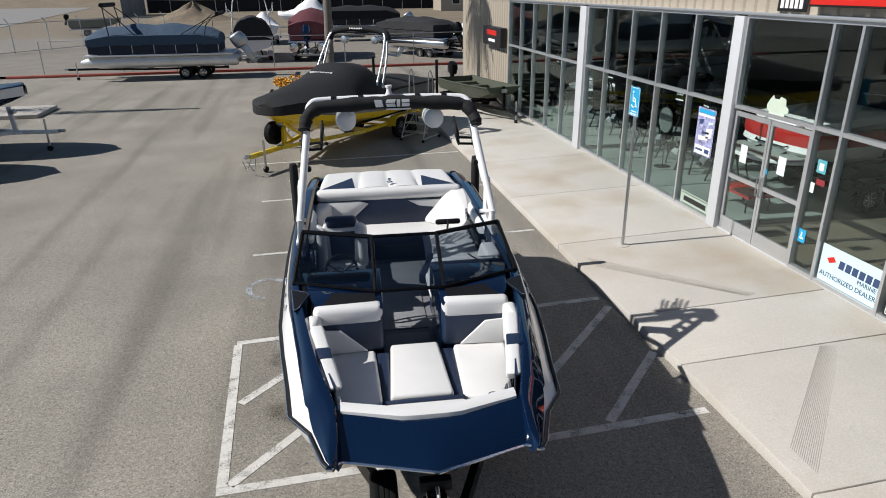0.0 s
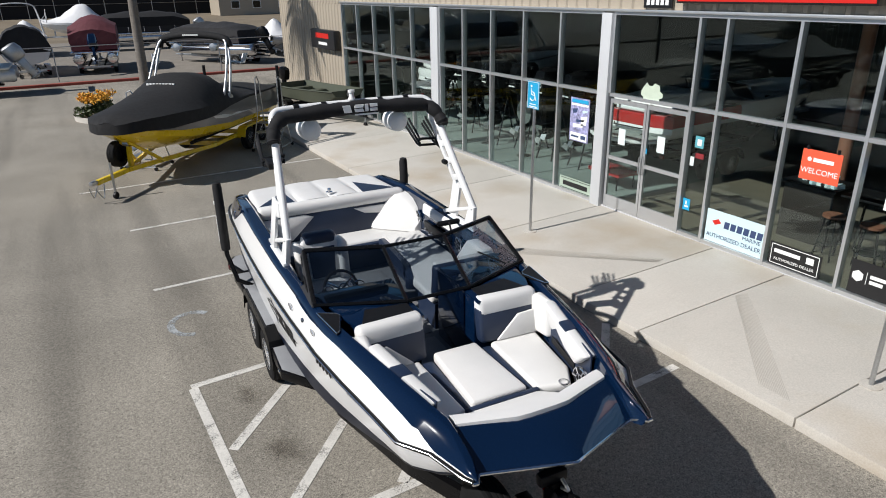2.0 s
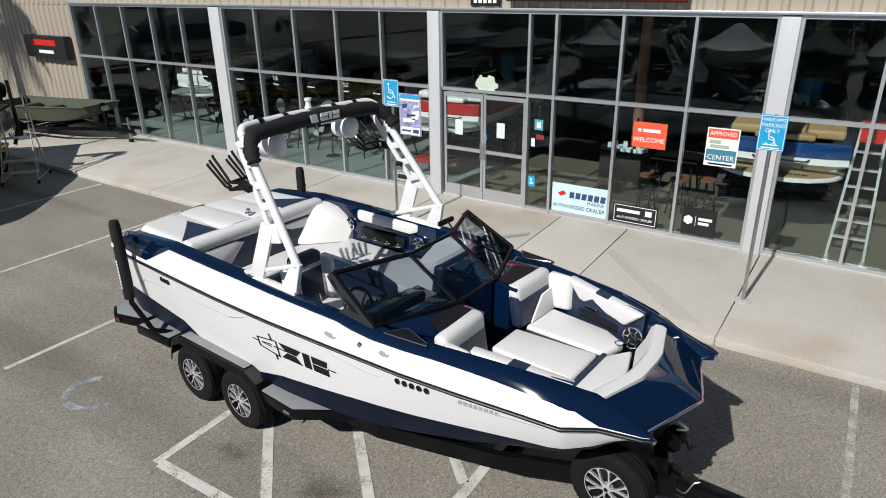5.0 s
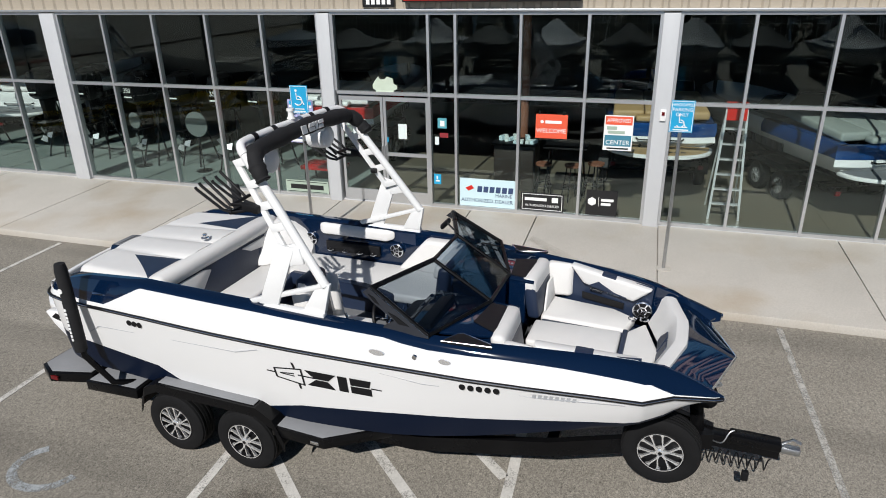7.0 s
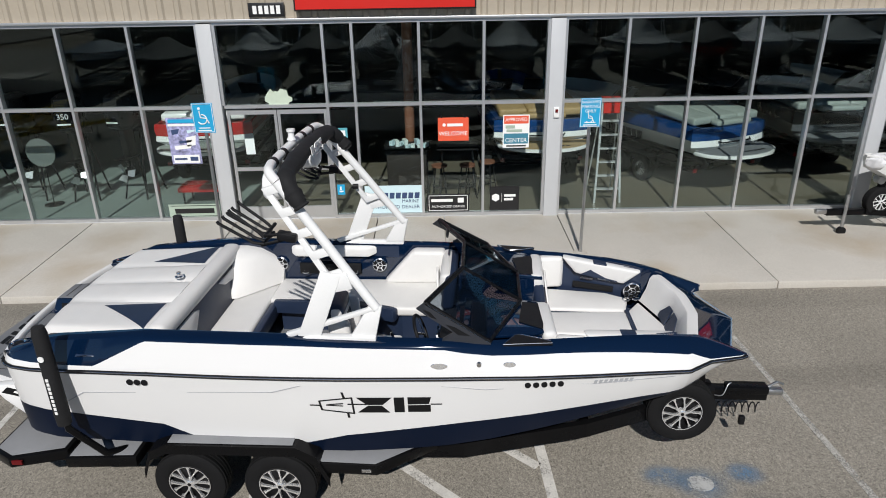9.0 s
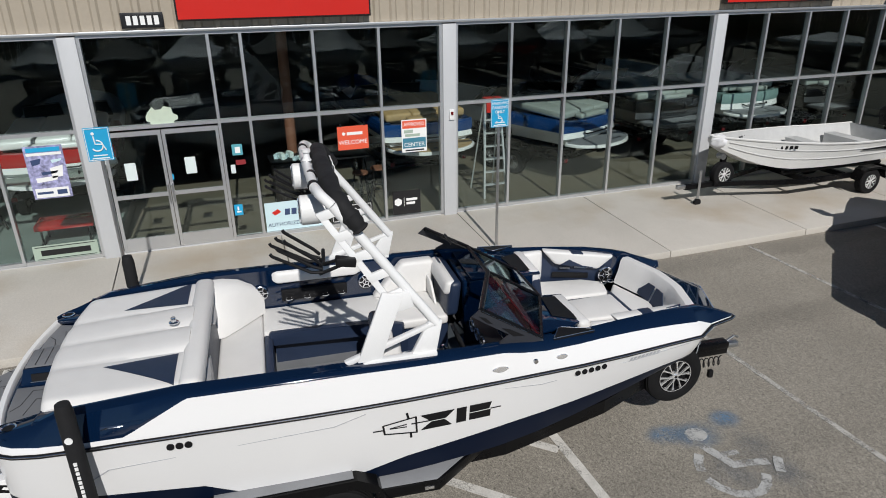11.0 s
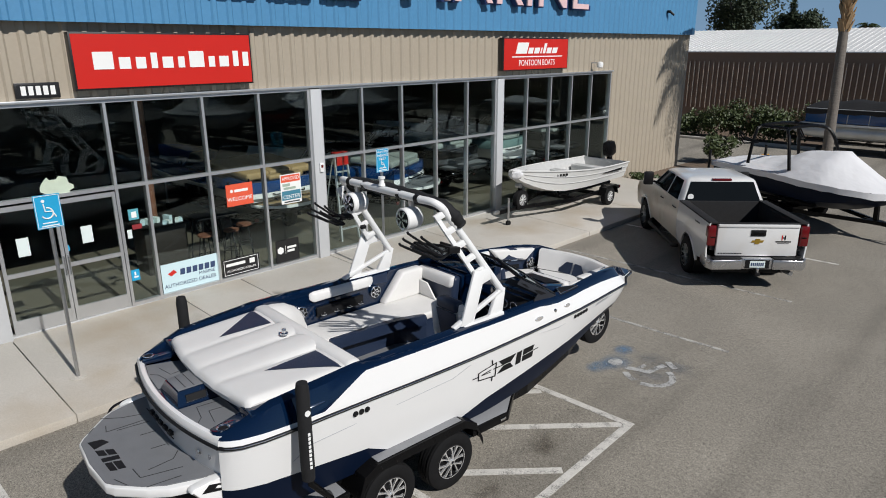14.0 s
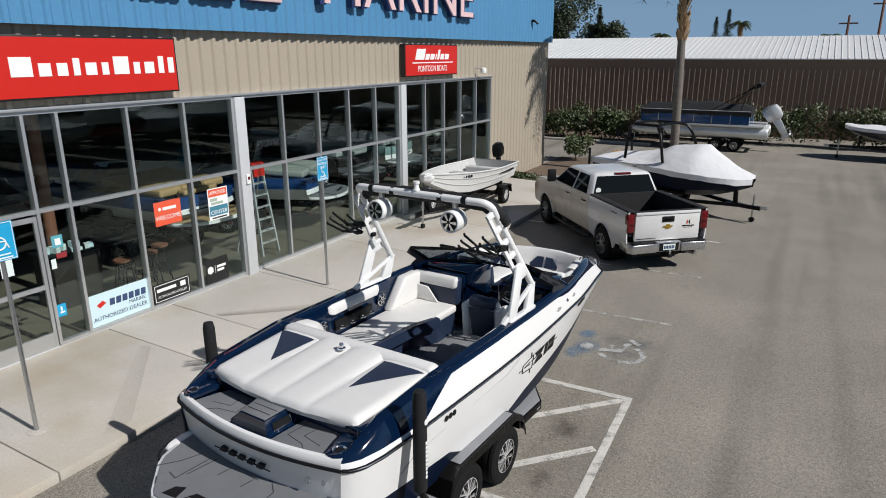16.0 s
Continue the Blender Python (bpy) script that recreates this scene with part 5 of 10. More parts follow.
for s in (1, -1):
    side = part("side_panel", slab(bmesh.new(), [(s * 1.035, 2.0, 1.40), (s * 1.05, 3.4, 1.40), (s * 1.05, 3.4, 1.80), (s * 1.035, 1.9, 1.80)], (s * 0.02, 0, 0)), NAVY_VINYL, BOAT)
    slabp("arm_bolster", [(s * 1.03, 2.12, 1.70), (s * 0.98, 2.18, 1.68), (s * 0.97, 3.05, 1.68), (s * 1.03, 3.16, 1.70)], (s * 0.015, 0, 0.13), VINYL, side, 0.035, seg=3)
    boxp("cup_tray", (min(s * 0.99, s * 1.03), max(s * 0.99, s * 1.03), 2.22, 2.95, 1.47, 1.60), BLACK_MATT, side, 0.01)
    for y in (2.3, 2.5, 2.7, 2.88):
        part("cup_holder", lathe(bmesh.new(), [(0.035, 0), (0.045, 0), (0.045, 0.01), (0.035, 0.01)], (s * 0.965, y, 1.50), "z", 14), CHROME, side)
    speaker(side, (s * 1.02, 2.0, 1.59), 0.085, -s)
    speaker(side, (s * 1.025, 3.17, 1.58), 0.085, -s)

# consoles, dash, windshield
for s in (1, -1):
    cons = part("console", slab(bmesh.new(), [(s * 0.27, 4.12, 1.0), (s * 0.98, 4.12, 1.0), (s * 0.86, 4.92, 1.0), (s * 0.27, 4.92, 1.0)], (0, 0, 0.78), 0.02), NAVY_GEL, BOAT, "navy console under the windshield", smooth=True)
    slabp("dash_top", [(s * 0.26, 4.20, 1.79), (s * 1.04, 4.20, 1.785), (s * 0.92, 4.80, 1.765), (s * 0.86, 4.94, 1.75), (s * 0.27, 5.0, 1.75)], (0, 0, 0.03), NAVY_GEL, cons, 0.01)
    slabp("dash_cover", [(s * 0.33, 4.75, 1.798), (s * 0.72, 4.70, 1.800), (s * 0.82, 4.91, 1.785), (s * 0.33, 4.96, 1.782)], (0, 0, 0.006), BLACK_MATT, cons)
    VENT = [(1.115, 4.545), (0.965, 4.645), (0.945, 4.69), (1.03, 4.95), (1.065, 4.97)]
    on_deck = lambda x, y, up: (s * x, y, lerp(DECK_Z, y) + 0.024 - 0.20 * max(0.0, x - 1.055) + up)
    tri = part("vent_panel", slab(bmesh.new(), [on_deck(x, y, -0.022) for x, y in VENT], (0, 0, 0.025)), BLACK_MATT, BOAT, "black vent panel with a bright border")
    tubep("border", [on_deck(x, y, 0.001) for x, y in VENT + VENT[:1]], 0.0045, CHROME, tri, 6)
slabp("dash_hood", [(0.36, 3.98, 1.72), (0.98, 3.98, 1.72), (0.98, 4.4, 1.86), (0.36, 4.4, 1.86)], (0, 0.02, -0.12), BLACK_MATT, BOAT, 0.03, "black instrument hood")
for x in (0.52, 0.68, 0.84):
    part("gauge", lathe(bmesh.new(), [(0.05, 0), (0.06, 0), (0.06, -0.015), (0.05, -0.015)], (x, 3.97, 1.70), "y", 18), CHROME, BOAT)
ring = [(0.66 + 0.17 * math.cos(a), 3.80 - 0.06 * math.sin(a), 1.64 + 0.16 * math.sin(a)) for a in np.linspace(0, 2 * math.pi, 25)]
sw = tubep("steering_wheel", ring, 0.016, BLACK_MATT, BOAT, 8, "black steering wheel")
for a in (0.5, 2.6, 4.7):
    tubep("wheel_spoke", [(0.66, 3.83, 1.63), (0.66 + 0.16 * math.cos(a), 3.80 - 0.06 * math.sin(a), 1.64 + 0.15 * math.sin(a))], 0.012, CHROME, sw, 6)
boxp("throttle_box", (0.93, 1.0, 3.5, 3.75, 1.55, 1.66), BLACK_MATT, BOAT, 0.015)
tubep("throttle_lever", [(0.95, 3.62, 1.66), (0.94, 3.56, 1.80)], 0.012, CHROME, BOAT)
# windshield: three framed panes
DASH_BLACK = mat("satin_black_panel", (0.022, 0.023, 0.028), 0.35, vary=0.15, scale=6)
WS = {"ot": (1.02, 3.885, 2.14), "ob": (1.10, 4.43, 1.815), "it": (0.325, 4.18, 2.155), "ib": (0.325, 4.735, 1.815)}
for s in (1, -1):
    a, b, c, d = [Vector((s * WS[k][0], WS[k][1], WS[k][2])) for k in ("ot", "ob", "ib", "it")]
    nrm = (b - a).cross(d - a).normalized() * 0.006
    ws = part("windshield_pane", slab(bmesh.new(), [a, b, c, d], nrm), GLASS_BOAT, BOAT, "smoked windshield pane in a black frame")
    for p, q, r in ((a, b, 0.022), (b, c, 0.018), (c, d, 0.02), (d, a, 0.024)):
        tubep("windshield_frame", [p, q], r, BLACK_PAINT, ws, 8)
    # side wing along the pane's outer edge, with two slots through it
    wing = part("side_wing", slab(bmesh.new(), [(s * 1.018, 3.87, 2.145), (s * 1.10, 4.43, 1.835), (s * 1.11, 4.44, 1.80), (s * 1.11, 4.02, 1.815), (s * 1.105, 4.03, 1.85), (s * 1.085, 4.12, 1.90), (s * 1.05, 3.90, 2.03), (s * 1.02, 3.80, 2.09)], (s * 0.014, 0, 0)), DASH_BLACK, BOAT, "grey side wing of the windshield with slots")
    tubep("wing_edge", [a + Vector((s * 0.016, 0, 0)), b + Vector((s * 0.016, 0, 0))], 0.006, CHROME, wing, 6)
    slabp("wing_slot", [(s * 1.038, 3.86, 2.09), (s * 1.045, 3.92, 2.07), (s * 1.055, 3.99, 2.0), (s * 1.05, 3.93, 2.02)], (s * 0.016, 0, 0), BLACK_MATT, wing)
    slabp("wing_slot", [(s * 1.075, 4.06, 1.965), (s * 1.082, 4.13, 1.945), (s * 1.095, 4.26, 1.875), (s * 1.092, 4.16, 1.88)], (s * 0.016, 0, 0), BLACK_MATT, wing)
c_, d_ = Vector(WS["ib"]), Vector(WS["it"])
mc, md = Vector((-c_.x, c_.y, c_.z)), Vector((-d_.x, d_.y, d_.z))
ws = part("windshield_gate", slab(bmesh.new(), [d_ - Vector((0.02, 0, 0)), c_ - Vector((0.02, 0, 0)), mc + Vector((0.02, 0, 0)), md + Vector((0.02, 0, 0))], (0, 0.004, 0.003)), GLASS_BOAT, BOAT, "smoked centre windshield pane")
for p, q in ((d_, md), (c_, mc)):
    tubep("windshield_frame", [p, q], 0.018, BLACK_PAINT, ws, 8)
tubep("mirror_arm", [(-0.45, 4.10, 2.16), (-0.47, 4.02, 2.22)], 0.01, BLACK_MATT, BOAT)
slabp("mirror", [(-0.60, 4.02, 2.185), (-0.34, 4.02, 2.185), (-0.34, 4.01, 2.235), (-0.60, 4.01, 2.235)], (0, -0.025, 0), BLACK_MATT, BOAT, 0.02, "black wide rear-view mirror")
tubep("wiper", [(-0.86, 4.5, 1.86), (-0.62, 4.35, 1.98)], 0.008, BLACK_MATT, BOAT)

# helm seat
HS = part("helm_seat", slab(bmesh.new(), [(0.40, 3.12, 1.36), (0.90, 3.12, 1.36), (0.88, 3.60, 1.38), (0.42, 3.60, 1.38)], (0, 0, 0.11), 0.04, 3), VINYL, BOAT, "white and navy helm bucket seat", smooth=True)
part("seat_pedestal", lathe(bmesh.new(), [(0.14, 0.98), (0.07, 1.02), (0.06, 1.36), (0.001, 1.36)], (0.65, 3.35, 0), "z", 16), BLACK_MATT, HS)
slabp("seat_back", [(0.42, 3.06, 1.46), (0.88, 3.06, 1.46), (0.90, 3.02, 1.80), (0.84, 3.0, 1.98), (0.48, 3.0, 1.98), (0.40, 3.02, 1.80)], (0, 0.10, 0), VINYL, HS, 0.035, seg=3)
slabp("seat_shell", [(0.50, 3.055, 1.47), (0.80, 3.055, 1.47), (0.82, 2.992, 1.86), (0.48, 2.992, 1.86)], (0, -0.012, 0), NAVY_VINYL, HS, 0.004)
slabp("seat_inlay", [(0.52, 3.162, 1.50), (0.78, 3.162, 1.50), (0.80, 3.105, 1.84), (0.50, 3.105, 1.84)], (0, 0.012, 0), NAVY_VINYL, HS, 0.004)
for x0, x1 in ((0.36, 0.47), (0.83, 0.94)):
    slabp("seat_side", [(x0, 3.03, 1.42), (x1, 3.03, 1.42), (x1, 2.98, 1.93), (x0, 2.98, 1.88)], (0, 0.20, 0), VINYL, HS, 0.04, seg=3)
slabp("head_roll", [(0.47, 2.97, 1.86), (0.84, 2.97, 1.86), (0.84, 2.97, 2.0), (0.47, 2.97, 2.0)], (0, 0.15, 0), NAVY_VINYL, HS, 0.05, seg=3)

# bow lounge
boxp("bow_floor_box", (-0.30, 0.30, 5.02, 5.95, 0.98, 1.27), NAVY_VINYL, BOAT)
for s in (1, -1):
    bs = part("bow_seat", slab(bmesh.new(), [(s * 0.36, 5.06, 1.28), (s * 0.86, 5.06, 1.28), (s * 0.76, 5.75, 1.28), (s * 0.62, 5.98, 1.28), (s * 0.33, 5.90, 1.28)], (0, 0, 0.10), 0.035, 3), VINYL, BOAT, "white vinyl bow seat cushion", smooth=True)
    slabp("seat_base", [(s * 0.31, 5.02, 1.18), (s * 0.86, 5.02, 1.18), (s * 0.74, 5.75, 1.18), (s * 0.5, 6.10, 1.18), (s * 0.31, 6.10, 1.18)], (0, 0, 0.098), NAVY_VINYL, bs)
    slabp("navy_strip", [(s * 0.24, 5.08, 1.28), (s * 0.355, 5.08, 1.28), (s * 0.325, 5.92, 1.28), (s * 0.26, 5.92, 1.28)], (0, 0, 0.075), NAVY_VINYL, bs, 0.02)
    bb = part("bow_backrest", slab(bmesh.new(), [(s * 0.27, 4.94, 1.36), (s * 0.90, 4.98, 1.36), (s * 0.88, 5.09, 1.36), (s * 0.27, 5.07, 1.36)], (0, -0.06, 0.36), 0.045, 3), NAVY_VINYL, BOAT, "bow seat backrest, navy below and white above", smooth=True)
    slabp("back_top", [(s * 0.275, 4.875, 1.61), (s * 0.91, 4.915, 1.61), (s * 0.89, 5.05, 1.61), (s * 0.275, 5.03, 1.61)], (0, -0.02, 0.185), VINYL, bb, 0.05, seg=3)
    slabp("back_wedge", [(s * 0.42, 5.075, 1.385), (s * 0.88, 5.095, 1.385), (s * 0.88, 5.06, 1.62), (s * 0.66, 5.05, 1.60)], (0, 0.025, 0), VINYL, bb, 0.012)
    slabp("side_wing", [(s * 0.82, 5.02, 1.38), (s * 0.955, 5.0, 1.38), (s * 0.93, 5.30, 1.38), (s * 0.85, 5.28, 1.38)], (0, 0, 0.38), VINYL, bb, 0.045, seg=3)
    wl = part("bow_side_panel", slab(bmesh.new(), [(s * 0.945, 5.05, 1.30), (s * 0.70, 6.10, 1.30), (s * 0.685, 6.12, 1.70), (s * 0.94, 5.05, 1.74)], (s * 0.012, 0.004, 0)), NAVY_VINYL, BOAT)
    def wall_at(y, z, off):
        return Vector((s * (lerp(INNER_X, y) - 0.016 - off), y, z))

    ab = part("arm_bolster", slab(bmesh.new(), [wall_at(5.43, 1.60, -0.03), wall_at(5.95, 1.515, -0.03), wall_at(6.13, 1.685, -0.03), wall_at(5.27, 1.785, -0.03)], (-s * 0.125, -0.02, 0), 0.03, 3), VINYL, wl, "white bolster with a navy inlay", smooth=True)
    slabp("navy_inlay", [wall_at(5.47, 1.600, 0.097), wall_at(5.87, 1.538, 0.097), wall_at(5.82, 1.60, 0.097), wall_at(5.77, 1.685, 0.097), wall_at(5.63, 1.70, 0.097), wall_at(5.55, 1.65, 0.097)], (-s * 0.006, -0.002, 0), NAVY_VINYL, ab)
    slabp("navy_wrap", [wall_at(5.60, 1.69, -0.02), wall_at(5.75, 1.675, -0.02), wall_at(5.75, 1.733, -0.02), wall_at(5.60, 1.751, -0.02)], (-s * 0.118, -0.004, 0), NAVY_VINYL, ab, 0.012)
    slabp("storage_slot", [wall_at(5.40, 1.42, 0.045), wall_at(5.84, 1.38, 0.035), wall_at(5.84, 1.45, 0.035), wall_at(5.40, 1.49, 0.045)], (-s * 0.006, 0, 0), BLACK_MATT, wl)
    for y0 in (5.48, 5.66):
        tubep("grab_light", [wall_at(y0, 1.535, 0.05), wall_at(y0 + 0.13, 1.525, 0.05)], 0.012, CHROME, wl, 6)
    speaker(wl, tuple(wall_at(6.03, 1.44, 0.06)), 0.098, -s)
    for k in range(2):
        part("cup_holder", lathe(bmesh.new(), [(0.034, 0), (0.045, 0), (0.045, 0.01), (0.034, 0.01)], (s * (0.56 + 0.02 * k), 5.95 + 0.11 * k, 1.385), "z", 14), CHROME, wl)
slabp("bow_filler", [(-0.22, 5.04, 1.31), (0.22, 5.04, 1.31), (0.27, 5.88, 1.31), (-0.25, 5.88, 1.31)], (0, 0, 0.10), VINYL, BOAT, 0.03, "white vinyl centre filler cushion", seg=3)
bf = part("bow_front_cushion", slab(bmesh.new(), [(-0.30, 5.90, 1.28), (0.30, 5.90, 1.28), (0.56, 6.08, 1.28), (0.0, 6.25, 1.28), (-0.56, 6.08, 1.28)], (0, 0, 0.09), 0.03, 3), VINYL, BOAT, "white vinyl cushion at the bow", smooth=True)
slabp("navy_edge", [(-0.34, 5.885, 1.30), (0.34, 5.885, 1.30), (0.34, 5.935, 1.30), (-0.34, 5.935, 1.30)], (0, 0, 0.085), NAVY_VINYL, bf, 0.015)
bmf = bmesh.new()
rows = []
for s in np.linspace(-1, 1, 13):
    a = abs(s)
    y0 = 6.40 - 0.13 * max(0, a - 0.30) / 0.70
    x = s * 0.65
    rows.append([(x * 0.9, y0 - 0.17, 1.36), (x * 0.95, y0 - 0.10, 1.50), (x * 0.98, y0 - 0.07, 1.61), (x, y0 - 0.035, 1.645), (x, y0 + 0.025, 1.650), (x, y0 + 0.065, 1.635), (x, y0 + 0.075, 1.58), (x, y0 + 0.03, 1.36)])
loft(bmf, rows)
BF = part("bow_bolster", bmf, VINYL, BOAT, "white vinyl bow backrest with a navy inlay", smooth=True)
for s in (1, -1):
    slabp("navy_inlay", [(s * 0.02, 6.226, 1.365), (s * 0.30, 6.224, 1.365), (s * 0.20, 6.268, 1.46), (s * 0.14, 6.300, 1.53), (s * 0.02, 6.302, 1.535)], (0, -0.010, 0.004), NAVY_VINYL, BF)

# graphics and fittings on the sides
for s in (1, -1):
    def on_side(y, z, lift=0.004):
        return Vector((s * (hull_x(y, z) + lift), y, z))

    def decal(name, poly, material, label=""):
        off = Vector((s * 0.003, 0, 0))
        return slabp(name, [on_side(y, z) for y, z in poly], off, material, BOAT, label=label, smooth=False)

    f = (lambda y: y) if s > 0 else (lambda y: 6.92 - y)
    LOGO = [((3.27, 1.325), (3.58, 1.325), (3.50, 1.243), (3.36, 1.243)), ((3.37, 1.232), (3.49, 1.232), (3.56, 1.152), (3.275, 1.152)), ((3.60, 1.327), (3.69, 1.327), (3.69, 1.155), (3.60, 1.155)), ((3.72, 1.329), (3.925, 1.329), (3.905, 1.252), (3.72, 1.247)), ((3.72, 1.236), (3.92, 1.240), (3.92, 1.158), (3.72, 1.158))]
    for poly in LOGO:
        decal("logo_block", [(f(y), z) for y, z in poly], BLACK_MATT)
    for poly in ([(2.855, 1.228), (2.945, 1.226), (2.945, 1.238), (2.855, 1.240)], [(3.14, 1.385), (3.16, 1.385), (3.175, 1.318), (3.155, 1.318)], [(3.175, 1.15), (3.195, 1.15), (3.20, 1.088), (3.18, 1.088)], [(2.935, 1.275), (3.235, 1.318), (3.235, 1.330), (2.935, 1.287)], [(2.95, 1.175), (3.245, 1.133), (3.245, 1.146), (2.95, 1.187)], [(2.935, 1.28), (2.952, 1.28), (2.965, 1.18), (2.948, 1.18)], [(3.222, 1.325), (3.238, 1.325), (3.248, 1.138), (3.232, 1.138)], [(3.0, 1.236), (3.15, 1.250), (3.15, 1.262), (3.0, 1.243)], [(3.0, 1.230), (3.15, 1.222), (3.15, 1.232), (3.0, 1.238)], [(3.19, 1.243), (3.36, 1.241), (3.36, 1.252), (3.19, 1.255)], [(3.92, 1.243), (4.02, 1.243), (4.02, 1.254), (3.92, 1.254)]):
        decal("logo_stroke", [(f(y), z) for y, z in poly], BLACK_MATT)
    grey = mat("grey_pinstripe", (0.42, 0.43, 0.45), 0.4)
    decal("pinstripe", [(0.62, 1.19), (0.80, 1.30), (2.54, 1.372), (2.80, 1.452), (2.80, 1.458), (2.53, 1.378), (0.79, 1.306), (0.61, 1.194)], grey)
    decal("pinstripe", [(4.02, 1.452), (4.40, 1.405), (5.4, 1.425), (6.05, 1.452), (6.05, 1.458), (5.4, 1.433), (4.40, 1.411)], grey)
    for k in range(8):
        decal("registration_bar", [(5.33 + k * 0.045, 1.425), (5.358 + k * 0.045, 1.425), (5.366 + k * 0.045, 1.468), (5.338 + k * 0.045, 1.468)], grey)
    for k in range(5):
        p = on_side(4.76 + k * 0.071, 1.452)
        part("vent_hole", lathe(bmesh.new(), [(0.001, 0), (0.027, 0), (0.027, s * 0.006), (0.001, s * 0.006)], p, "x", 14), BLACK_MATT, BOAT)
    for k in range(3):
        p = on_side(1.27 + k * 0.067, 1.447)
        part("exhaust_hole", lathe(bmesh.new(), [(0.001, 0), (0.03, 0), (0.03, s * 0.006), (0.001, s * 0.006)], p, "x", 14), BLACK_MATT, BOAT)
    for y, rx in ((4.00, 0.075), (4.60, 0.055)):
        z = 1.645
        x = band_x(y, z) + 0.002
        bm = bmesh.new()
        slab(bm, [(s * x, y + rx * math.cos(a), z + 0.028 * math.sin(a)) for a in np.linspace(0, 2 * math.pi, 18)[:-1]], (s * 0.012, 0, 0), 0.004, 1)
        part("side_fitting", bm, RIM_CHROME, BOAT, "oval chrome fitting")
    part("side_fitting", lathe(bmesh.new(), [(0.001, 0), (0.026, 0), (0.02, s * 0.014), (0.001, s * 0.014)], (s * band_x(4.34, 1.65), 4.34, 1.65), "x", 14), CHROME, BOAT)

# ---- tower ----
TW = thing("wake_tower", BOAT_POSE, "white wake tower with black canvas boot, speakers and racks", "boat tower")
for s in (1, -1):
    base = part("tower_foot", slab(bmesh.new(), [(s * 1.10, 2.69, 1.82), (s * 1.10, 3.46, 1.82), (s * 1.10, 3.46, 1.87), (s * 1.10, 2.90, 1.87)], (s * 0.07, 0, 0), 0.01), WHITE_METAL, TW, smooth=True)
    slabp("foot_strut", [(s * 1.09, 2.71, 1.84), (s * 1.07, 3.46, 2.10), (s * 1.07, 3.49, 2.15), (s * 1.09, 2.67, 1.88)], (s * 0.06, 0, 0), WHITE_METAL, base, 0.012)
    slabp("foot_post", [(s * 1.09, 3.24, 1.86), (s * 1.09, 3.46, 1.86), (s * 1.07, 3.52, 2.14), (s * 1.07, 3.40, 2.14)], (s * 0.055, 0, 0), WHITE_METAL, base, 0.012)
    tubep("front_tube", [(s * 1.10, 3.47, 2.11), (s * 1.02, 3.04, 2.71), (s * 0.955, 2.69, 3.185)], 0.042, WHITE_METAL, TW, 14, "white main tube")
    # plate with openings behind the tube, and the leg below it
    top, low = Vector((s * 0.93, 2.555, 3.125)), Vector((s * 1.035, 3.02, 2.41))
    d = (low - top)
    fr = Vector((s * 0.01, 0.16, 0.055))
    for k in range(5):
        a = top + d * (k / 4)
        slabp("ladder_rung", [a, a + fr, a + fr + d.normalized() * 0.075, a + d.normalized() * 0.075], (s * 0.035, 0, 0), WHITE_METAL, TW, 0.006)
    slabp("ladder_rail", [top, top + Vector((0, 0.055, 0.018)), low + Vector((0, 0.055, 0.018)), low + d.normalized() * 0.075], (s * 0.035, 0, 0), WHITE_METAL, TW, 0.006)
    slabp("rear_leg", [(s * 1.085, 3.02, 2.46), (s * 1.085, 3.19, 2.42), (s * 1.12, 2.98, 1.86), (s * 1.12, 2.78, 1.86)], (s * 0.035, 0, 0), WHITE_METAL, TW, 0.008)
    slabp("leg_gusset", [(s * 1.085, 3.08, 2.44), (s * 1.085, 3.24, 2.44), (s * 1.09, 3.28, 2.30), (s * 1.09, 3.10, 2.26)], (s * 0.03, 0, 0), WHITE_METAL, TW, 0.006)
    tubep("gas_strut", [(s * 1.06, 3.36, 2.30), (s * 0.98, 2.86, 2.95)], 0.012, STEEL, TW, 8)
    part("clamp_knob", lathe(bmesh.new(), [(0.001, 0), (0.03, 0), (0.03, 0.06), (0.001, 0.06)], (s * 0.99, 2.93, 2.56), "y", 10), BLACK_MATT, TW)
    tubep("elbow_tube", curve([(s * 0.955, 2.69, 3.185), (s * 0.935, 2.65, 3.225), (s * 0.87, 2.61, 3.258), (s * 0.70, 2.585, 3.264)], 5), 0.042, WHITE_METAL, TW, 14)
    # tower speaker can
    can = part("tower_speaker", lathe(bmesh.new(), [(0.001, 0.14), (0.07, 0.135), (0.115, 0.10), (0.125, 0.02), (0.125, -0.10), (0.115, -0.11), (0.10, -0.10), (0.001, -0.10)], (s * 0.53, 2.57, 3.03), "y", 26), WHITE_METAL, TW, "white bullet speaker", smooth=True)
    part("cone", lathe(bmesh.new(), [(0.10, -0.101), (0.05, -0.104), (0.001, -0.112)], (s * 0.53, 2.57, 3.03), "y", 20), BLACK_MATT, can)
    bm = bmesh.new()
    for k in range(6):
        a = k * math.pi / 3
        o, dd, t = Vector((s * 0.53, 2.456, 3.03)), Vector((math.cos(a), 0, math.sin(a))), Vector((-math.sin(a), 0, math.cos(a))) * 0.008
        slab(bm, [o + dd * 0.02 - t, o + dd * 0.02 + t, o + dd * 0.10 + t * 2.4, o + dd * 0.10 - t * 2.4], (0, -0.008, 0))
    part("grille", bm, CHROME, can)
    tubep("speaker_clamp", [(s * 0.53, 2.60, 3.13), (s * 0.53, 2.585, 3.28)], 0.035, STEEL, can, 12)
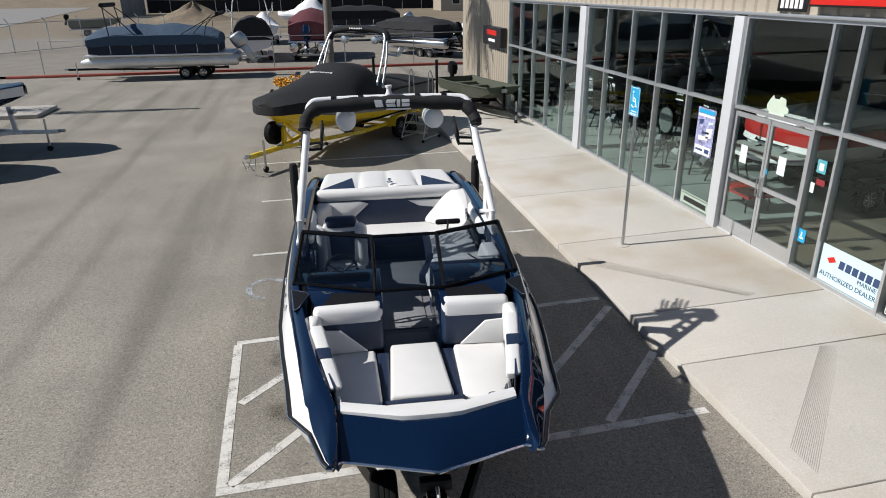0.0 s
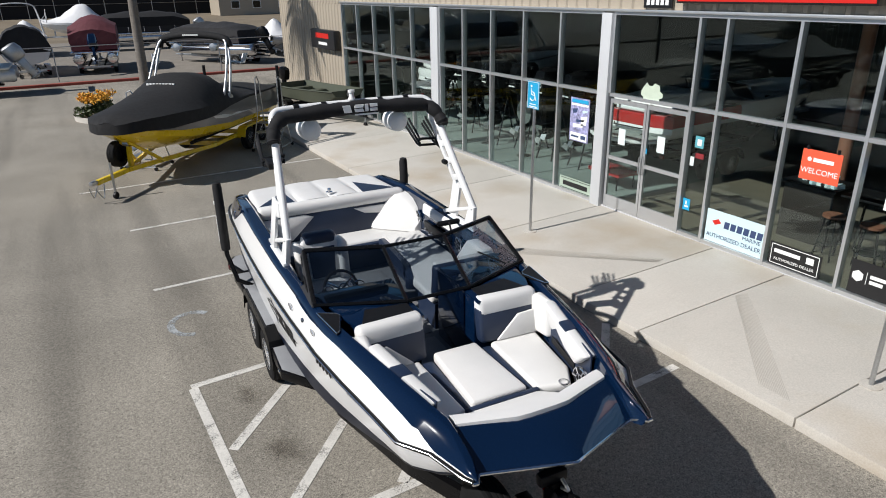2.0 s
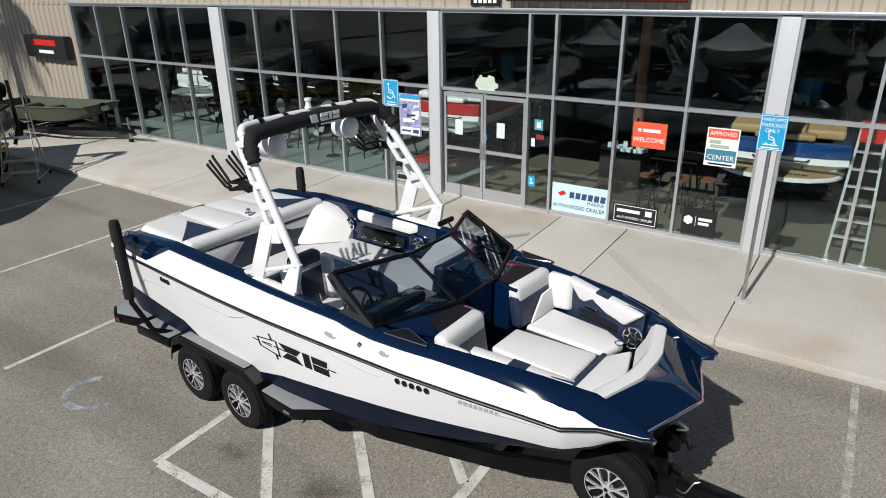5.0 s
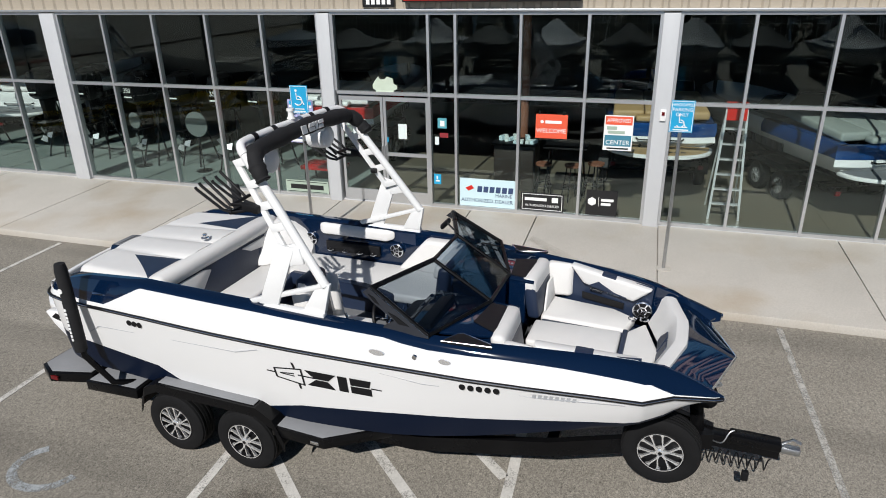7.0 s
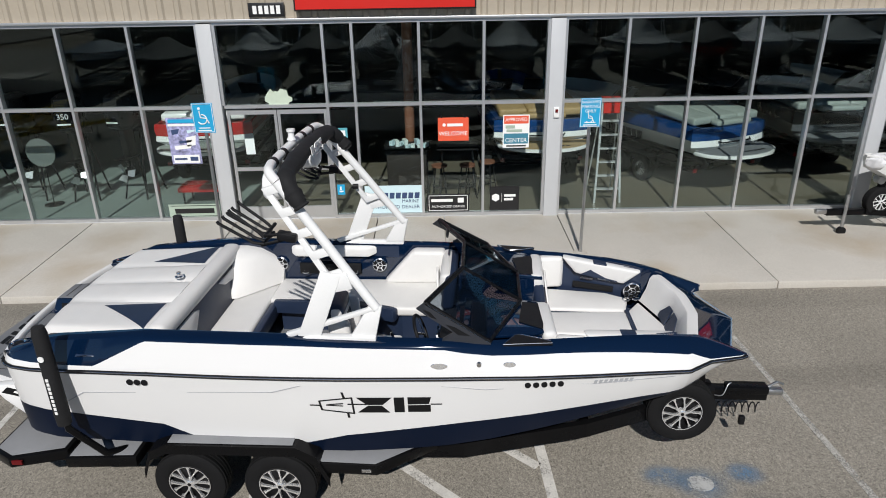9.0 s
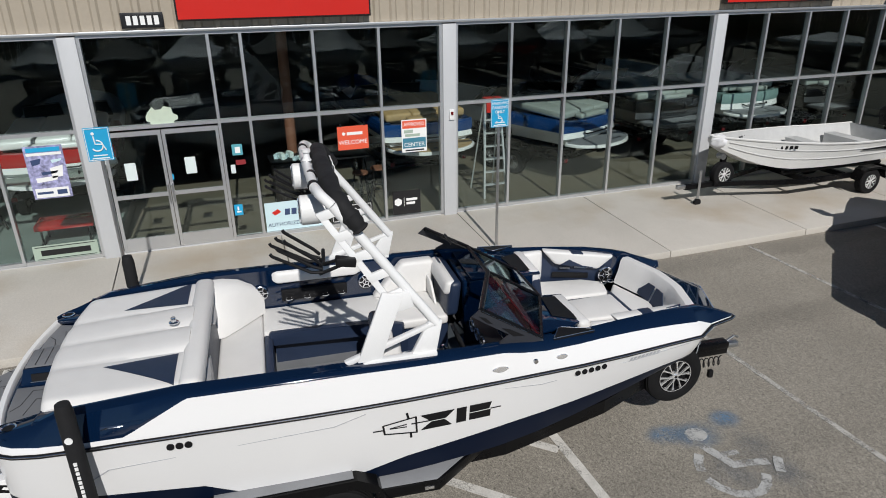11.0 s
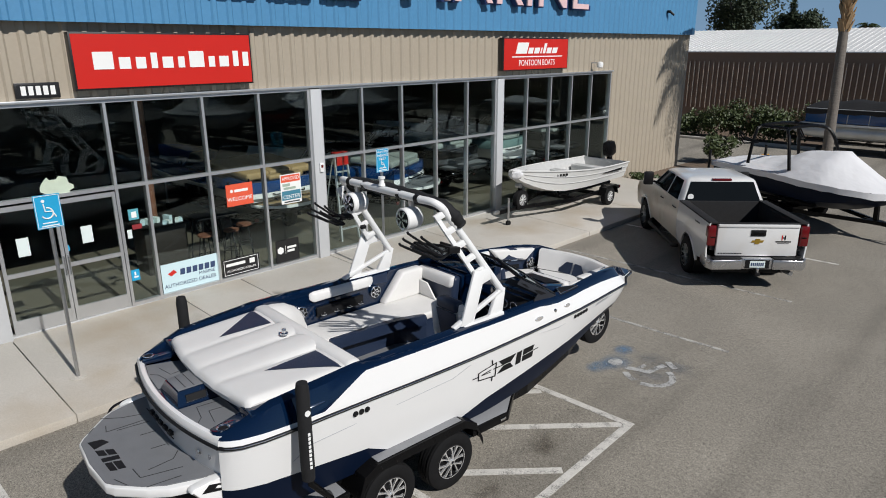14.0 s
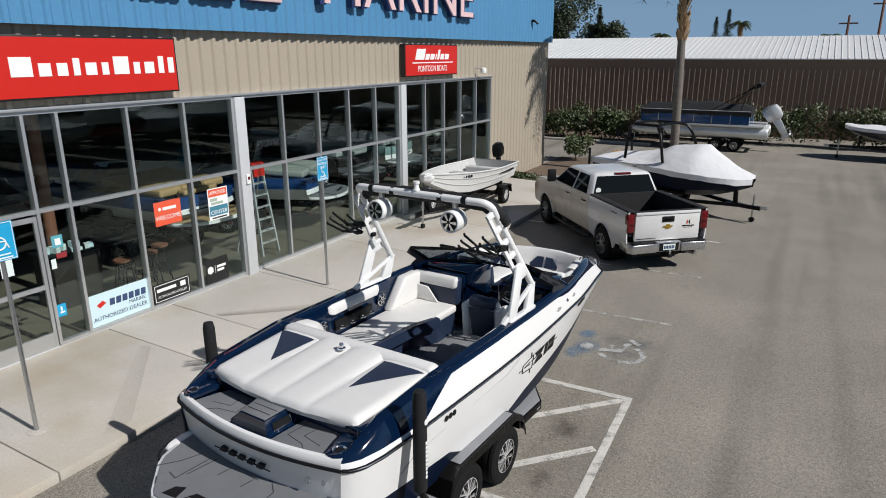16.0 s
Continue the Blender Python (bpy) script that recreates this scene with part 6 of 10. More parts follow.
    # board rack with forked arms
    rk = part("board_rack", slab(bmesh.new(), [(s * 0.99, 2.68, 2.79), (s * 0.99, 2.84, 2.76), (s * 0.99, 2.83, 2.69), (s * 0.99, 2.67, 2.72)], (s * 0.09, 0, 0), 0.012), BLACK_MATT, TW, "black forked wakeboard rack", smooth=True)
    tubep("rack_bar", [(s * 1.03, 2.72, 2.76), (s * 1.08, 2.58, 2.76), (s * 0.84, 2.60, 2.78)], 0.016, BLACK_MATT, rk, 8)
    tubep("rack_bar", [(s * 1.03, 2.72, 2.71), (s * 1.08, 2.55, 2.68), (s * 0.84, 2.58, 2.70)], 0.016, BLACK_MATT, rk, 8)
    for x in (1.08, 0.85):
        for dy, dz in ((0.0, 0.0), (0.05, 0.045), (0.11, 0.10)):
            tubep("rack_arm", [(s * x, 2.57, 2.69 + dz * 0.6), (s * x, 2.48 + dy * 0.4, 2.70 + dz), (s * (x - 0.02), 2.20 + dy, 2.86 + dz), (s * (x - 0.02), 2.19 + dy, 2.88 + dz)], 0.014, BLACK_MATT, rk, 8)
for x in (0.66, 0.34, -0.34, -0.66):
    tubep("clamp_collar", [(x - 0.03, 2.583, 3.264), (x + 0.03, 2.583, 3.264)], 0.05, BLACK_MATT, TW, 14)
tubep("cross_tube", [(0.72, 2.585, 3.264), (0.3, 2.575, 3.27), (-0.3, 2.575, 3.27), (-0.72, 2.585, 3.264)], 0.042, WHITE_METAL, TW, 14, "white cross tube")
boot = curve([(1.01, 2.895, 2.985), (1.0, 2.86, 3.04), (0.95, 2.79, 3.14), (0.82, 2.735, 3.205), (0.4, 2.72, 3.23), (0, 2.715, 3.24), (-0.4, 2.72, 3.23), (-0.82, 2.735, 3.205), (-0.95, 2.79, 3.14), (-1.0, 2.86, 3.04), (-1.01, 2.895, 2.985)], 4)
BT = tubep("canvas_boot", boot, [0.066 + 0.012 * math.sin(k * 1.9) * math.sin(k * 0.7) + 0.012 * math.sin(math.pi * k / (len(boot) - 1)) for k in range(len(boot))], BLACK_CLOTH, TW, 12, "black canvas boot")
for x0, x1, z0, z1, dx in ((0.17, 0.08, 3.205, 3.285, 0.02), (0.055, -0.05, 3.25, 3.285, -0.015), (0.04, -0.065, 3.205, 3.24, 0.015), (-0.075, -0.115, 3.205, 3.285, 0.0), (-0.135, -0.225, 3.25, 3.285, 0.0), (-0.135, -0.225, 3.205, 3.24, 0.0)):
    slabp("boot_logo_shape", [(x0 + dx, 2.797, z1), (x1 + dx, 2.797, z1), (x1, 2.801, z0), (x0, 2.801, z0)], (0, 0.008, 0), SIGN_WHITE, BT)
slabp("boot_word_bar", [(0.05, 2.802, 3.185), (-0.24, 2.802, 3.185), (-0.24, 2.802, 3.168), (0.05, 2.802, 3.168)], (0, 0.006, 0), SIGN_WHITE, BT)
part("nav_light", lathe(bmesh.new(), [(0.03, 3.26), (0.045, 3.27), (0.03, 3.30), (0.028, 3.34), (0.04, 3.345), (0.04, 3.37), (0.001, 3.375)], (0, 2.58, 0.045), "z", 14), WHITE_METAL, TW, "white anchor light", smooth=True)

# the tower stands a little inside the gunwales
for ob in TW.children_recursive:
    for v in ob.data.vertices:
        v.co.x = v.co.x * 0.97 + 0.012

# ---- the trailer ----
TR = thing("boat_trailer", BOAT_POSE, "black tandem-axle boat trailer with grey tread steps", "trailer")
for s in (1, -1):
    rail = [(s * 0.92, 0.1, 0.52), (s * 0.92, 2.9, 0.50), (s * 0.88, 4.2, 0.50), (s * 0.62, 5.4, 0.56), (s * 0.18, 6.5, 0.60), (s * 0.06, 6.8, 0.60)]
    bm = bmesh.new()
    loft(bm, [[(x - 0.035, y, z - 0.08), (x + 0.035, y, z - 0.08), (x + 0.035, y, z + 0.08), (x - 0.035, y, z + 0.08)] for x, y, z in rail])
    part("side_rail", bm, BLACK_PAINT, TR)
    tubep("bunk", [(s * 0.55, 0.3, 0.60), (s * 0.55, 4.6, 0.62)], 0.05, BLACK_CLOTH, TR, 6)
    # fender over both wheels, with tread on top
    prof = [(1.24, 0.50), (1.32, 0.72), (1.48, 0.80), (2.69, 0.80), (2.87, 0.70), (2.98, 0.46)]
    bm = bmesh.new()
    loft(bm, [[(s * 0.98, y, z), (s * 1.30, y, z), (s * 1.31, y, z - 0.09), (s * 1.295, y, z - 0.085), (s * 1.285, y, z - 0.02), (s * 0.98, y, z - 0.02)] for y, z in prof])
    fd = part("fender", bm, BLACK_PAINT, TR, "black steel fender")
    boxp("tread", (min(s * 1.0, s * 1.24), max(s * 1.0, s * 1.27), 1.50, 2.66, 0.803, 0.812), GREY_LIGHT, fd, 0.003)
    for name, pts, z in (("rear_step", [(0.72, 0.50), (1.30, 0.50), (1.26, 1.16), (0.72, 1.16)], 0.62), ("front_step", [(0.88, 2.86), (1.28, 2.84), (1.30, 3.42), (0.90, 3.98)], 0.62), ("tail_step", [(0.40, -0.28), (1.18, -0.28), (1.30, -0.05), (1.16, 0.44), (0.40, 0.44)], 0.60)):
        st = part(name, slab(bmesh.new(), [(s * x, y, z - 0.11) for x, y in pts], (0, 0, 0.11), 0.012), BLACK_PAINT, TR, "black trailer step", smooth=True)
        cx, cy = sum(p[0] for p in pts) / len(pts), sum(p[1] for p in pts) / len(pts)
        slabp("tread", [(s * (cx + (x - cx) * 0.9), cy + (y - cy) * 0.9, z + 0.002) for x, y in pts], (0, 0, 0.01), GREY_LIGHT, st, 0.003)
    boxp("marker_lamp", (min(s * 1.282, s * 1.30), max(s * 1.282, s * 1.30), -0.03, 0.07, 0.53, 0.575), TAIL_RED, TR)
    boxp("marker_lamp", (min(s * 1.29, s * 1.305), max(s * 1.29, s * 1.305), 3.28, 3.37, 0.545, 0.58), CHROME, TR, 0.006)
    for y in (1.64, 2.50):
        wheel(TR, (s * 1.18, y, 0.345), 0.345, 0.21, 0.20, 6, s)
    post = tubep("guide_post", [(s * 1.0, 1.05, 0.55), (s * 1.30, 0.92, 0.70), (s * 1.37, 0.68, 1.02), (s * 1.37, 0.67, 1.2)], 0.032, BLACK_PAINT, TR, 10, "black guide post with padded sleeve")
    part("pad_sleeve", lathe(bmesh.new(), [(0.001, 1.08), (0.06, 1.08), (0.065, 1.2), (0.062, 1.99), (0.05, 2.055), (0.001, 2.07)], (s * 1.37, 0.66, 0), "z", 14), BLACK_CLOTH, post, smooth=True)
    bm = bmesh.new()
    lathe(bm, [(0.001, 0), (0.028, 0), (0.028, s * 0.006), (0.001, s * 0.006)], (s * 1.435, 0.66, 1.78), "x", 14)
    part("sleeve_mark", bm, SIGN_WHITE, post, "white round mark")
    for k in range(9):
        boxp("lettering_bar", (s * 1.436 - 0.003, s * 1.436 + 0.003, 0.648, 0.672, 1.22 + k * 0.042, 1.248 + k * 0.042), SIGN_WHITE, post)
tubep("axle", [(-1.1, 1.64, 0.335), (1.1, 1.64, 0.335)], 0.04, BLACK_PAINT, TR)
tubep("axle", [(-1.1, 2.50, 0.335), (1.1, 2.50, 0.335)], 0.04, BLACK_PAINT, TR)
for y in (0.3, 1.1, 3.0, 4.4, 5.4):
    x = lerp([(0.1, 0.92), (2.9, 0.92), (4.2, 0.88), (5.4, 0.62)], y)
    boxp("cross_member", (-x, x, y - 0.05, y + 0.05, 0.46, 0.54), BLACK_PAINT, TR)
boxp("tongue", (-0.06, 0.06, 6.2, 7.36, 0.53, 0.66), BLACK_PAINT, TR, 0.008, "black trailer tongue")
boxp("brake_actuator", (-0.07, 0.07, 6.94, 7.37, 0.60, 0.69), BLACK_PAINT, TR, 0.02)
boxp("coupler", (-0.042, 0.042, 7.36, 7.53, 0.58, 0.65), STEEL, TR, 0.02, "galvanised coupler")
tubep("coupler_latch", [(0.0, 7.36, 0.66), (0.02, 7.45, 0.74), (0.0, 7.52, 0.70)], 0.014, STEEL, TR)
slabp("winch_post", [(-0.05, 6.60, 0.66), (-0.05, 6.72, 0.66), (-0.05, 6.66, 1.10), (-0.05, 6.54, 1.10)], (0.10, 0, 0), BLACK_PAINT, TR, 0.008)
part("winch_drum", lathe(bmesh.new(), [(0.001, -0.07), (0.09, -0.07), (0.09, -0.055), (0.04, -0.05), (0.04, 0.05), (0.09, 0.055), (0.09, 0.07), (0.001, 0.07)], (0, 6.70, 1.02), "x", 18), BLACK_PAINT, TR)
tubep("winch_handle", [(-0.08, 6.70, 1.02), (-0.15, 6.74, 0.98), (-0.16, 6.80, 0.85), (-0.24, 6.80, 0.84)], 0.012, BLACK_PAINT, TR)
boxp("bow_stop", (-0.12, 0.12, 6.56, 6.64, 1.08, 1.18), BLACK_MATT, TR, 0.02)
boxp("marker_lamp", (0.052, 0.062, 6.56, 6.60, 1.02, 1.05), TAIL_RED, TR)
boxp("marker_lamp", (-0.062, -0.052, 6.56, 6.60, 1.02, 1.05), TAIL_RED, TR)
coil = [(0.05 + 0.03 * math.sin(a), 6.75 + a * 0.011, 0.44 + 0.06 * math.cos(a)) for a in np.linspace(0, 50, 120)]
tubep("brake_cable", coil, 0.007, BLACK_MATT, TR, 5)
tubep("safety_chain", curve([(0.07, 6.80, 0.60), (0.10, 6.88, 0.62), (0.07, 6.93, 0.72), (0.05, 6.97, 0.74)], 6), 0.007, STEEL, TR, 6)
boxp("wiring_plug", (0.10, 0.15, 7.08, 7.14, 0.28, 0.38), BLACK_MATT, TR, 0.01)
wheel(TR, (0.37, 6.36, 0.65), 0.345, 0.21, 0.20, 6, 1)
boxp("spare_bracket", (0.05, 0.30, 6.30, 6.42, 0.58, 0.68), BLACK_PAINT, TR)

# ---- signs and prints on the shop ----


def facing(x, y, z):
    """A pose for lettering on a wall that faces -x."""
    return Matrix(((0, 0, -1, x), (-1, 0, 0, y), (0, 1, 0, z), (0, 0, 0, 1)))


def board(name, y0, y1, z0, z1, depth, face, edge, label, category="sign", x=FX - 0.04, rim=0.03):
    """A flat sign box on the front wall; y0 < y1."""
    s = thing(name, pose(x, 0, 0), label, category)
    boxp("box", (-depth, 0, y0, y1, z0, z1), edge, s, 0.006)
    boxp("face", (-depth - 0.006, -depth + 0.002, y0 + rim, y1 - rim, z0 + rim, z1 - rim), face, s)
    return s


def bars(parent, blocks, x, material, name="mark"):
    """Plain raised blocks: y from, y to, z from, z to."""
    for y0, y1, z0, z1 in blocks:
        boxp(name, (x - 0.006, x, min(y0, y1), max(y0, y1), z0, z1), material, parent)


S1 = board("dealer_sign", 5.60, 8.82, 4.15, 5.07, 0.16, SIGN_RED, SIGN_BLACK, "large red sign box with white block marks")


def marks(parent, y, z, shapes, x, material, slant=0.0, gap=0.04):
    """A row of plain blocks, in place of a trade name; each is its width and height."""
    for w, h in shapes:
        slabp("mark", [(x, y, z), (x, y - w, z), (x, y - w - slant * h, z + h), (x, y - slant * h, z + h)], (-0.006, 0, 0), material, parent)
        y -= w + gap


marks(S1, 8.50, 4.48, [(0.32, 0.28), (0.19, 0.19), (0.17, 0.19), (0.11, 0.26), (0.19, 0.19), (0.12, 0.19), (0.28, 0.28), (0.12, 0.19), (0.19, 0.19), (0.11, 0.28), (0.12, 0.26)], -0.166, SIGN_WHITE, 0.0, 0.09)
S2 = board("house_number_plate", 9.02, 9.66, 4.06, 4.30, 0.03, SIGN_BLACK, SIGN_BLACK, "black plate with white bars over the doors")
bars(S2, [(9.58 - k * 0.105, 9.58 - k * 0.105 - 0.07, 4.11, 4.25) for k in range(5)], -0.036, SIGN_WHITE)
S3 = board("dealer_sign", -5.17, -2.07, 4.16, 5.05, 0.16, SIGN_RED, SIGN_BLACK, "red sign box with white script stroke and words")
words("lettering", "PONTOON BOATS", 0.24, facing(-0.168, -3.62, 4.36), SIGN_WHITE, S3, squeeze=0.85)
bars(S3, [(-2.45, -4.85, 4.52, 4.55)], -0.166, SIGN_WHITE)
marks(S3, -2.60, 4.62, [(0.50, 0.30), (0.22, 0.16), (0.24, 0.16), (0.06, 0.16), (0.12, 0.28), (0.22, 0.16), (0.24, 0.16)], -0.166, SIGN_WHITE, 0.35, 0.06)
S4 = board("service_sign", 24.35, 26.85, 2.33, 3.02, 0.22, SIGN_BLACK, SIGN_BLACK, "black sign box with red and white bars")
bars(S4, [(26.3, 24.9, 2.72, 2.90)], -0.226, SIGN_RED)
bars(S4, [(26.0, 25.1, 2.48, 2.58)], -0.226, SIGN_WHITE)
lamp = thing("wall_lamp", pose(FX, -6.85, 4.28), "white round security lamp on a bracket", "lamp")
boxp("bracket", (-0.30, 0.0, -0.02, 0.02, 0.0, 0.04), WHITE_METAL, lamp)
part("housing", lathe(bmesh.new(), [(0.001, 0.06), (0.09, 0.04), (0.11, -0.02), (0.10, -0.12), (0.001, -0.14)], (-0.32, 0, 0), "z", 18), WHITE_METAL, lamp, smooth=True)
cam_box = thing("security_camera", pose(7.14, -11.4, 6.0), "small dark camera on the blue parapet", "camera")
boxp("base", (-0.10, 0.0, -0.05, 0.05, -0.05, 0.05), BLACK_MATT, cam_box, 0.01)
tubep("barrel", [(-0.10, 0, 0), (-0.22, -0.08, -0.12)], 0.04, BLACK_MATT, cam_box)
# big raised letters on the parapet: a readable word, and plain blocks for the name before it
LET_RED = mat("pink_white_letter_face", (0.72, 0.50, 0.50), 0.4, vary=0.05)
LET_BLUE = mat("navy_letter_side", (0.02, 0.035, 0.12), 0.4)
NAME = thing("parapet_letters", pose(7.13, 0, 0), "large white and red raised letters on the blue parapet", "sign")
words("lettering", "MARINE", 1.62, facing(-0.17, -2.08, 6.37), LET_RED, NAME, depth=0.02, squeeze=1.32)
words("letter_backing", "MARINE", 1.70, facing(-0.08, -2.08, 6.36), LET_BLUE, NAME, depth=0.08, squeeze=1.30)
for k in range(5):
    y = 8.9 - k * 1.25
    boxp("letter_backing", (-0.09, 0.0, y - 0.99, y + 0.04, 5.76, 6.94), LET_BLUE, NAME, 0.02)
    boxp("mark", (-0.17, -0.095, y - 0.95, y, 5.80, 6.90), LET_RED, NAME, 0.02)


SIGN_TEAL = mat("teal_sticker", (0.10, 0.36, 0.42), 0.4)
DARK_RED = mat("dark_red_sticker", (0.26, 0.03, 0.035), 0.4)


def print_(name, y0, y1, z0, z1, face, label, category="sign", x=FX - 0.012, t=0.004):
    ob = thing(name, pose(x, 0, 0), label, category)
    boxp("sheet", (-t, 0, min(y0, y1), max(y0, y1), z0, z1), face, ob)
    return ob


b = print_("window_banner", 6.66, 7.80, 0.29, 0.86, SIGN_PALE, "pale blue window banner with red mark and navy words")
slabp("mark", [(-0.008, 7.68, 0.66), (-0.008, 7.56, 0.72), (-0.008, 7.50, 0.66), (-0.008, 7.62, 0.60)], (0.003, 0, 0), SIGN_RED, b)
marks(b, 7.44, 0.59, [(0.095, 0.12)] * 6, -0.0045, SIGN_NAVY, 0.1, 0.03)
words("lettering", "MARINE", 0.095, facing(-0.008, 6.90, 0.53), SIGN_NAVY, b, depth=0.001)
words("lettering", "AUTHORIZED DEALER", 0.105, facing(-0.008, 7.24, 0.41), SIGN_NAVY, b, depth=0.001)
b = print_("window_sign", 5.72, 6.56, 0.29, 0.66, SIGN_BLACK, "black window sign with white border and words")
bars(b, [(6.53, 5.75, 0.625, 0.635), (6.53, 5.75, 0.315, 0.325), (6.53, 6.52, 0.315, 0.635), (5.76, 5.75, 0.315, 0.635), (6.48, 6.05, 0.50, 0.56), (5.95, 5.83, 0.48, 0.58)], -0.0045, SIGN_WHITE)
words("lettering", "AUTHORIZED DEALER", 0.066, facing(-0.008, 6.14, 0.40), SIGN_WHITE, b, depth=0.001)
b = print_("window_sign", 4.72, 5.30, 0.30, 0.80, SIGN_BLACK, "black window sign with hexagon mark and bars")
slabp("mark", [(-0.007, 5.19 + 0.085 * math.sin(k * math.pi / 3), 0.57 + 0.085 * math.cos(k * math.pi / 3)) for k in range(6)], (0.002, 0, 0), SIGN_WHITE, b)
bars(b, [(5.07, 5.063, 0.48, 0.66), (5.02, 4.79, 0.585, 0.635), (5.02, 4.84, 0.505, 0.555)], -0.0045, SIGN_WHITE)
b = print_("hanging_sign", 5.73, 6.32, 1.74, 2.19, SIGN_ORANGE, "orange-red welcome sign hanging in the window")
words("lettering", "WELCOME", 0.115, facing(-0.008, 6.03, 1.88), SIGN_WHITE, b, depth=0.001)
bars(b, [(6.14, 5.84, 2.02, 2.075)], -0.0045, SIGN_WHITE)
slabp("mark", [(-0.007, 6.20 + 0.035 * math.sin(k), 2.05 + 0.035 * math.cos(k)) for k in range(6)], (0.002, 0, 0), SIGN_WHITE, b)
for y in (5.80, 6.25):
    tubep("hanger", [(0, y, 2.19), (0, y, 2.25)], 0.02, BLACK_MATT, b, 6)
b = print_("window_sign", 4.56, 5.07, 1.58, 2.22, SIGN_WHITE, "white, red and blue service centre window sign")
boxp("red_band", (-0.006, -0.0045, 4.58, 5.05, 2.05, 2.20), SIGN_ORANGE, b)
words("lettering", "APPROVED", 0.10, facing(-0.008, 4.815, 2.125), SIGN_WHITE, b, depth=0.001, squeeze=0.85)
boxp("blue_band", (-0.006, -0.0045, 4.58, 5.05, 1.66, 1.86), mat("teal_print", (0.05, 0.20, 0.28), 0.5), b)
words("lettering", "CENTER", 0.115, facing(-0.008, 4.815, 1.725), SIGN_WHITE, b, depth=0.001)
bars(b, [(5.02, 4.84, 1.96, 2.02), (5.0, 4.7, 1.89, 1.94)], -0.0045, SIGN_GREEN)
bars(b, [(5.0, 4.62, 1.605, 1.63)], -0.0045, SIGN_BLACK)
POST = print_("window_poster", 10.92, 11.50, 1.38, 2.28, POSTER, "violet and white boat poster in the window", "poster")
bars(POST, [(11.46, 10.96, 2.18, 2.25)], -0.0045, SIGN_BLUE)
bars(POST, [(11.46, 10.96, 1.40, 1.56), (11.47, 10.95, 2.12, 2.165)], -0.0045, SIGN_WHITE)
bars(POST, [(11.44, 11.20, 1.46, 1.50), (11.14, 10.99, 1.44, 1.52)], -0.0055, SIGN_NAVY)
for y0, z0, w, h, m_ in ((11.40, 1.66, 0.30, 0.10, SIGN_WHITE), (11.30, 1.78, 0.22, 0.07, SIGN_NAVY), (11.16, 1.72, 0.16, 0.22, SIGN_WHITE), (11.42, 1.95, 0.12, 0.12, SIGN_NAVY), (11.12, 1.98, 0.13, 0.07, SIGN_PALE)):
    slabp("print_shape", [(-0.006, y0, z0), (-0.006, y0 - w, z0 + 0.03), (-0.006, y0 - w - 0.03, z0 + h), (-0.006, y0 + 0.01, z0 + h * 0.8)], (0.0018, 0, 0), m_, POST)
b = print_("window_banner", 10.72, 11.74, 0.27, 0.55, SIGN_GREEN, "green-grey window banner with a dark plain bar")
bars(b, [(11.70, 10.76, 0.515, 0.525), (11.70, 10.76, 0.295, 0.305), (11.62, 10.84, 0.36, 0.46)], -0.0045, SIGN_BLACK)
DS = thing("door_sign", pose(FX - 0.02, 0, 0), "pale green cut-out sign above the shop doors", "sign")
slabp("plate", [(-0.01, 9.56, 2.56), (-0.01, 9.50, 2.53), (-0.01, 9.50, 2.49), (-0.01, 9.12, 2.49), (-0.01, 9.12, 2.53), (-0.01, 9.05, 2.56), (-0.01, 9.05, 2.62), (-0.01, 9.12, 2.66), (-0.01, 9.14, 2.76), (-0.01, 9.26, 2.79), (-0.01, 9.30, 2.74), (-0.01, 9.40, 2.74), (-0.01, 9.44, 2.79), (-0.01, 9.52, 2.70), (-0.01, 9.56, 2.63)], (0.01, 0, 0), mat("pale_mint_card", (0.52, 0.60, 0.48), 0.6), DS)
for k, (y0, y1, z0, z1, m_, lab) in enumerate(((9.86, 10.04, 1.55, 1.86, PAPER, "white paper notice on the door glass"), (8.88, 9.06, 1.58, 1.88, PAPER, "white paper notice on the door glass"), (8.06, 8.24, 1.83, 2.03, SIGN_TEAL, "light blue service sticker on the glass"), (8.03, 8.20, 1.65, 1.74, DARK_RED, "red sticker on the glass"), (8.22, 8.30, 1.50, 1.66, PAPER, "small paper notice on the glass"), (8.19, 8.34, 0.69, 0.90, SIGN_BLUE, "blue wheelchair sticker on the glass"), (9.28, 9.36, 1.50, 1.60, SIGN_BLUE, "small blue sticker on the door glass"))):
    st = print_("sticker", y0, y1, z0, z1, m_, lab, "sticker", x=FX - 0.03 if 8.4 < y0 else FX - 0.012)
    if k == 5:
        bars(st, [(8.285, 8.255, 0.79, 0.86), (8.30, 8.22, 0.745, 0.775)], -0.0045, SIGN_WHITE)
    if k == 2:
        bars(st, [(8.19, 8.10, 1.87, 1.98)], -0.0045, SIGN_WHITE)
box_ = thing("alarm_box", pose(FX - 0.13, 4.08, 2.28), "small white alarm box with a red light on the column", "alarm")
boxp("case", (-0.04, 0, -0.05, 0.05, -0.10, 0.10), WHITE_METAL, box_, 0.008)
boxp("strobe", (-0.055, -0.041, -0.025, 0.025, 0.0, 0.06), TAIL_RED, box_)


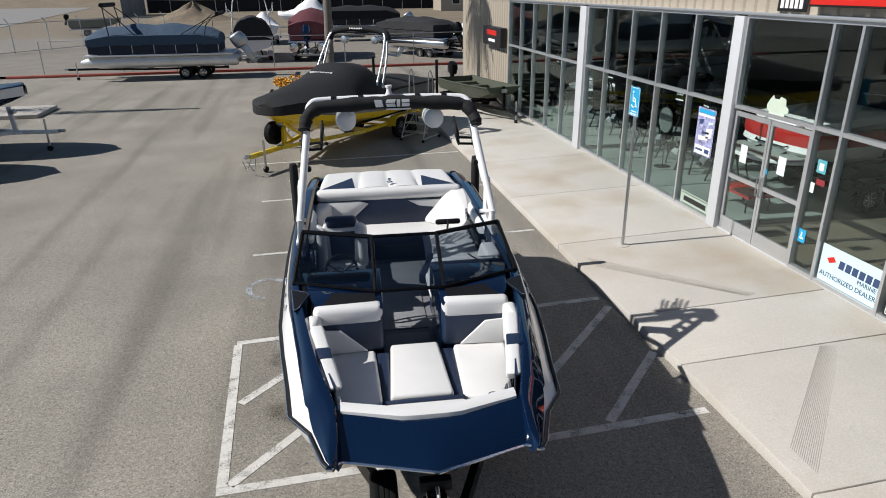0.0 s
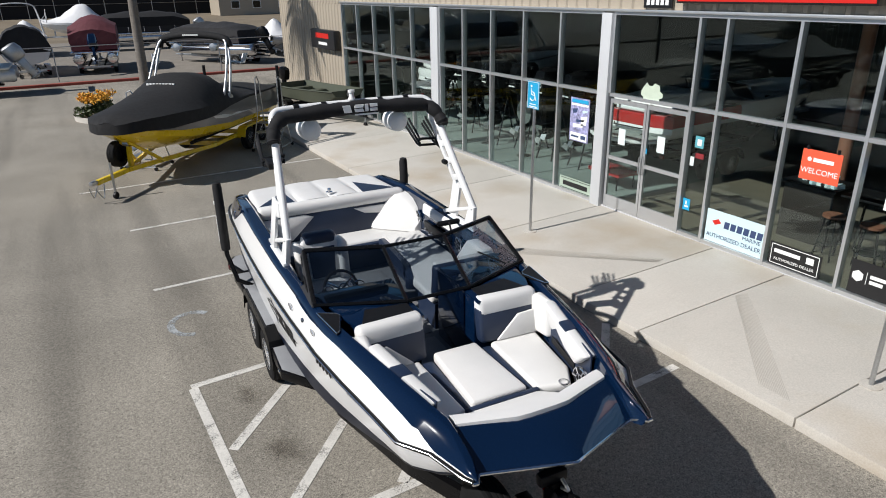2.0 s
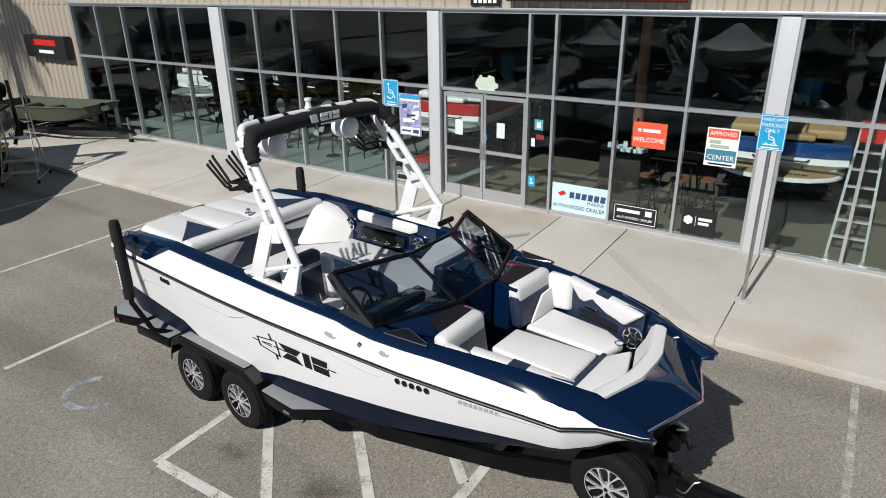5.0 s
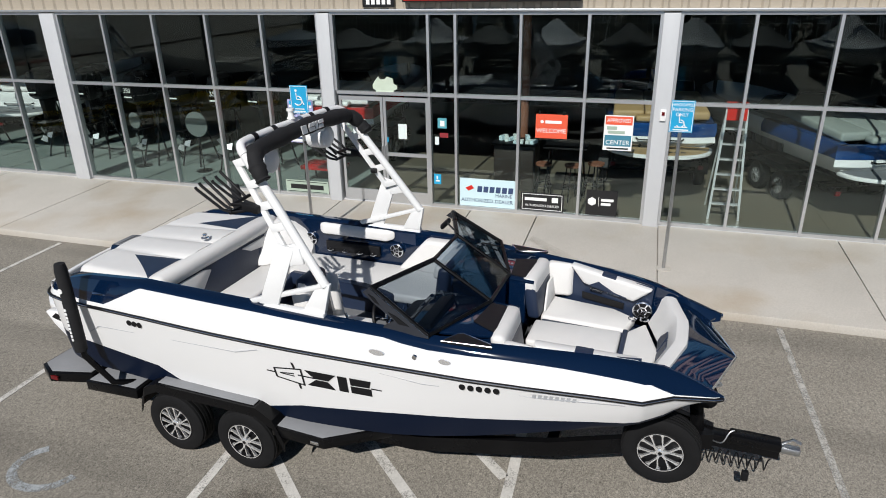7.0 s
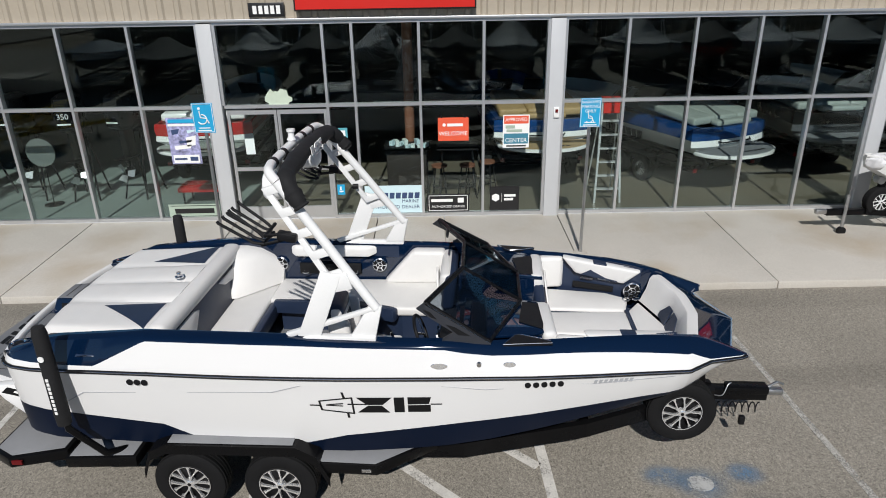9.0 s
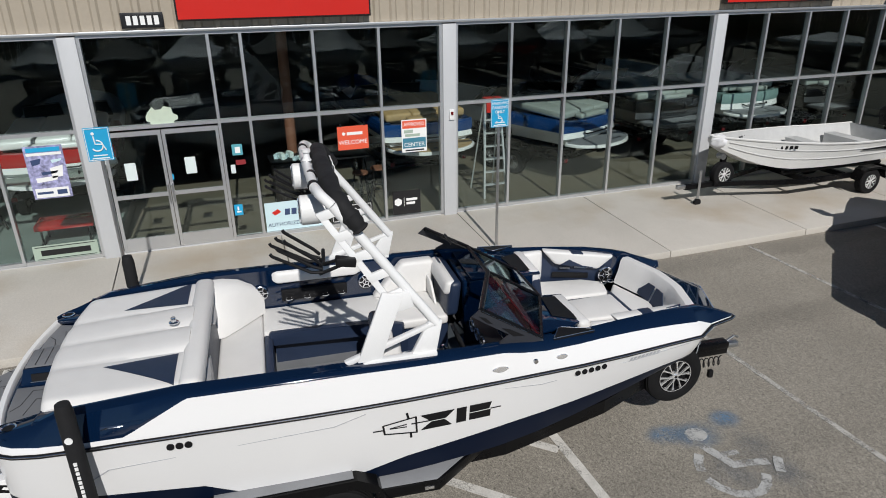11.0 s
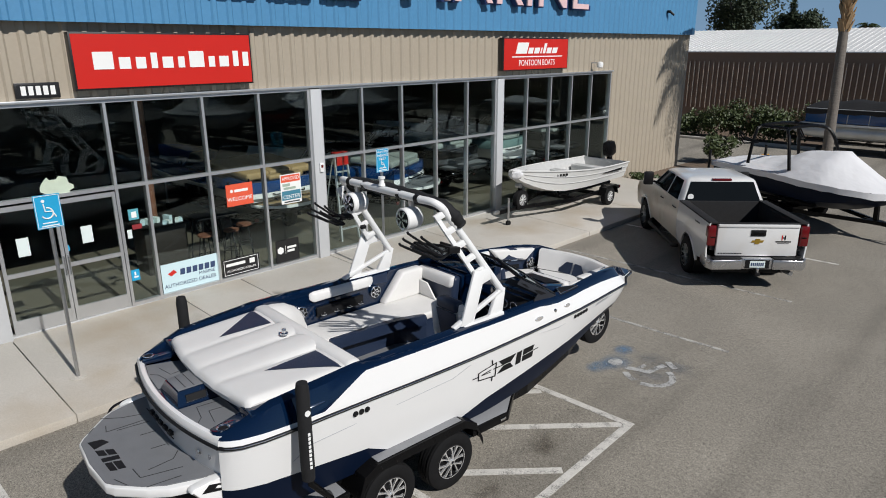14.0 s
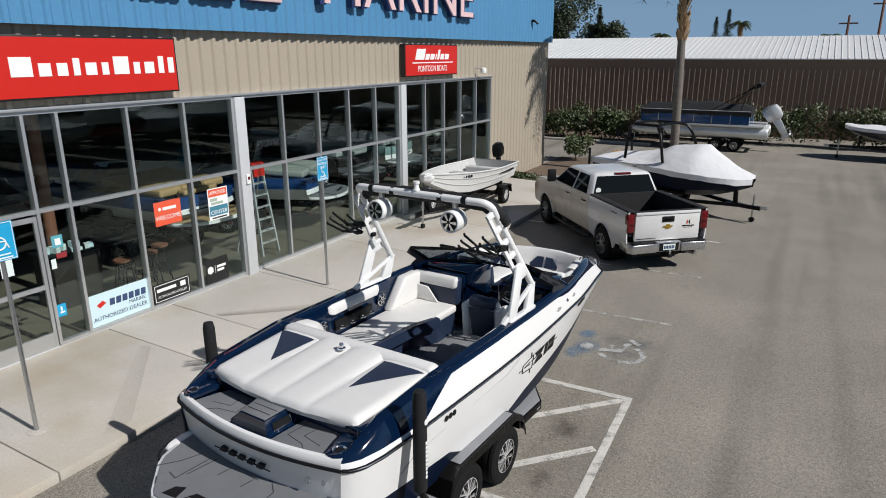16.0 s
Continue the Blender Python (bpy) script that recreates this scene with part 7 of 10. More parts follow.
def parking_sign(at, top, lines, label):
    """A blue plate on a thin steel post; the plate faces the lot."""
    s = thing("parking_sign", pose(*at), label, "sign", "accessible parking signs")
    tubep("post", [(0, 0, 0), (0, 0, top)], 0.027, STEEL, s, 10)
    part("foot_plate", lathe(bmesh.new(), [(0.001, -0.01), (0.12, -0.01), (0.12, 0.012), (0.001, 0.02)], (0, 0, 0), "z", 16), CONCRETE, s)
    p = part("plate", slab(bmesh.new(), [(-0.035, -0.165, top - 0.47), (-0.035, 0.165, top - 0.47), (-0.035, 0.165, top), (-0.035, -0.165, top)], (0.004, 0, 0)), SIGN_BLUE, s)
    bars(p, [(-0.155, 0.155, top - 0.018, top - 0.011), (-0.155, 0.155, top - 0.459, top - 0.452), (-0.155, -0.148, top - 0.452, top - 0.018), (0.148, 0.155, top - 0.452, top - 0.018)], -0.0355, SIGN_WHITE)
    cz = top - (0.20 if not lines else 0.30)
    k = 1.0 if not lines else 0.72
    arc = [(-0.04, 0.02 * k - 0.075 * k * math.cos(a), cz - 0.055 * k + 0.075 * k * math.sin(a)) for a in np.linspace(-2.6, 1.6, 14)]
    bm = tube(bmesh.new(), arc, 0.010 * k, 6)
    tube(bm, [(-0.04, 0.05 * k, cz + 0.08 * k), (-0.04, 0.04 * k, cz - 0.03 * k), (-0.04, -0.05 * k, cz - 0.04 * k), (-0.04, -0.085 * k, cz - 0.12 * k)], 0.010 * k, 6)
    lathe(bm, [(0.001, -0.042), (0.022 * k, -0.042), (0.022 * k, -0.036), (0.001, -0.036)], (0, 0.05 * k, cz + 0.115 * k), "x", 10)
    part("wheelchair_mark", bm, SIGN_WHITE, p)
    for i, w in enumerate(lines):
        words("lettering", w, 0.062 if i == 0 else 0.075, facing(-0.040, 0, top - 0.065 - i * 0.072), SIGN_WHITE, p, depth=0.001, squeeze=0.72 if i == 0 else 0.9)
    bars(p, [(-0.11, 0.11, top - 0.44, top - 0.425), (-0.09, 0.09, top - 0.40, top - 0.385)], -0.0355, SIGN_WHITE)


parking_sign((5.24, 10.02, 0.15), 2.77, [], "blue wheelchair parking sign on a thin steel post")
parking_sign((5.43, 3.86, 0.155), 2.70, ["HANDICAPPED", "PARKING", "ONLY"], "blue handicapped parking sign on a steel post")

# ---- boats, trailers and a truck round the lot; each stands along its own y ----


def plan(t, full=0.55, tip=0.06):
    """Half width of a boat from stern (0) to bow (1), as a part of its beam."""
    if t < full:
        return 0.47 + 0.03 * t / full
    u = (t - full) / (1 - full)
    return 0.5 * math.sqrt(max(0.0, 1 - u ** 2.2)) * (1 - tip) + tip * 0.5


def simple_trailer(m, L, half, material, axles, label, z=0.45, wheel_r=0.30, tongue=1.3, rim=None, fender=True, jack=True):
    """A boat trailer: rails drawn together to a tongue, fenders, wheels, jack and winch post."""
    t = thing("boat_trailer", m, label, "trailer")
    for s in (1, -1):
        pts = [(s * half, 0, z), (s * half, L * 0.62, z), (s * 0.12, L, z), (s * 0.05, L + 0.3, z)]
        bm = bmesh.new()
        loft(bm, [[(x - 0.035, y, q - 0.05), (x + 0.035, y, q - 0.05), (x + 0.035, y, q + 0.05), (x - 0.035, y, q + 0.05)] for x, y, q in pts])
        part("side_rail", bm, material, t)
        for y in axles:
            wheel(t, (s * (half + 0.17), y, wheel_r), wheel_r, 0.18, wheel_r * 0.55, 6, s, rim_mat=rim)
        if fender:
            y0, y1 = min(axles) - wheel_r - 0.1, max(axles) + wheel_r + 0.1
            zz = wheel_r * 2 + 0.05
            bm = bmesh.new()
            loft(bm, [[(s * (half + 0.05), y, q), (s * (half + 0.30), y, q), (s * (half + 0.30), y, q - 0.05), (s * (half + 0.05), y, q - 0.02)] for y, q in ((y0, zz - 0.25), (y0 + 0.08, zz - 0.05), (y0 + 0.2, zz), (y1 - 0.2, zz), (y1 - 0.08, zz - 0.05), (y1, zz - 0.25))])
            part("fender", bm, material, t)
        boxp("tail_lamp", (s * half - 0.05, s * half + 0.05, -0.03, -0.001, z - 0.04, z + 0.04), TAIL_RED, t)
        tubep("bunk", [(s * half * 0.55, 0.1, z + 0.12), (s * half * 0.55, L * 0.7, z + 0.16)], 0.05, BLACK_CLOTH, t, 6)
    for y in (0.15, L * 0.35, L * 0.6):
        boxp("cross_member", (-half, half, y - 0.04, y + 0.04, z - 0.03, z + 0.08), material, t)
    for y in axles:
        tubep("axle", [(-half - 0.1, y, wheel_r), (half + 0.1, y, wheel_r)], 0.035, material, t)
    boxp("tongue", (-0.05, 0.05, L - 0.2, L + tongue, z - 0.06, z + 0.05), material, t, 0.006)
    boxp("coupler", (-0.045, 0.045, L + tongue, L + tongue + 0.2, z - 0.03, z + 0.06), STEEL, t, 0.015)
    slabp("winch_post", [(-0.04, L + 0.05, z), (-0.04, L + 0.17, z), (-0.04, L + 0.10, z + 0.75), (-0.04, L + 0.0, z + 0.75)], (0.08, 0, 0), material, t)
    part("winch", lathe(bmesh.new(), [(0.001, -0.08), (0.07, -0.08), (0.07, 0.08), (0.001, 0.08)], (0, L + 0.14, z + 0.6), "x", 12), STEEL, t)
    if jack:
        tubep("jack", [(-0.10, L + tongue * 0.7, 0.16), (-0.10, L + tongue * 0.7, z + 0.35)], 0.03, STEEL, t, 8)
        part("jack_wheel", lathe(bmesh.new(), [(0.001, -0.03), (0.08, -0.03), (0.08, 0.03), (0.001, 0.03)], (-0.10, L + tongue * 0.7, 0.08), "x", 14), BLACK_MATT, t)
    return t


def hull_part(parent, L, beam, z0, rim, bowrise, material, name="hull", thick=False, n=16, deep=0.0):
    bm = bmesh.new()
    for s in (1, -1):
        rows = []
        for k in range(n + 1):
            t = k / n
            hw = beam * plan(t)
            up = bowrise * t ** 2.2
            keel = z0 + (rim + bowrise - z0) * 0.72 * max(0, (t - 0.55) / 0.45) ** 2.2
            ch = keel + (rim + up - keel) * 0.35
            y = L * t + (0.10 * L * (t ** 6) * 0.3)
            rows.append([(0, y, keel), (s * hw * 0.80, y - 0.02, ch), (s * hw * 0.93, y, (ch + rim + up) / 2), (s * hw, y + 0.04, rim + up)])
        loft(bm, rows, closed=False)
    tr = [(-beam * 0.47, 0, rim), (-beam * 0.376, 0, z0 + (rim - z0) * 0.35), (0, 0, z0), (beam * 0.376, 0, z0 + (rim - z0) * 0.35), (beam * 0.47, 0, rim)]
    bm.faces.new([bm.verts.new(p) for p in tr])
    return part(name, bm, material, parent, smooth=True)


def covered_boat(m, L, beam, hull_mat, cover_mat, label, z0=0.55, rim=1.15, rise=0.2, peak=0.75, peak_at=0.42, tower=None, stripe=None, seed=1, blunt=0.06, sag=0.05, ridge=None, tent=1.5, drape=0.16):
    """A boat under a fitted canvas cover with creases and a ridge."""
    b = thing("covered_boat", m, label, "boat")
    hull_part(b, L, beam, z0, rim, rise, hull_mat)
    if stripe:
        bm = bmesh.new()
        for s in (1, -1):
            rows = []
            for k in range(17):
                t = k / 16
                hw, up, y = beam * plan(t) + 0.006, rise * t ** 2.2, L * t + 0.03 * L * t ** 6 + 0.04
                rows.append([(s * hw * 0.975, y, rim + up - 0.26), (s * (hw + 0.02), y, rim + up - 0.12), (s * hw, y, rim + up)])
            loft(bm, rows, closed=False)
        part("stripe", bm, stripe, b)
    g = random.Random(seed)
    bm = bmesh.new()
    rows = []
    for k in range(25):
        t = k / 24
        hw = beam * plan(t, tip=blunt) + 0.03
        up = rise * t ** 2.2
        y = L * t + 0.03 * L * t ** 6
        h = peak * max(0.08, math.exp(-((t - peak_at) / (0.20 if t < peak_at else 0.30)) ** 2)) + 0.04
        if ridge:
            h = lerp(ridge, t)
        pole = sag * math.sin(t * 40) * (0.3 + g.random() * 0.4)
        row = []
        for j in range(-6, 7):
            a = j / 6
            prof = (1 - abs(a) ** (lerp(tent, t) if isinstance(tent, list) else tent)) + 0.10 * (1 - abs(a)) * (1 if abs(a) < 0.3 else 0)
            row.append((a * hw * 1.02, y + g.uniform(-0.02, 0.02), rim + up + (h + pole) * prof + g.uniform(-0.012, 0.012)))
        row = [(-hw * 1.015, y, rim + up - drape + g.uniform(-0.02, 0.02))] + row + [(hw * 1.015, y, rim + up - drape + g.uniform(-0.02, 0.02))]
        rows.append(row)
    loft(bm, rows, closed=False)
    bm.faces.new([v for v in bm.verts if abs(v.co.y) < 0.03][:15])
    part("canvas_cover", bm, cover_mat, b, smooth=True)
    if tower:
        mt, ty, hh = tower
        for off in (0.0, 1.5 if mt == BLACK_PAINT else 0.55):
            k0, k1 = (0.75, 0.60) if mt == BLACK_PAINT else (0.5, 0.35)
            pts = curve([(-beam * 0.46, ty + off * 0.9, rim + 0.1), (-beam * 0.40, ty + off * k0, rim + hh * 0.75), (-beam * 0.28, ty + off * k1, rim + hh), (beam * 0.28, ty + off * k1, rim + hh), (beam * 0.40, ty + off * k0, rim + hh * 0.75), (beam * 0.46, ty + off * 0.9, rim + 0.1)], 5)
            tubep("tower_tube", pts, 0.045 if mt == BLACK_PAINT else 0.032, mt, b, 8)
        if mt == BLACK_PAINT:
            for s in (1, -1):
                tubep("top_tube", [(s * beam * 0.30, ty, rim + hh), (s * beam * 0.30, ty + 0.9, rim + hh)], 0.045, mt, b, 8)
        for s in (1, -1):
            for k in range(3):
                tubep("rack_arm", [(s * beam * 0.42, ty + 0.2, rim + hh * 0.62), (s * beam * 0.52, ty - 0.1, rim + hh * (0.58 + 0.08 * k)), (s * beam * 0.54, ty - 0.25, rim + hh * (0.72 + 0.08 * k))], 0.02, mt, b, 6)
    return b


def outboard(parent, at, k=1.0, material=None, tilt=35, name="outboard_motor"):
    """An outboard with cowl, leg and propeller, tilted up at the stern."""
    x, y, z = at
    r = Matrix.Translation(at) @ Matrix.Rotation(radians(-tilt), 4, "X")
    bm = bmesh.new()
    loft(bm, [[Vector((sx * w * k, (cy + sy * d) * k, zz * k)) for sx, sy in ((-1, -0.6), (-0.6, -1), (0.6, -1), (1, -0.6), (1, 0.6), (0.6, 1), (-0.6, 1), (-1, 0.6))] for w, d, cy, zz in ((0.14, 0.20, -0.2, 0.05), (0.19, 0.28, -0.2, 0.12), (0.20, 0.31, -0.2, 0.38), (0.17, 0.27, -0.18, 0.58), (0.10, 0.16, -0.15, 0.64))])
    bm.transform(r)
    o = part(name, bm, material or BLACK_PAINT, parent, "outboard motor cowl and leg", smooth=True)
    bm = bmesh.new()
    slab(bm, [(-0.06 * k, -0.05 * k, 0.06 * k), (-0.06 * k, -0.35 * k, 0.06 * k), (-0.05 * k, -0.30 * k, -0.75 * k), (-0.05 * k, -0.12 * k, -0.75 * k)], (0.12 * k, 0, 0), 0.02 * k)
    slab(bm, [(-0.12 * k, -0.08 * k, -0.42 * k), (-0.12 * k, -0.48 * k, -0.42 * k), (0.12 * k, -0.48 * k, -0.42 * k), (0.12 * k, -0.08 * k, -0.42 * k)], (0, 0, -0.02 * k))
    lathe(bm, [(0.001, -0.42 * k), (0.06 * k, -0.36 * k), (0.065 * k, -0.1 * k), (0.001, 0.02 * k)], (0, 0, -0.66 * k), "y", 12)
    bm.transform(r)
    part("leg", bm, material or BLACK_PAINT, o, smooth=True)
    bm = bmesh.new()
    for j in range(3):
        a = j * 2.094
        d, t = Vector((math.cos(a), 0, math.sin(a))), Vector((-math.sin(a), 0.5, math.cos(a))) * 0.06 * k
        c = Vector((0, -0.43 * k, -0.66 * k))
        slab(bm, [c + d * 0.04 * k - t * 0.6, c + d * 0.16 * k - t, c + d * 0.17 * k + t, c + d * 0.04 * k + t * 0.6], (0, 0.008, 0))
    bm.transform(r)
    part("propeller", bm, STEEL, o)
    return o


def pontoon_boat(m, L, tube_mat, body_mat, cover_mat, label, frame_mat=None, motor=STEEL, axles=None, bimini=True, second=False, tall=0.0, lift=0.0):
    b = thing("pontoon_boat", m, label, "boat")
    for x in (-0.85, 0.85):
        prof = [(0.001, 0), (0.26, 0.02), (0.31, 0.12), (0.31, L - 1.0), (0.24, L - 0.45), (0.10, L - 0.08), (0.001, L)]
        part("pontoon_tube", lathe(bmesh.new(), prof, (x, 0, 0.98), "y", 24), tube_mat, b, "aluminium pontoon tube", smooth=True)
    boxp("deck", (-1.25, 1.25, 0.2, L - 0.35, 1.26, 1.36), tube_mat, b, 0.02)
    y0, y1 = 0.9, L - 0.6
    for s in (1, -1):
        n = 6
        for k in range(n):
            a, c = y0 + (y1 - y0) * k / n, y0 + (y1 - y0) * (k + 1) / n
            boxp("fence_panel", (s * 1.2 - 0.012, s * 1.2 + 0.012, a + 0.02, c - 0.02, 1.40, 2.0), body_mat, b)
            tubep("rail_post", [(s * 1.2, a, 1.36), (s * 1.2, a, 2.02)], 0.018, tube_mat, b, 6)
        tubep("top_rail", [(s * 1.2, y0, 2.02), (s * 1.2, y1, 2.02)], 0.02, tube_mat, b, 6)
    boxp("fence_panel", (-1.2, 1.2, y1 - 0.012, y1 + 0.012, 1.40, 2.0), body_mat, b)
    boxp("fence_panel", (-1.2, 1.2, y0 - 0.012, y0 + 0.012, 1.40, 2.0), body_mat, b)
    g = random.Random(3)
    bm = bmesh.new()
    rows = []
    for k in range(19):
        t = k / 18
        y = y0 - 0.05 + (y1 - y0 + 0.1) * t
        h = tall + 0.10 + 0.26 * math.sin(math.pi * t) ** 0.6 + 0.05 * math.sin(t * 22)
        q = 2.05 + lift * min(1.0, 0.35 + 4 * t, 0.35 + 4 * (1 - t))
        rows.append([(-1.25, y, 1.80 + g.uniform(-0.05, 0.04)), (-1.24, y, q - 0.05), (-1.12, y, q + g.uniform(-0.02, 0.02)), (-0.6, y, q + h * 0.7), (0, y, q + h), (0.6, y, q + h * 0.7), (1.12, y, q + g.uniform(-0.02, 0.02)), (1.24, y, q - 0.05), (1.25, y, 1.80 + g.uniform(-0.05, 0.04))])
    loft(bm, rows, closed=False)
    bm.verts.ensure_lookup_table()
    bm.faces.new([bm.verts[i] for i in range(9)])
    bm.faces.new([bm.verts[i] for i in range(len(bm.verts) - 9, len(bm.verts))])
    part("canvas_cover", bm, cover_mat, b, smooth=True)
    if bimini:
        top = [(-1.0, y0 + 0.3, 3.35), (1.0, y0 + 0.3, 3.35)]
        fr = frame_mat or BLACK_PAINT
        for s in (1, -1):
            tubep("bimini_bow", [(s * 1.2, L * 0.40, 2.05), (s * 1.1, L * 0.16, 3.05), (s * 1.0, L * 0.08, 3.25)], 0.02, fr, b, 6)
            tubep("bimini_bow", [(s * 1.2, L * 0.30, 2.05), (s * 1.1, L * 0.18, 2.95), (s * 1.0, L * 0.13, 3.28)], 0.02, fr, b, 6)
            tubep("bimini_strut", [(s * 1.2, L * 0.20, 2.05), (s * 1.12, L * 0.17, 2.9)], 0.015, fr, b, 6)
        tubep("bimini_roll", [(-1.1, L * 0.10, 3.27), (1.1, L * 0.10, 3.27)], 0.10, BLACK_CLOTH, b, 10)
    if second:
        for s in (1, -1):
            tubep("bimini_bow", curve([(s * 1.2, L * 0.78, 2.05), (s * 1.15, L * 0.79, 3.1), (s * 1.0, L * 0.80, 3.75)], 4), 0.025, BLACK_PAINT, b, 6)
            tubep("bimini_bow", curve([(s * 1.2, L * 0.60, 2.05), (s * 1.15, L * 0.70, 2.95), (s * 1.0, L * 0.80, 3.65)], 4), 0.025, BLACK_PAINT, b, 6)
        tubep("bimini_roll", [(-1.1, L * 0.80, 3.75), (1.1, L * 0.80, 3.75)], 0.11, BLACK_CLOTH, b, 10)
        for k in range(9):
            boxp("print_bar", (1.214, 1.218, L * 0.40 + k * 0.085, L * 0.40 + k * 0.085 + 0.06, 1.62, 1.70), SIGN_WHITE, b)
    outboard(b, (0, -0.05, 1.40), 1.3, motor, 32)
    return b


# pontoon boats
pontoon_boat(pose(-3.45, 38.6, 0.0, 0, 0, 88), 7.9, ALU_HULL, COVER_NAVY, COVER_BLUE, "pontoon boat under a navy cover on a trailer", motor=STEEL, second=True, tall=0.10, lift=0.28)
simple_trailer(pose(-4.05, 38.83, 0, 0, 0, 88), 6.8, 0.75, BLACK_PAINT, (1.3, 2.2), "black tandem trailer under the navy pontoon boat", z=0.55, wheel_r=0.33, tongue=1.5)
pontoon_boat(pose(-1.15, -23.0, 0.0, 0, 0, -90), 6.7, ALU_HULL, BLUE_GEL, BLACK_CLOTH, "blue pontoon boat with a black cover on a trailer", motor=ALU_HULL)
simple_trailer(pose(-0.95, -23.0, 0, 0, 0, -90), 5.6, 0.75, BLACK_PAINT, (1.3, 2.2), "black tandem trailer under the blue pontoon boat", z=0.5, wheel_r=0.33, tongue=1.2)
pontoon_boat(pose(9.75, 43.7, 0.0, 0, 0, 35), 7.0, CHROME, COVER_GREY, COVER_GREY, "grey pontoon boat under dark canvas in the yard", motor=BLACK_PAINT, bimini=False, tall=-0.12, lift=0.3)
simple_trailer(pose(9.65, 43.9, 0.0, 0, 0, 35), 5.8, 0.75, STEEL, (1.3, 2.2), "trailer under the grey pontoon boat", z=0.5, wheel_r=0.33)
pontoon_boat(pose(9.3, 61.0, 0.1, 0, 0, 88), 8.4, CHROME, COVER_GREY, BLACK_CLOTH, "pontoon boat under a black cover in the yard", bimini=False, lift=0.5)
simple_trailer(pose(9.1, 61.0, 0.1, 0, 0, 88), 6.6, 0.75, BLACK_PAINT, (1.3, 2.2), "black trailer under the far pontoon boat", z=0.5, wheel_r=0.33)
pontoon_boat(pose(0.25, 43.8, 0.0, 0, 0, -6), 6.8, CHROME, COVER_RED, COVER_RED, "pontoon boat under a maroon cover in the yard", motor=NAVY_GEL, bimini=False, tall=0.15, lift=0.65)
simple_trailer(pose(0.25, 44.0, 0.0, 0, 0, -6), 5.6, 0.75, STEEL, (1.3, 2.2), "trailer under the maroon pontoon boat", z=0.5, wheel_r=0.33)

# boats in the gravel yard and at the west edge
covered_boat(pose(-3.05, 44.2, 0.0, 0, 0, 5), 6.8, 2.6, WHITE_GEL, COVER_GREY, "white tower boat under a dark cover in the yard", tower=(WHITE_METAL, 0.9, 2.3), seed=4, rim=1.62, z0=0.75, peak=1.15, peak_at=0.06, tent=4.0)
simple_trailer(pose(-3.05, 44.4, 0.0, 0, 0, 5), 5.4, 0.85, WHITE_METAL, (1.5, 2.3), "white trailer in the yard")
covered_boat(pose(3.4, 66.0, 0.1, 0, 0, 80), 5.4, 2.5, WHITE_GEL, COVER_WHITE, "boat under a white cover behind the maroon one", rim=2.0, z0=1.1, peak=1.3, seed=6)
simple_trailer(pose(3.4, 66.0, 0.1, 0, 0, 80), 4.6, 0.85, STEEL, (1.5, 2.3), "tall trailer under a white covered boat", z=0.95, wheel_r=0.33)
covered_boat(pose(-3.0, 58.0, 0.1, 0, 0, 4), 5.6, 2.3, WHITE_GEL, COVER_WHITE, "boat under a white cover in the yard", seed=7, rim=1.5, peak=0.9)
covered_boat(pose(13.5, 53.0, 0.1, 0, 0, 160), 6.5, 2.5, WHITE_GEL, COVER_WHITE, "boat under a pale cover behind the shop", seed=8, peak=1.1)
covered_boat(pose(16.0, 46.0, 0.1, 0, 0, 165), 6.5, 2.5, DARK_GEL, COVER_GREY, "dark boat under a grey cover behind the shop", seed=9, peak=0.9)
for px, py, rz in ((-3.0, 58.1, 4), (13.5, 53.0, 165), (16.0, 46.0, 165)):
    simple_trailer(pose(px, py - 0.1, 0.1, 0, 0, rz), 5.2, 0.85, STEEL, (1.5, 2.3), "galvanised trailer under a covered boat in the yard")
covered_boat(pose(-14.4, 22.0, 0, 0, 0, -97), 6.25, 2.4, NAVY_GEL, COVER_TEAL, "white and black boat with a blue cover at the lot's edge", rim=1.74, z0=1.0, stripe=WHITE_METAL, peak=0.35, seed=11, drape=-0.02)
simple_trailer(pose(-13.8, 22.0, 0, 0, 0, -97), 5.2, 0.9, WHITE_METAL, (1.6, 2.4), "white boat trailer at the lot's edge", z=0.6, tongue=1.3, fender=False)
covered_boat(pose(-15.1, 19.2, 0, 0, 0, -95), 6.4, 2.5, NAVY_GEL, COVER_GREY, "boat under a grey cover at the lot's edge", rim=1.4, z0=0.7, peak=0.7, seed=12)
simple_trailer(pose(-14.9, 19.2, 0, 0, 0, -95), 5.4, 0.9, BLACK_PAINT, (1.6, 2.4), "black boat trailer at the lot's edge", z=0.55)
ROW = [(15.2, WHITE_GEL, COVER_SILVER, 1.0, 1), (11.9, DARK_GEL, COVER_GREY, 0.7, 1), (8.8, WHITE_GEL, COVER_WHITE, 0.9, 0), (5.6, NAVY_GEL, COVER_GREY, 0.8, 1), (2.5, WHITE_GEL, COVER_SILVER, 1.0, 0), (-0.6, DARK_GEL, BLACK_CLOTH, 0.7, 1), (-3.8, WHITE_GEL, COVER_SILVER, 1.1, 1), (-6.9, RED_GEL, COVER_GREY, 0.8, 0), (-10.1, WHITE_GEL, COVER_WHITE, 0.9, 1), (-13.3, NAVY_GEL, COVER_SILVER, 0.9, 0), (-16.5, WHITE_GEL, COVER_GREY, 0.8, 1)]
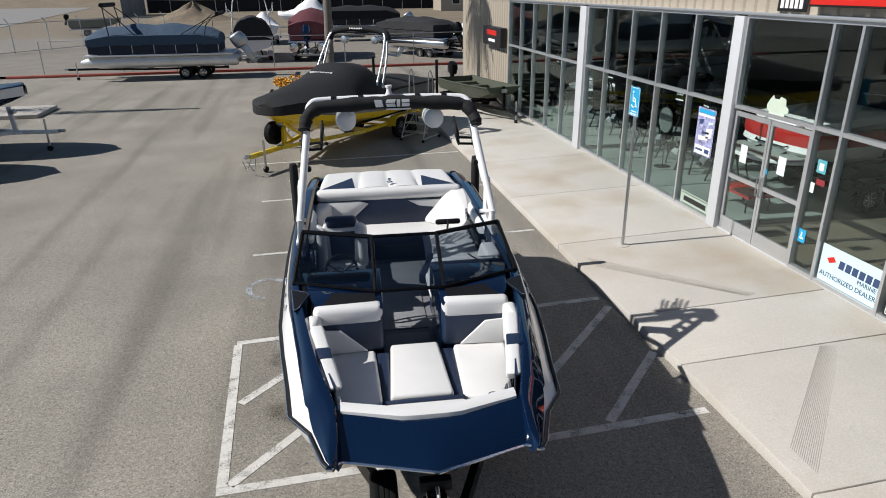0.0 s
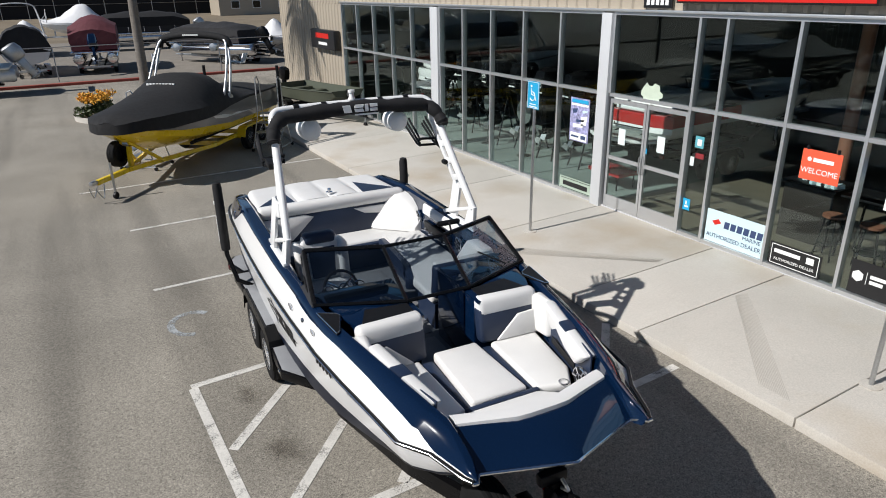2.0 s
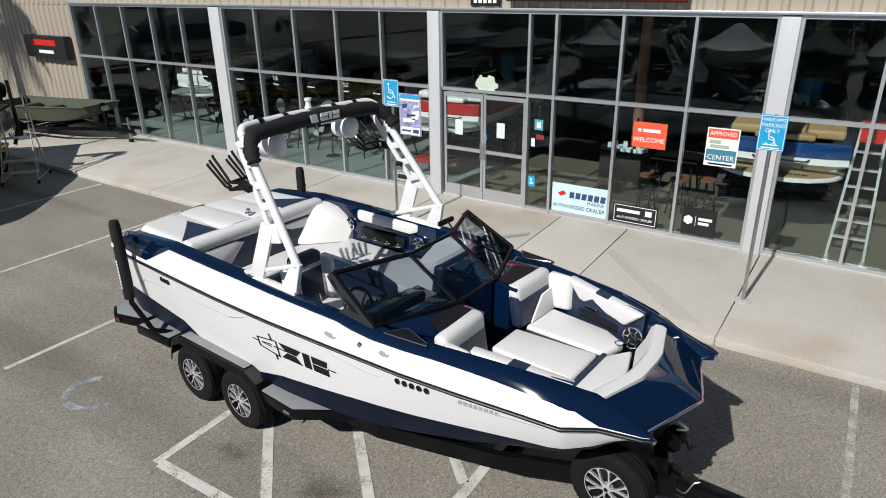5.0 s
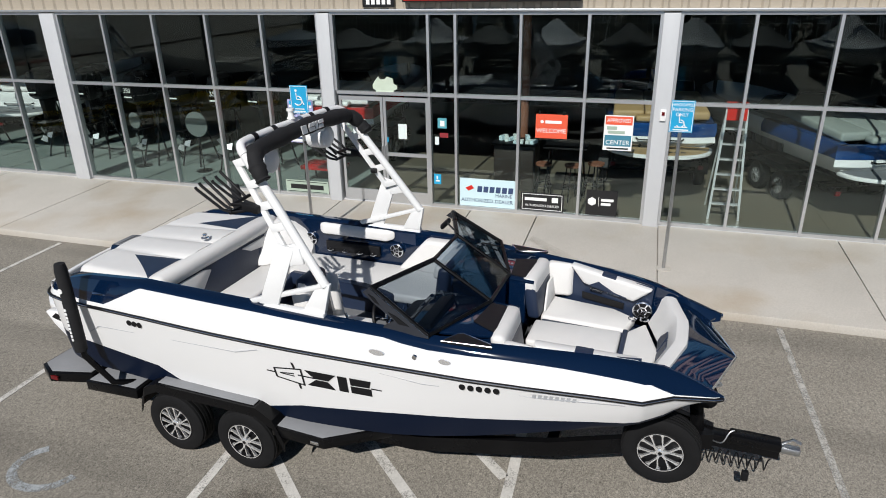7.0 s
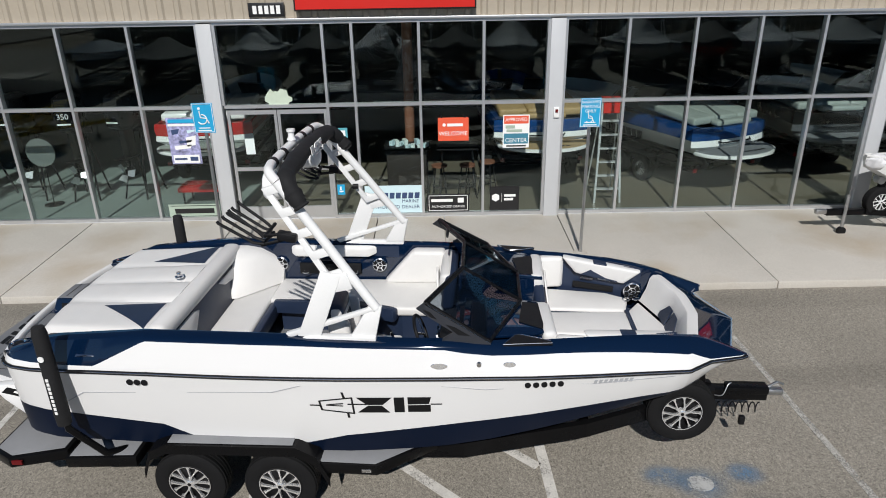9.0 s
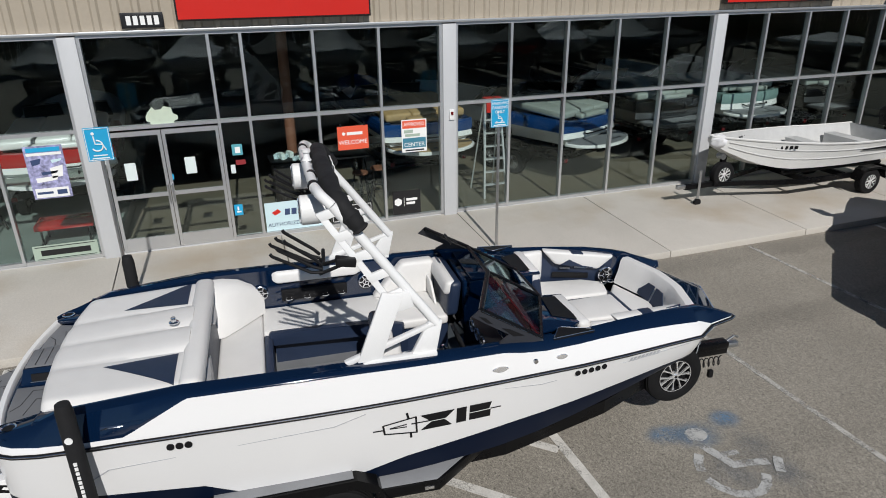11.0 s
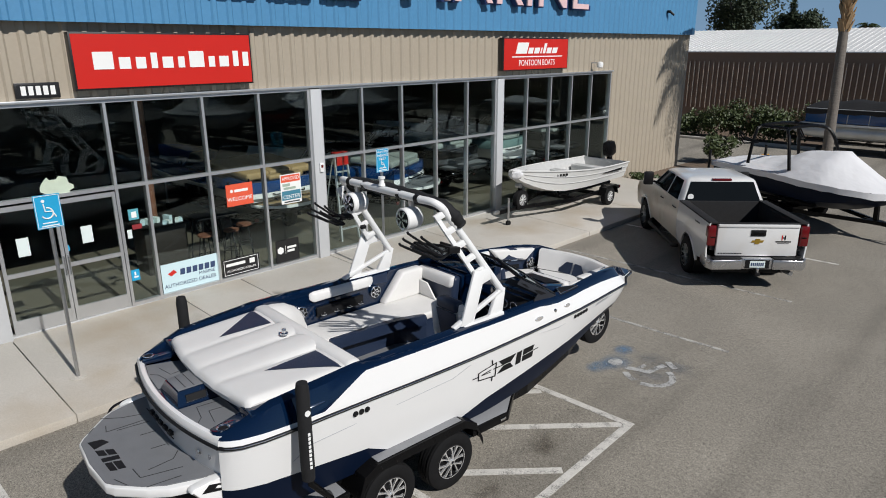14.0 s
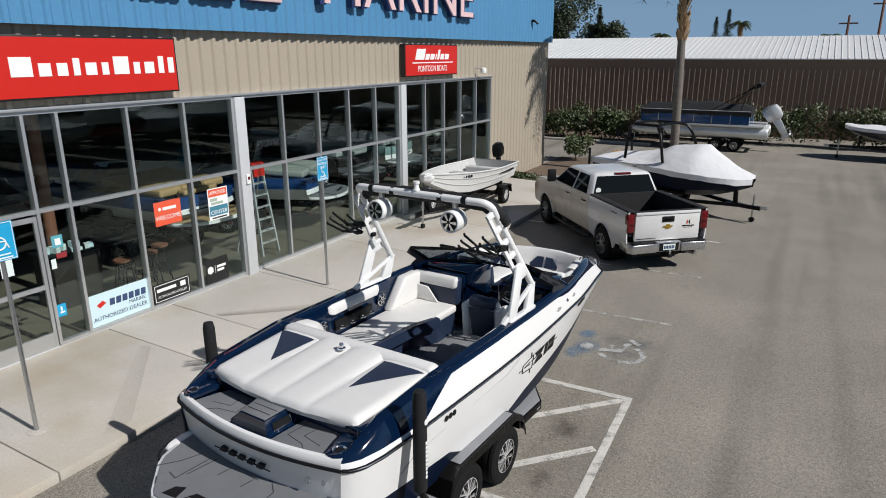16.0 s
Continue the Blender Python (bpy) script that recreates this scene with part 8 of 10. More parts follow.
for k, (py, mt, cv, pk, tw) in enumerate(ROW):
    covered_boat(pose(-17.0, py, 0, 0, 0, -93 + 4 * (k % 3)), 6.4, 2.4, mt, cv, "boat under a canvas cover across the lot", rim=1.45, z0=0.7, rise=0.25, peak=pk, peak_at=(0.42, 0.55, 0.34, 0.62)[k % 4], sag=0.07, tent=(1.3, 2.0, 1.6)[k % 3], seed=20 + k, tower=(CHROME if k % 3 else WHITE_METAL, 2.6, 1.6) if tw else None)
    simple_trailer(pose(-16.8, py, 0, 0, 0, -93 + 4 * (k % 3)), 5.4, 0.9, BLACK_PAINT, (1.6, 2.4), "black boat trailer across the lot", z=0.55)
FEN = thing("iron_fence", pose(-21.5, 0, 0), "grey iron picket fence along the lot", "fence")
for k in range(183):
    y = -28 + k * 0.3
    boxp("picket", (-0.014, 0.014, y - 0.014, y + 0.014, 0.05, 2.3), STEEL, FEN)
for z in (0.25, 1.9):
    boxp("rail", (-0.02, 0.02, -28.2, 27, z - 0.02, z + 0.02), STEEL, FEN)
bm = bmesh.new()
for k in range(46):
    leaves(bm, (-23.6 + rng.uniform(-0.2, 0.2), -28 + k * 1.22, 1.6), (1.1, 1.0, 1.7), 420, 0.17, rng)
tagged(part("hedge", bm, LEAF_DARK), "tall dark hedge behind the iron fence", "hedge", kind="stuff")

# the covered boat on the south side
covered_boat(pose(2.93, -8.56, 0, 0, 0, 69.5), 4.8, 2.3, NAVY_LOW, COVER_WHITE, "navy boat under a creased white canvas cover", z0=0.52, rim=1.48, rise=-0.20, tower=(BLACK_PAINT, 1.25, 1.15), seed=31, sag=0.02, tent=[(0, 2.2), (0.40, 1.7), (0.55, 2.2), (0.72, 2.0), (0.82, 1.4), (1, 1.2)], ridge=[(0, 0.05), (0.2, 0.18), (0.42, 0.36), (0.48, 0.52), (0.72, 0.70), (0.79, 0.50), (0.92, 0.20), (1.0, 0.02)])
WT = simple_trailer(pose(2.85, -8.52, 0, 0, 0, 69.5), 4.3, 0.8, BLACK_PAINT, (1.3, 2.1), "black boat trailer under the white covered boat", z=0.47, tongue=0.85)
for s in (1, -1):
    tubep("guide_post", [(s * 1.1, -0.05, 0.47), (s * 1.2, -0.1, 0.9), (s * 1.2, -0.1, 1.8)], 0.04, BLACK_MATT, WT, 8)
covered_boat(pose(-10.1, -22.3, 0, 0, 0, -92), 5.6, 2.3, DARK_GEL, COVER_WHITE, "boat with a white cover near the hedge", rim=1.35, z0=0.75, peak=0.3, seed=33)
simple_trailer(pose(-9.9, -22.3, 0, 0, 0, -92), 4.8, 0.8, BLACK_PAINT, (1.5, 2.3), "black boat trailer near the hedge", z=0.55)

# ---- the yellow wake boat under a black cover ----
YM = pose(3.33, 23.08, 0, 0, 0, 141)
YB = thing("yellow_wake_boat", YM, "yellow and charcoal wake boat under a black cover", "boat")


def fork(t):
    """Half width of the blunt-bowed wake boat from stern to bow, in metres."""
    return lerp([(0, 1.14), (0.25, 1.22), (0.5, 1.25), (0.7, 1.16), (0.85, 0.95), (0.92, 0.80), (0.965, 0.60), (0.99, 0.36), (1.0, 0.20)], t)


YL = 7.0
bm = bmesh.new()
for s in (1, -1):
    rows = []
    for k in range(21):
        t = k / 20
        w = fork(t)
        keel = lerp([(0, 0.60), (0.6, 0.58), (0.8, 0.74), (0.92, 1.02), (1.0, 1.40)], t)
        ch = lerp([(0, 0.82), (0.5, 0.88), (0.75, 1.02), (0.9, 1.24), (1.0, 1.46)], t)
        top = lerp([(0, 0.95), (0.5, 1.05), (0.8, 1.25), (1.0, 1.50)], t)
        rows.append([(0, YL * t, keel), (s * w * 0.5, YL * t, (keel + ch) / 2 - 0.01), (s * w * 0.90, YL * t, ch), (s * w * 0.97, YL * t, top)])
    loft(bm, rows, closed=False)
bm.faces.new([bm.verts.new(p) for p in ((-1.10, 0.005, 1.02), (-1.02, 0.005, 0.82), (0, 0.005, 0.60), (1.02, 0.005, 0.82), (1.10, 0.005, 1.02))])
part("hull_bottom", bm, YELLOW, YB, "bright yellow hull bottom", smooth=True)
bm = bmesh.new()
for s in (1, -1):
    rows = []
    for k in range(21):
        t = k / 20
        w, top = fork(t), lerp([(0, 0.95), (0.5, 1.05), (0.8, 1.25), (1.0, 1.52)], t)
        rim = lerp([(0, 1.52), (0.5, 1.60), (0.8, 1.66), (1.0, 1.68)], t)
        rows.append([(s * w * 0.972, YL * t, top), (s * w * 0.99, YL * t, top + (rim - top) * 0.3), (s * (w + 0.02), YL * t, top + (rim - top) * 0.7), (s * w * 0.98, YL * t, rim)])
    loft(bm, rows, closed=False)
bm.faces.new([bm.verts.new(p) for p in ((-1.10, 0.003, 1.02), (1.10, 0.003, 1.02), (1.12, 0.003, 1.52), (-1.12, 0.003, 1.52))])
part("hull_side", bm, GREY_GEL, YB, "charcoal grey upper hull", smooth=True)
for s in (1, -1):
    slabp("side_stripe", [(s * (fork(t) + 0.012), YL * t, z) for t, z in ((0.30, 1.18), (0.55, 1.24), (0.86, 1.50), (0.60, 1.36))], (s * 0.012, 0, 0), ALU, YB, label="pale grey stripe")
bm = bmesh.new()
rows = []
g = random.Random(8)
for k in range(37):
    t = (k / 32 if k < 29 else 0.875 + 0.125 * (1 - ((36 - k) / 8) ** 1.6))
    w, y = fork(t) + 0.035, YL * t * 1.02
    rim = lerp([(0, 1.52), (0.5, 1.60), (0.8, 1.66), (0.95, 1.67), (1.0, 1.60)], t) + 0.02
    h = lerp([(0, 0.06), (0.06, 0.16), (0.30, 0.24), (0.40, 0.52), (0.46, 0.72), (0.56, 0.78), (0.66, 0.50), (0.80, 0.30), (0.95, 0.14), (1.0, 0.06)], t)
    low = lerp([(0, -0.02), (0.35, -0.03), (0.5, -0.10), (0.62, -0.26), (0.85, -0.30), (1, -0.20)], t)
    e = lerp([(0, 1.6), (0.4, 1.8), (0.5, 3.2), (0.6, 3.0), (0.8, 1.7), (1, 1.5)], t)
    row = [(-w * 1.01, y, rim + low)] + [(a / 6 * w, y + g.uniform(-0.012, 0.012), rim + 0.03 + h * (1 - abs(a / 6) ** e) + g.uniform(-0.010, 0.010)) for a in range(-6, 7)] + [(w * 1.01, y, rim + low)]
    rows.append(row)
loft(bm, rows, closed=False)
bm.verts.ensure_lookup_table()
bm.faces.new([bm.verts[i] for i in range(15)])
bm.faces.new([bm.verts[i] for i in range(len(bm.verts) - 15, len(bm.verts))])
part("canvas_cover", bm, BLACK_CLOTH, YB, "fitted black canvas cover", smooth=True)
for k in range(9):
    boxp("cover_mark", (0.40 - k * 0.09, 0.46 - k * 0.09, 4.56, 4.60, 2.19, 2.24), SIGN_WHITE, YB)
for s in (1, -1):
    for off in (0, 0.20):
        tubep("tower_leg", curve([(s * 1.16, 3.35 + off * 1.8, 1.62), (s * 1.12, 2.95 + off * 1.2, 2.45), (s * 1.02, 2.72 + off * 0.6, 3.05), (s * 0.93, 2.66 + off * 0.5, 3.2)], 5), 0.036, STEEL, YB, 10)
    part("tower_hinge", lathe(bmesh.new(), [(0.001, -0.07), (0.10, -0.07), (0.12, 0), (0.10, 0.07), (0.001, 0.07)], (s * 1.17, 3.35, 1.70), "x", 16), STEEL, YB, smooth=True)
    for q in range(3):
        tubep("board_rack", [(s * 1.08, 2.85, 2.62), (s * 1.32, 2.70 - 0.12 * q, 2.55), (s * 1.40, 2.62 - 0.12 * q, 2.80)], 0.026, STEEL, YB, 8)
    part("tower_speaker", lathe(bmesh.new(), [(0.001, -0.14), (0.07, -0.12), (0.115, 0.0), (0.11, 0.10), (0.001, 0.12)], (s * 0.55, 2.62, 2.98), "y", 18), STEEL, YB, smooth=True)
tubep("tower_boot", curve([(-1.06, 2.72, 3.0), (-0.95, 2.70, 3.2), (-0.5, 2.70, 3.30), (0, 2.70, 3.32), (0.5, 2.70, 3.30), (0.95, 2.70, 3.2), (1.06, 2.72, 3.0)], 5), 0.10, BLACK_CLOTH, YB, 12)
for k in range(8):
    boxp("boot_mark", (0.22 - k * 0.06, 0.26 - k * 0.06, 2.795, 2.805, 3.30, 3.34), SIGN_WHITE, YB)
YT = simple_trailer(pose(3.33, 23.08, 0, 0, 0, 141), 6.4, 0.86, YELLOW, (1.42, 2.22), "bright yellow tandem boat trailer", z=0.5, wheel_r=0.34, tongue=1.45, rim=CHROME)
for s in (1, -1):
    tubep("guide_post", [(s * 1.1, 0.1, 0.5), (s * 1.26, 0.05, 1.0), (s * 1.26, 0.05, 2.2)], 0.05, BLACK_MATT, YT, 8)
    tubep("bow_brace", [(s * 0.4, 5.75, 0.5), (s * 0.10, 6.6, 1.15)], 0.045, YELLOW, YT, 8)
wheel(YT, (0.22, 6.62, 0.86), 0.31, 0.2, 0.19, 6, 1)
for k, x in enumerate((-0.10, 0.06)):
    tubep("safety_chain", curve([(x, 7.75, 0.44), (x * 1.5, 7.9, 0.16), (x, 8.05, 0.42)], 5), 0.012, STEEL, YT, 5)
LAD = thing("rolling_steps", pose(3.02, 19.92, 0, 0, 0, -41), "grey metal rolling steps beside the yellow boat", "steps")
for s in (-0.40, 0.40):
    tubep("front_upright", [(s, 0.0, 0.03), (s * 0.85, 0.42, 1.05), (s * 0.85, 0.50, 2.05), (s * 0.85, 0.62, 2.10), (s * 0.85, 0.72, 1.95), (s * 0.85, 0.75, 1.05)], 0.018, STEEL, LAD, 6)
    tubep("rear_upright", [(s, 1.0, 0.03), (s * 0.85, 0.75, 1.05)], 0.018, STEEL, LAD, 6)
    tubep("base_rail", [(s, 0.0, 0.10), (s, 1.0, 0.10)], 0.018, STEEL, LAD, 6)
    tubep("brace", [(s * 0.97, 0.10, 0.25), (s * 0.9, 0.82, 0.75)], 0.012, STEEL, LAD, 6)
    for y in (0.0, 1.0):
        part("caster", lathe(bmesh.new(), [(0.001, -0.02), (0.05, -0.02), (0.05, 0.02), (0.001, 0.02)], (s, y, 0.05), "x", 10), BLACK_MATT, LAD)
for k in range(4):
    y, z = 0.06 + 0.14 * k, 0.26 + 0.26 * k
    w = 0.39 - 0.02 * k
    boxp("tread", (-w, w, y - 0.02, y + 0.22, z, z + 0.025), STEEL, LAD)

copy_thing(LAD, YM @ pose(1.35, 4.6, 0, 0, 0, 90))

# ---- olive jon boat and white aluminium boat ----


def skiff_plan(t, flat):
    """Half width of a skiff as a part of its beam: blunt, or drawn to a point."""
    if flat >= 0.5:
        return 0.5 - 0.10 * t ** 2
    u = max(0.0, (t - 0.35) / 0.65)
    return (0.46 + 0.04 * min(1, t / 0.35)) * (1 - u ** 1.9) + 0.02


def open_skiff(m, L, beam, outer, inner, label, z0, rim, bow_flat, rise=0.1):
    b = thing("open_skiff", m, label, "boat")
    n = 14
    for nm, k, mt, dz in (("hull", 1.0, outer, 0.0), ("hull_lining", 0.95, inner, 0.02)):
        bm = bmesh.new()
        rows = []
        for j in range(n + 1):
            t = j / n
            hw = beam * skiff_plan(t, bow_flat) * k
            up = rise * t ** 2
            keel = z0 + dz + (rim + rise - z0) * (0.75 if bow_flat < 0.5 else 0.6) * max(0, (t - 0.6) / 0.4) ** 2
            y = L * t if k == 1 else L * (0.02 + 0.96 * t)
            rows.append([(-hw, y, rim + up), (-hw * 0.80, y, keel + 0.06), (0, y, keel), (hw * 0.80, y, keel + 0.06), (hw, y, rim + up)])
        loft(bm, rows, closed=False)
        bm.verts.ensure_lookup_table()
        bm.faces.new([bm.verts[i] for i in range(5)])
        bm.faces.new([bm.verts[i] for i in range(len(bm.verts) - 5, len(bm.verts))])
        part(nm, bm, mt, b, smooth=True)
    for s in (1, -1):
        pts = [(s * beam * skiff_plan(t, bow_flat), L * t, rim + rise * t ** 2) for t in np.linspace(0, 1, 15)]
        tubep("gunwale", pts, 0.025, outer, b, 6)
    for t in (0.18, 0.42, 0.66):
        w = beam * (0.37 if t < 0.6 else 0.29)
        boxp("bench", (-w, w, L * t - 0.16, L * t + 0.16, z0 + 0.12, rim - 0.12), inner, b, 0.01)
    outboard(b, (0, -0.05, rim + 0.02), 0.8, BLACK_PAINT, 12)
    return b


open_skiff(pose(5.75, 26.2, 0.14, 0, 0, 190), 4.4, 1.55, OLIVE, OLIVE, "olive green flat jon boat on a trailer", 0.55, 1.0, 0.9, 0.12)
simple_trailer(pose(5.75, 26.0, 0.14, 0, 0, 190), 4.2, 0.6, BLACK_PAINT, (1.2,), "small black trailer under the olive boat", z=0.42, wheel_r=0.27, tongue=1.2)
open_skiff(pose(-24.0, 79.5, -0.03, 0, 0, -80), 5.0, 1.9, OLIVE, SKIFF_GREY, "grey-green skiff beyond the chain-link fence", 0.8, 1.6, 0.9, 0.1)
simple_trailer(pose(-24.0, 79.5, -0.03, 0, 0, -80), 4.4, 0.7, STEEL, (1.6,), "small trailer under the grey-green skiff", z=0.62)
TIN = open_skiff(pose(6.25, -6.3, 0.14, 0, 0, 1.0), 5.0, 1.7, SKIFF_WHITE, SKIFF_GREY, "white aluminium fishing skiff on a trailer", 0.66, 1.20, 0.10, 0.28)
for side in (1, -1):
    for f in (0.30, 0.62):
        run = []
        for k in range(15):
            t = k / 14 * 0.93
            hw, top = 1.7 * skiff_plan(t, 0.10), 1.20 + 0.28 * t ** 2
            keel = 0.66 + (1.20 + 0.28 - 0.66) * 0.75 * max(0, (t - 0.6) / 0.4) ** 2 + 0.06
            run.append((side * (hw * (1 - 0.20 * f) + 0.006), 5.0 * t, top + (keel - top) * f))
        tubep("strake", run, 0.014, SKIFF_GREY, TIN, 6)
bm = bmesh.new()
bmesh.ops.create_icosphere(bm, subdivisions=3, radius=1.0)
g = random.Random(2)
for v in bm.verts:
    f = 1 + 0.16 * math.sin(7 * v.co.x + 3 * v.co.z) * math.sin(5 * v.co.y) + g.uniform(-0.07, 0.07)
    v.co = Vector((v.co.x * 0.20 * f, 4.80 + v.co.y * 0.18 * f, 1.40 + v.co.z * 0.10 * f - 0.10 * max(0.0, -v.co.z)))
part("bow_cover", bm, COVER_WHITE, TIN, "bunched white cloth at the bow", smooth=True)
for s in (1, -1):
    for k in range(6):
        boxp("registration_bar", (s * (0.68 - 0.042 * k) - 0.02, s * (0.68 - 0.042 * k) + 0.02, 3.30 + 0.09 * k, 3.35 + 0.09 * k, 1.20, 1.26), BLACK_MATT, TIN)
    slabp("stripe", [(s * 0.842, 0.5, 1.02), (s * 0.845, 1.6, 1.04), (s * 0.845, 1.6, 1.06), (s * 0.842, 0.5, 1.09)], (s * 0.006, 0, 0), BLACK_MATT, TIN)
TT = simple_trailer(pose(6.25, -6.1, 0.14, 0, 0, 1.0), 4.3, 0.62, BLACK_PAINT, (0.95,), "black single-axle trailer under the aluminium skiff", z=0.42, wheel_r=0.29, tongue=1.0, rim=WHITE_METAL)
wheel(TT, (-0.02, 4.37, 0.62), 0.27, 0.17, 0.155, 6, -1, rim_mat=WHITE_METAL)
boxp("spare_bracket", (0.02, 0.09, 4.31, 4.43, 0.40, 0.66), BLACK_PAINT, TT)

# ---- white pickup truck: x right, y forward ----
TK = thing("pickup_truck", pose(-0.42, -1.0, 0, 0, 0, 222), "white four-door pickup truck with dusty sides and black bed", "truck")
REAR, FRONT, RAIL = 1.18, 4.83, 1.42


def bulge(z):
    """Half width of the truck's side at a height."""
    return 1.005 - 0.16 * (z - 0.98) ** 2 if z > 0.98 else 1.005 - 0.22 * (0.98 - z) ** 2


def arch(c, r=0.47, n=9):
    return [(c + r * math.cos(a), 0.42 + r * 1.02 * math.sin(a)) for a in np.linspace(0, math.pi, n)]


def side_panel(name, outline, s, material, label=""):
    """A body panel that follows the curve of the truck's side."""
    bm = bmesh.new()
    bm.faces.new([bm.verts.new((0, y, z)) for y, z in outline])
    for z in (0.6, 0.75, 0.9, 1.05, 1.2, 1.32):
        bmesh.ops.bisect_plane(bm, geom=bm.verts[:] + bm.edges[:] + bm.faces[:], plane_co=(0, 0, z), plane_no=(0, 0, 1))
    for v in bm.verts:
        v.co.x = s * bulge(v.co.z)
    inner = bmesh.ops.extrude_face_region(bm, geom=bm.faces[:])
    for v in inner["geom"]:
        if isinstance(v, bmesh.types.BMVert):
            v.co.x -= s * 0.03
    return part(name, bm, material, TK, label, smooth=True)


for s in (1, -1):
    side_panel("bed_side", [(0.02, 0.62), (0.02, RAIL), (2.035, RAIL), (2.035, 0.50)] + [(y, z) for y, z in arch(REAR)] + [(0.60, 0.56)], s, TRUCK_WHITE, "white bed side")
    side_panel("rear_door", [(2.05, 0.50), (2.05, 1.40), (3.06, 1.39), (3.06, 0.50)], s, TRUCK_DUSTY, "dusty white rear door")
    side_panel("front_door", [(3.075, 0.50), (3.075, 1.39), (4.12, 1.375), (4.12, 0.50)], s, TRUCK_DUSTY, "dusty white front door")
    side_panel("front_wing", [(4.135, 0.50), (4.135, 1.375), (5.0, 1.30), (5.60, 1.20), (5.74, 1.0), (5.74, 0.55), (5.35, 0.50)] + arch(FRONT), s, TRUCK_DUSTY, "dusty white front wing")
    for c in (REAR, FRONT):
        tubep("arch_lip", [(s * (bulge(z) + 0.004), y, z) for y, z in arch(c, 0.475, 15)], 0.022, TRUCK_WHITE, TK, 6)
        part("wheel_well", lathe(bmesh.new(), [(0.001, 0.0), (0.46, 0.0), (0.46, -s * 0.30), (0.001, -s * 0.30)], (s * 0.93, c, 0.44), "x", 20), BLACK_MATT, TK)
        wheel(TK, (s * 0.885, c, 0.40), 0.40, 0.26, 0.25, 6, s, rim_mat=STEEL)
    tubep("running_board", [(s * 0.98, 1.85, 0.40), (s * 1.06, 1.95, 0.38), (s * 1.06, 4.05, 0.38), (s * 0.98, 4.2, 0.42)], 0.045, BLACK_MATT, TK, 8)
    tl = part("tail_lamp", box(bmesh.new(), min(s * 0.835, s * 1.0), max(s * 0.835, s * 1.0), -0.014, 0.14, 0.95, 1.37, 0.025), TAIL_RED, TK, "red tail lamp", smooth=True)
    boxp("lamp_band", (min(s * 0.85, s * 0.95), max(s * 0.85, s * 0.95), -0.019, -0.013, 1.12, 1.145), BLACK_PAINT, tl)
    mir = part("side_mirror", box(bmesh.new(), min(s * 1.08, s * 1.32), max(s * 1.08, s * 1.32), 3.92, 4.03, 1.40, 1.74, 0.035), BLACK_MATT, TK, "black towing mirror", smooth=True)
    tubep("mirror_arm", [(s * 0.95, 4.02, 1.45), (s * 1.12, 3.99, 1.50)], 0.03, BLACK_MATT, mir, 6)
    for y in (2.18, 3.18):
        tubep("door_handle", [(s * (bulge(1.22) - 0.005), y, 1.22), (s * (bulge(1.22) + 0.03), y + 0.03, 1.225), (s * (bulge(1.22) + 0.03), y + 0.19, 1.225), (s * (bulge(1.22) - 0.005), y + 0.22, 1.22)], 0.014, BLACK_MATT, TK, 6)
    for k in range(4):
        boxp("side_print", (s * bulge(1.27) - 0.003, s * bulge(1.27) + 0.003, 0.55 + k * 0.07, 0.60 + k * 0.07, 1.26, 1.29), BLACK_MATT, TK)
# the cab: one painted shell, with dark panes set on it
SH = [(0.968, 2.05, 4.48, 1.33), (0.958, 2.06, 4.42, 1.385), (0.785, 2.215, 3.86, 1.835), (0.752, 2.26, 3.74, 1.875), (0.68, 2.34, 3.62, 1.905), (0.40, 2.50, 3.45, 1.922)]
bm = bmesh.new()
loft(bm, [[(x * 0.93, y0, z), (-x * 0.93, y0, z), (-x, y0 + 0.07, z), (-x, y1 - 0.12, z), (-x * 0.90, y1, z), (x * 0.90, y1, z), (x, y1 - 0.12, z), (x, y0 + 0.07, z)] for x, y0, y1, z in SH])
part("cab_shell", bm, TRUCK_WHITE, TK, "white cab roof and pillars", smooth=True)


def cab_at(z):
    return [lerp([(r[3], r[i]) for r in SH], z) for i in range(3)]


(xa, ya, za), (xb, yb, zb) = cab_at(1.395), cab_at(1.83)
slabp("rear_window", [(-xa * 0.90, ya - 0.012, 1.395), (xa * 0.90, ya - 0.012, 1.395), (xb * 0.90, yb - 0.012, 1.83), (-xb * 0.90, yb - 0.012, 1.83)], (0, 0.004, 0.0), CAR_PANE, TK, label="dark rear window")
slabp("windshield", [(-xa * 0.86, za + 0.008, 1.395), (xa * 0.86, za + 0.008, 1.395), (xb * 0.86, zb + 0.008, 1.83), (-xb * 0.86, zb + 0.008, 1.83)], (0, 0.004, 0.0), CAR_PANE, TK)
for s in (1, -1):
    for y0, y1, y2, y3 in ((2.24, 3.03, 3.00, 2.42), (3.11, 4.22, 3.74, 3.08)):
        slabp("side_window", [(s * (xa + 0.006), y0, 1.395), (s * (xa + 0.006), y1, 1.395), (s * (xb + 0.006), y2, 1.82), (s * (xb + 0.006), y3, 1.82)], (s * 0.003, 0, 0), CAR_PANE, TK)
boxp("brake_lamp", (-0.22, 0.22, 2.20, 2.29, 1.852, 1.895), TAIL_RED, TK, 0.01)
slabp("hood", [(-0.93, 4.40, 1.30), (0.93, 4.40, 1.30), (0.90, 5.66, 1.18), (-0.90, 5.66, 1.18)], (0, 0, 0.06), TRUCK_WHITE, TK, 0.02)
boxp("front_end", (-0.95, 0.95, 5.62, 5.80, 0.50, 1.16), CHROME, TK, 0.04)
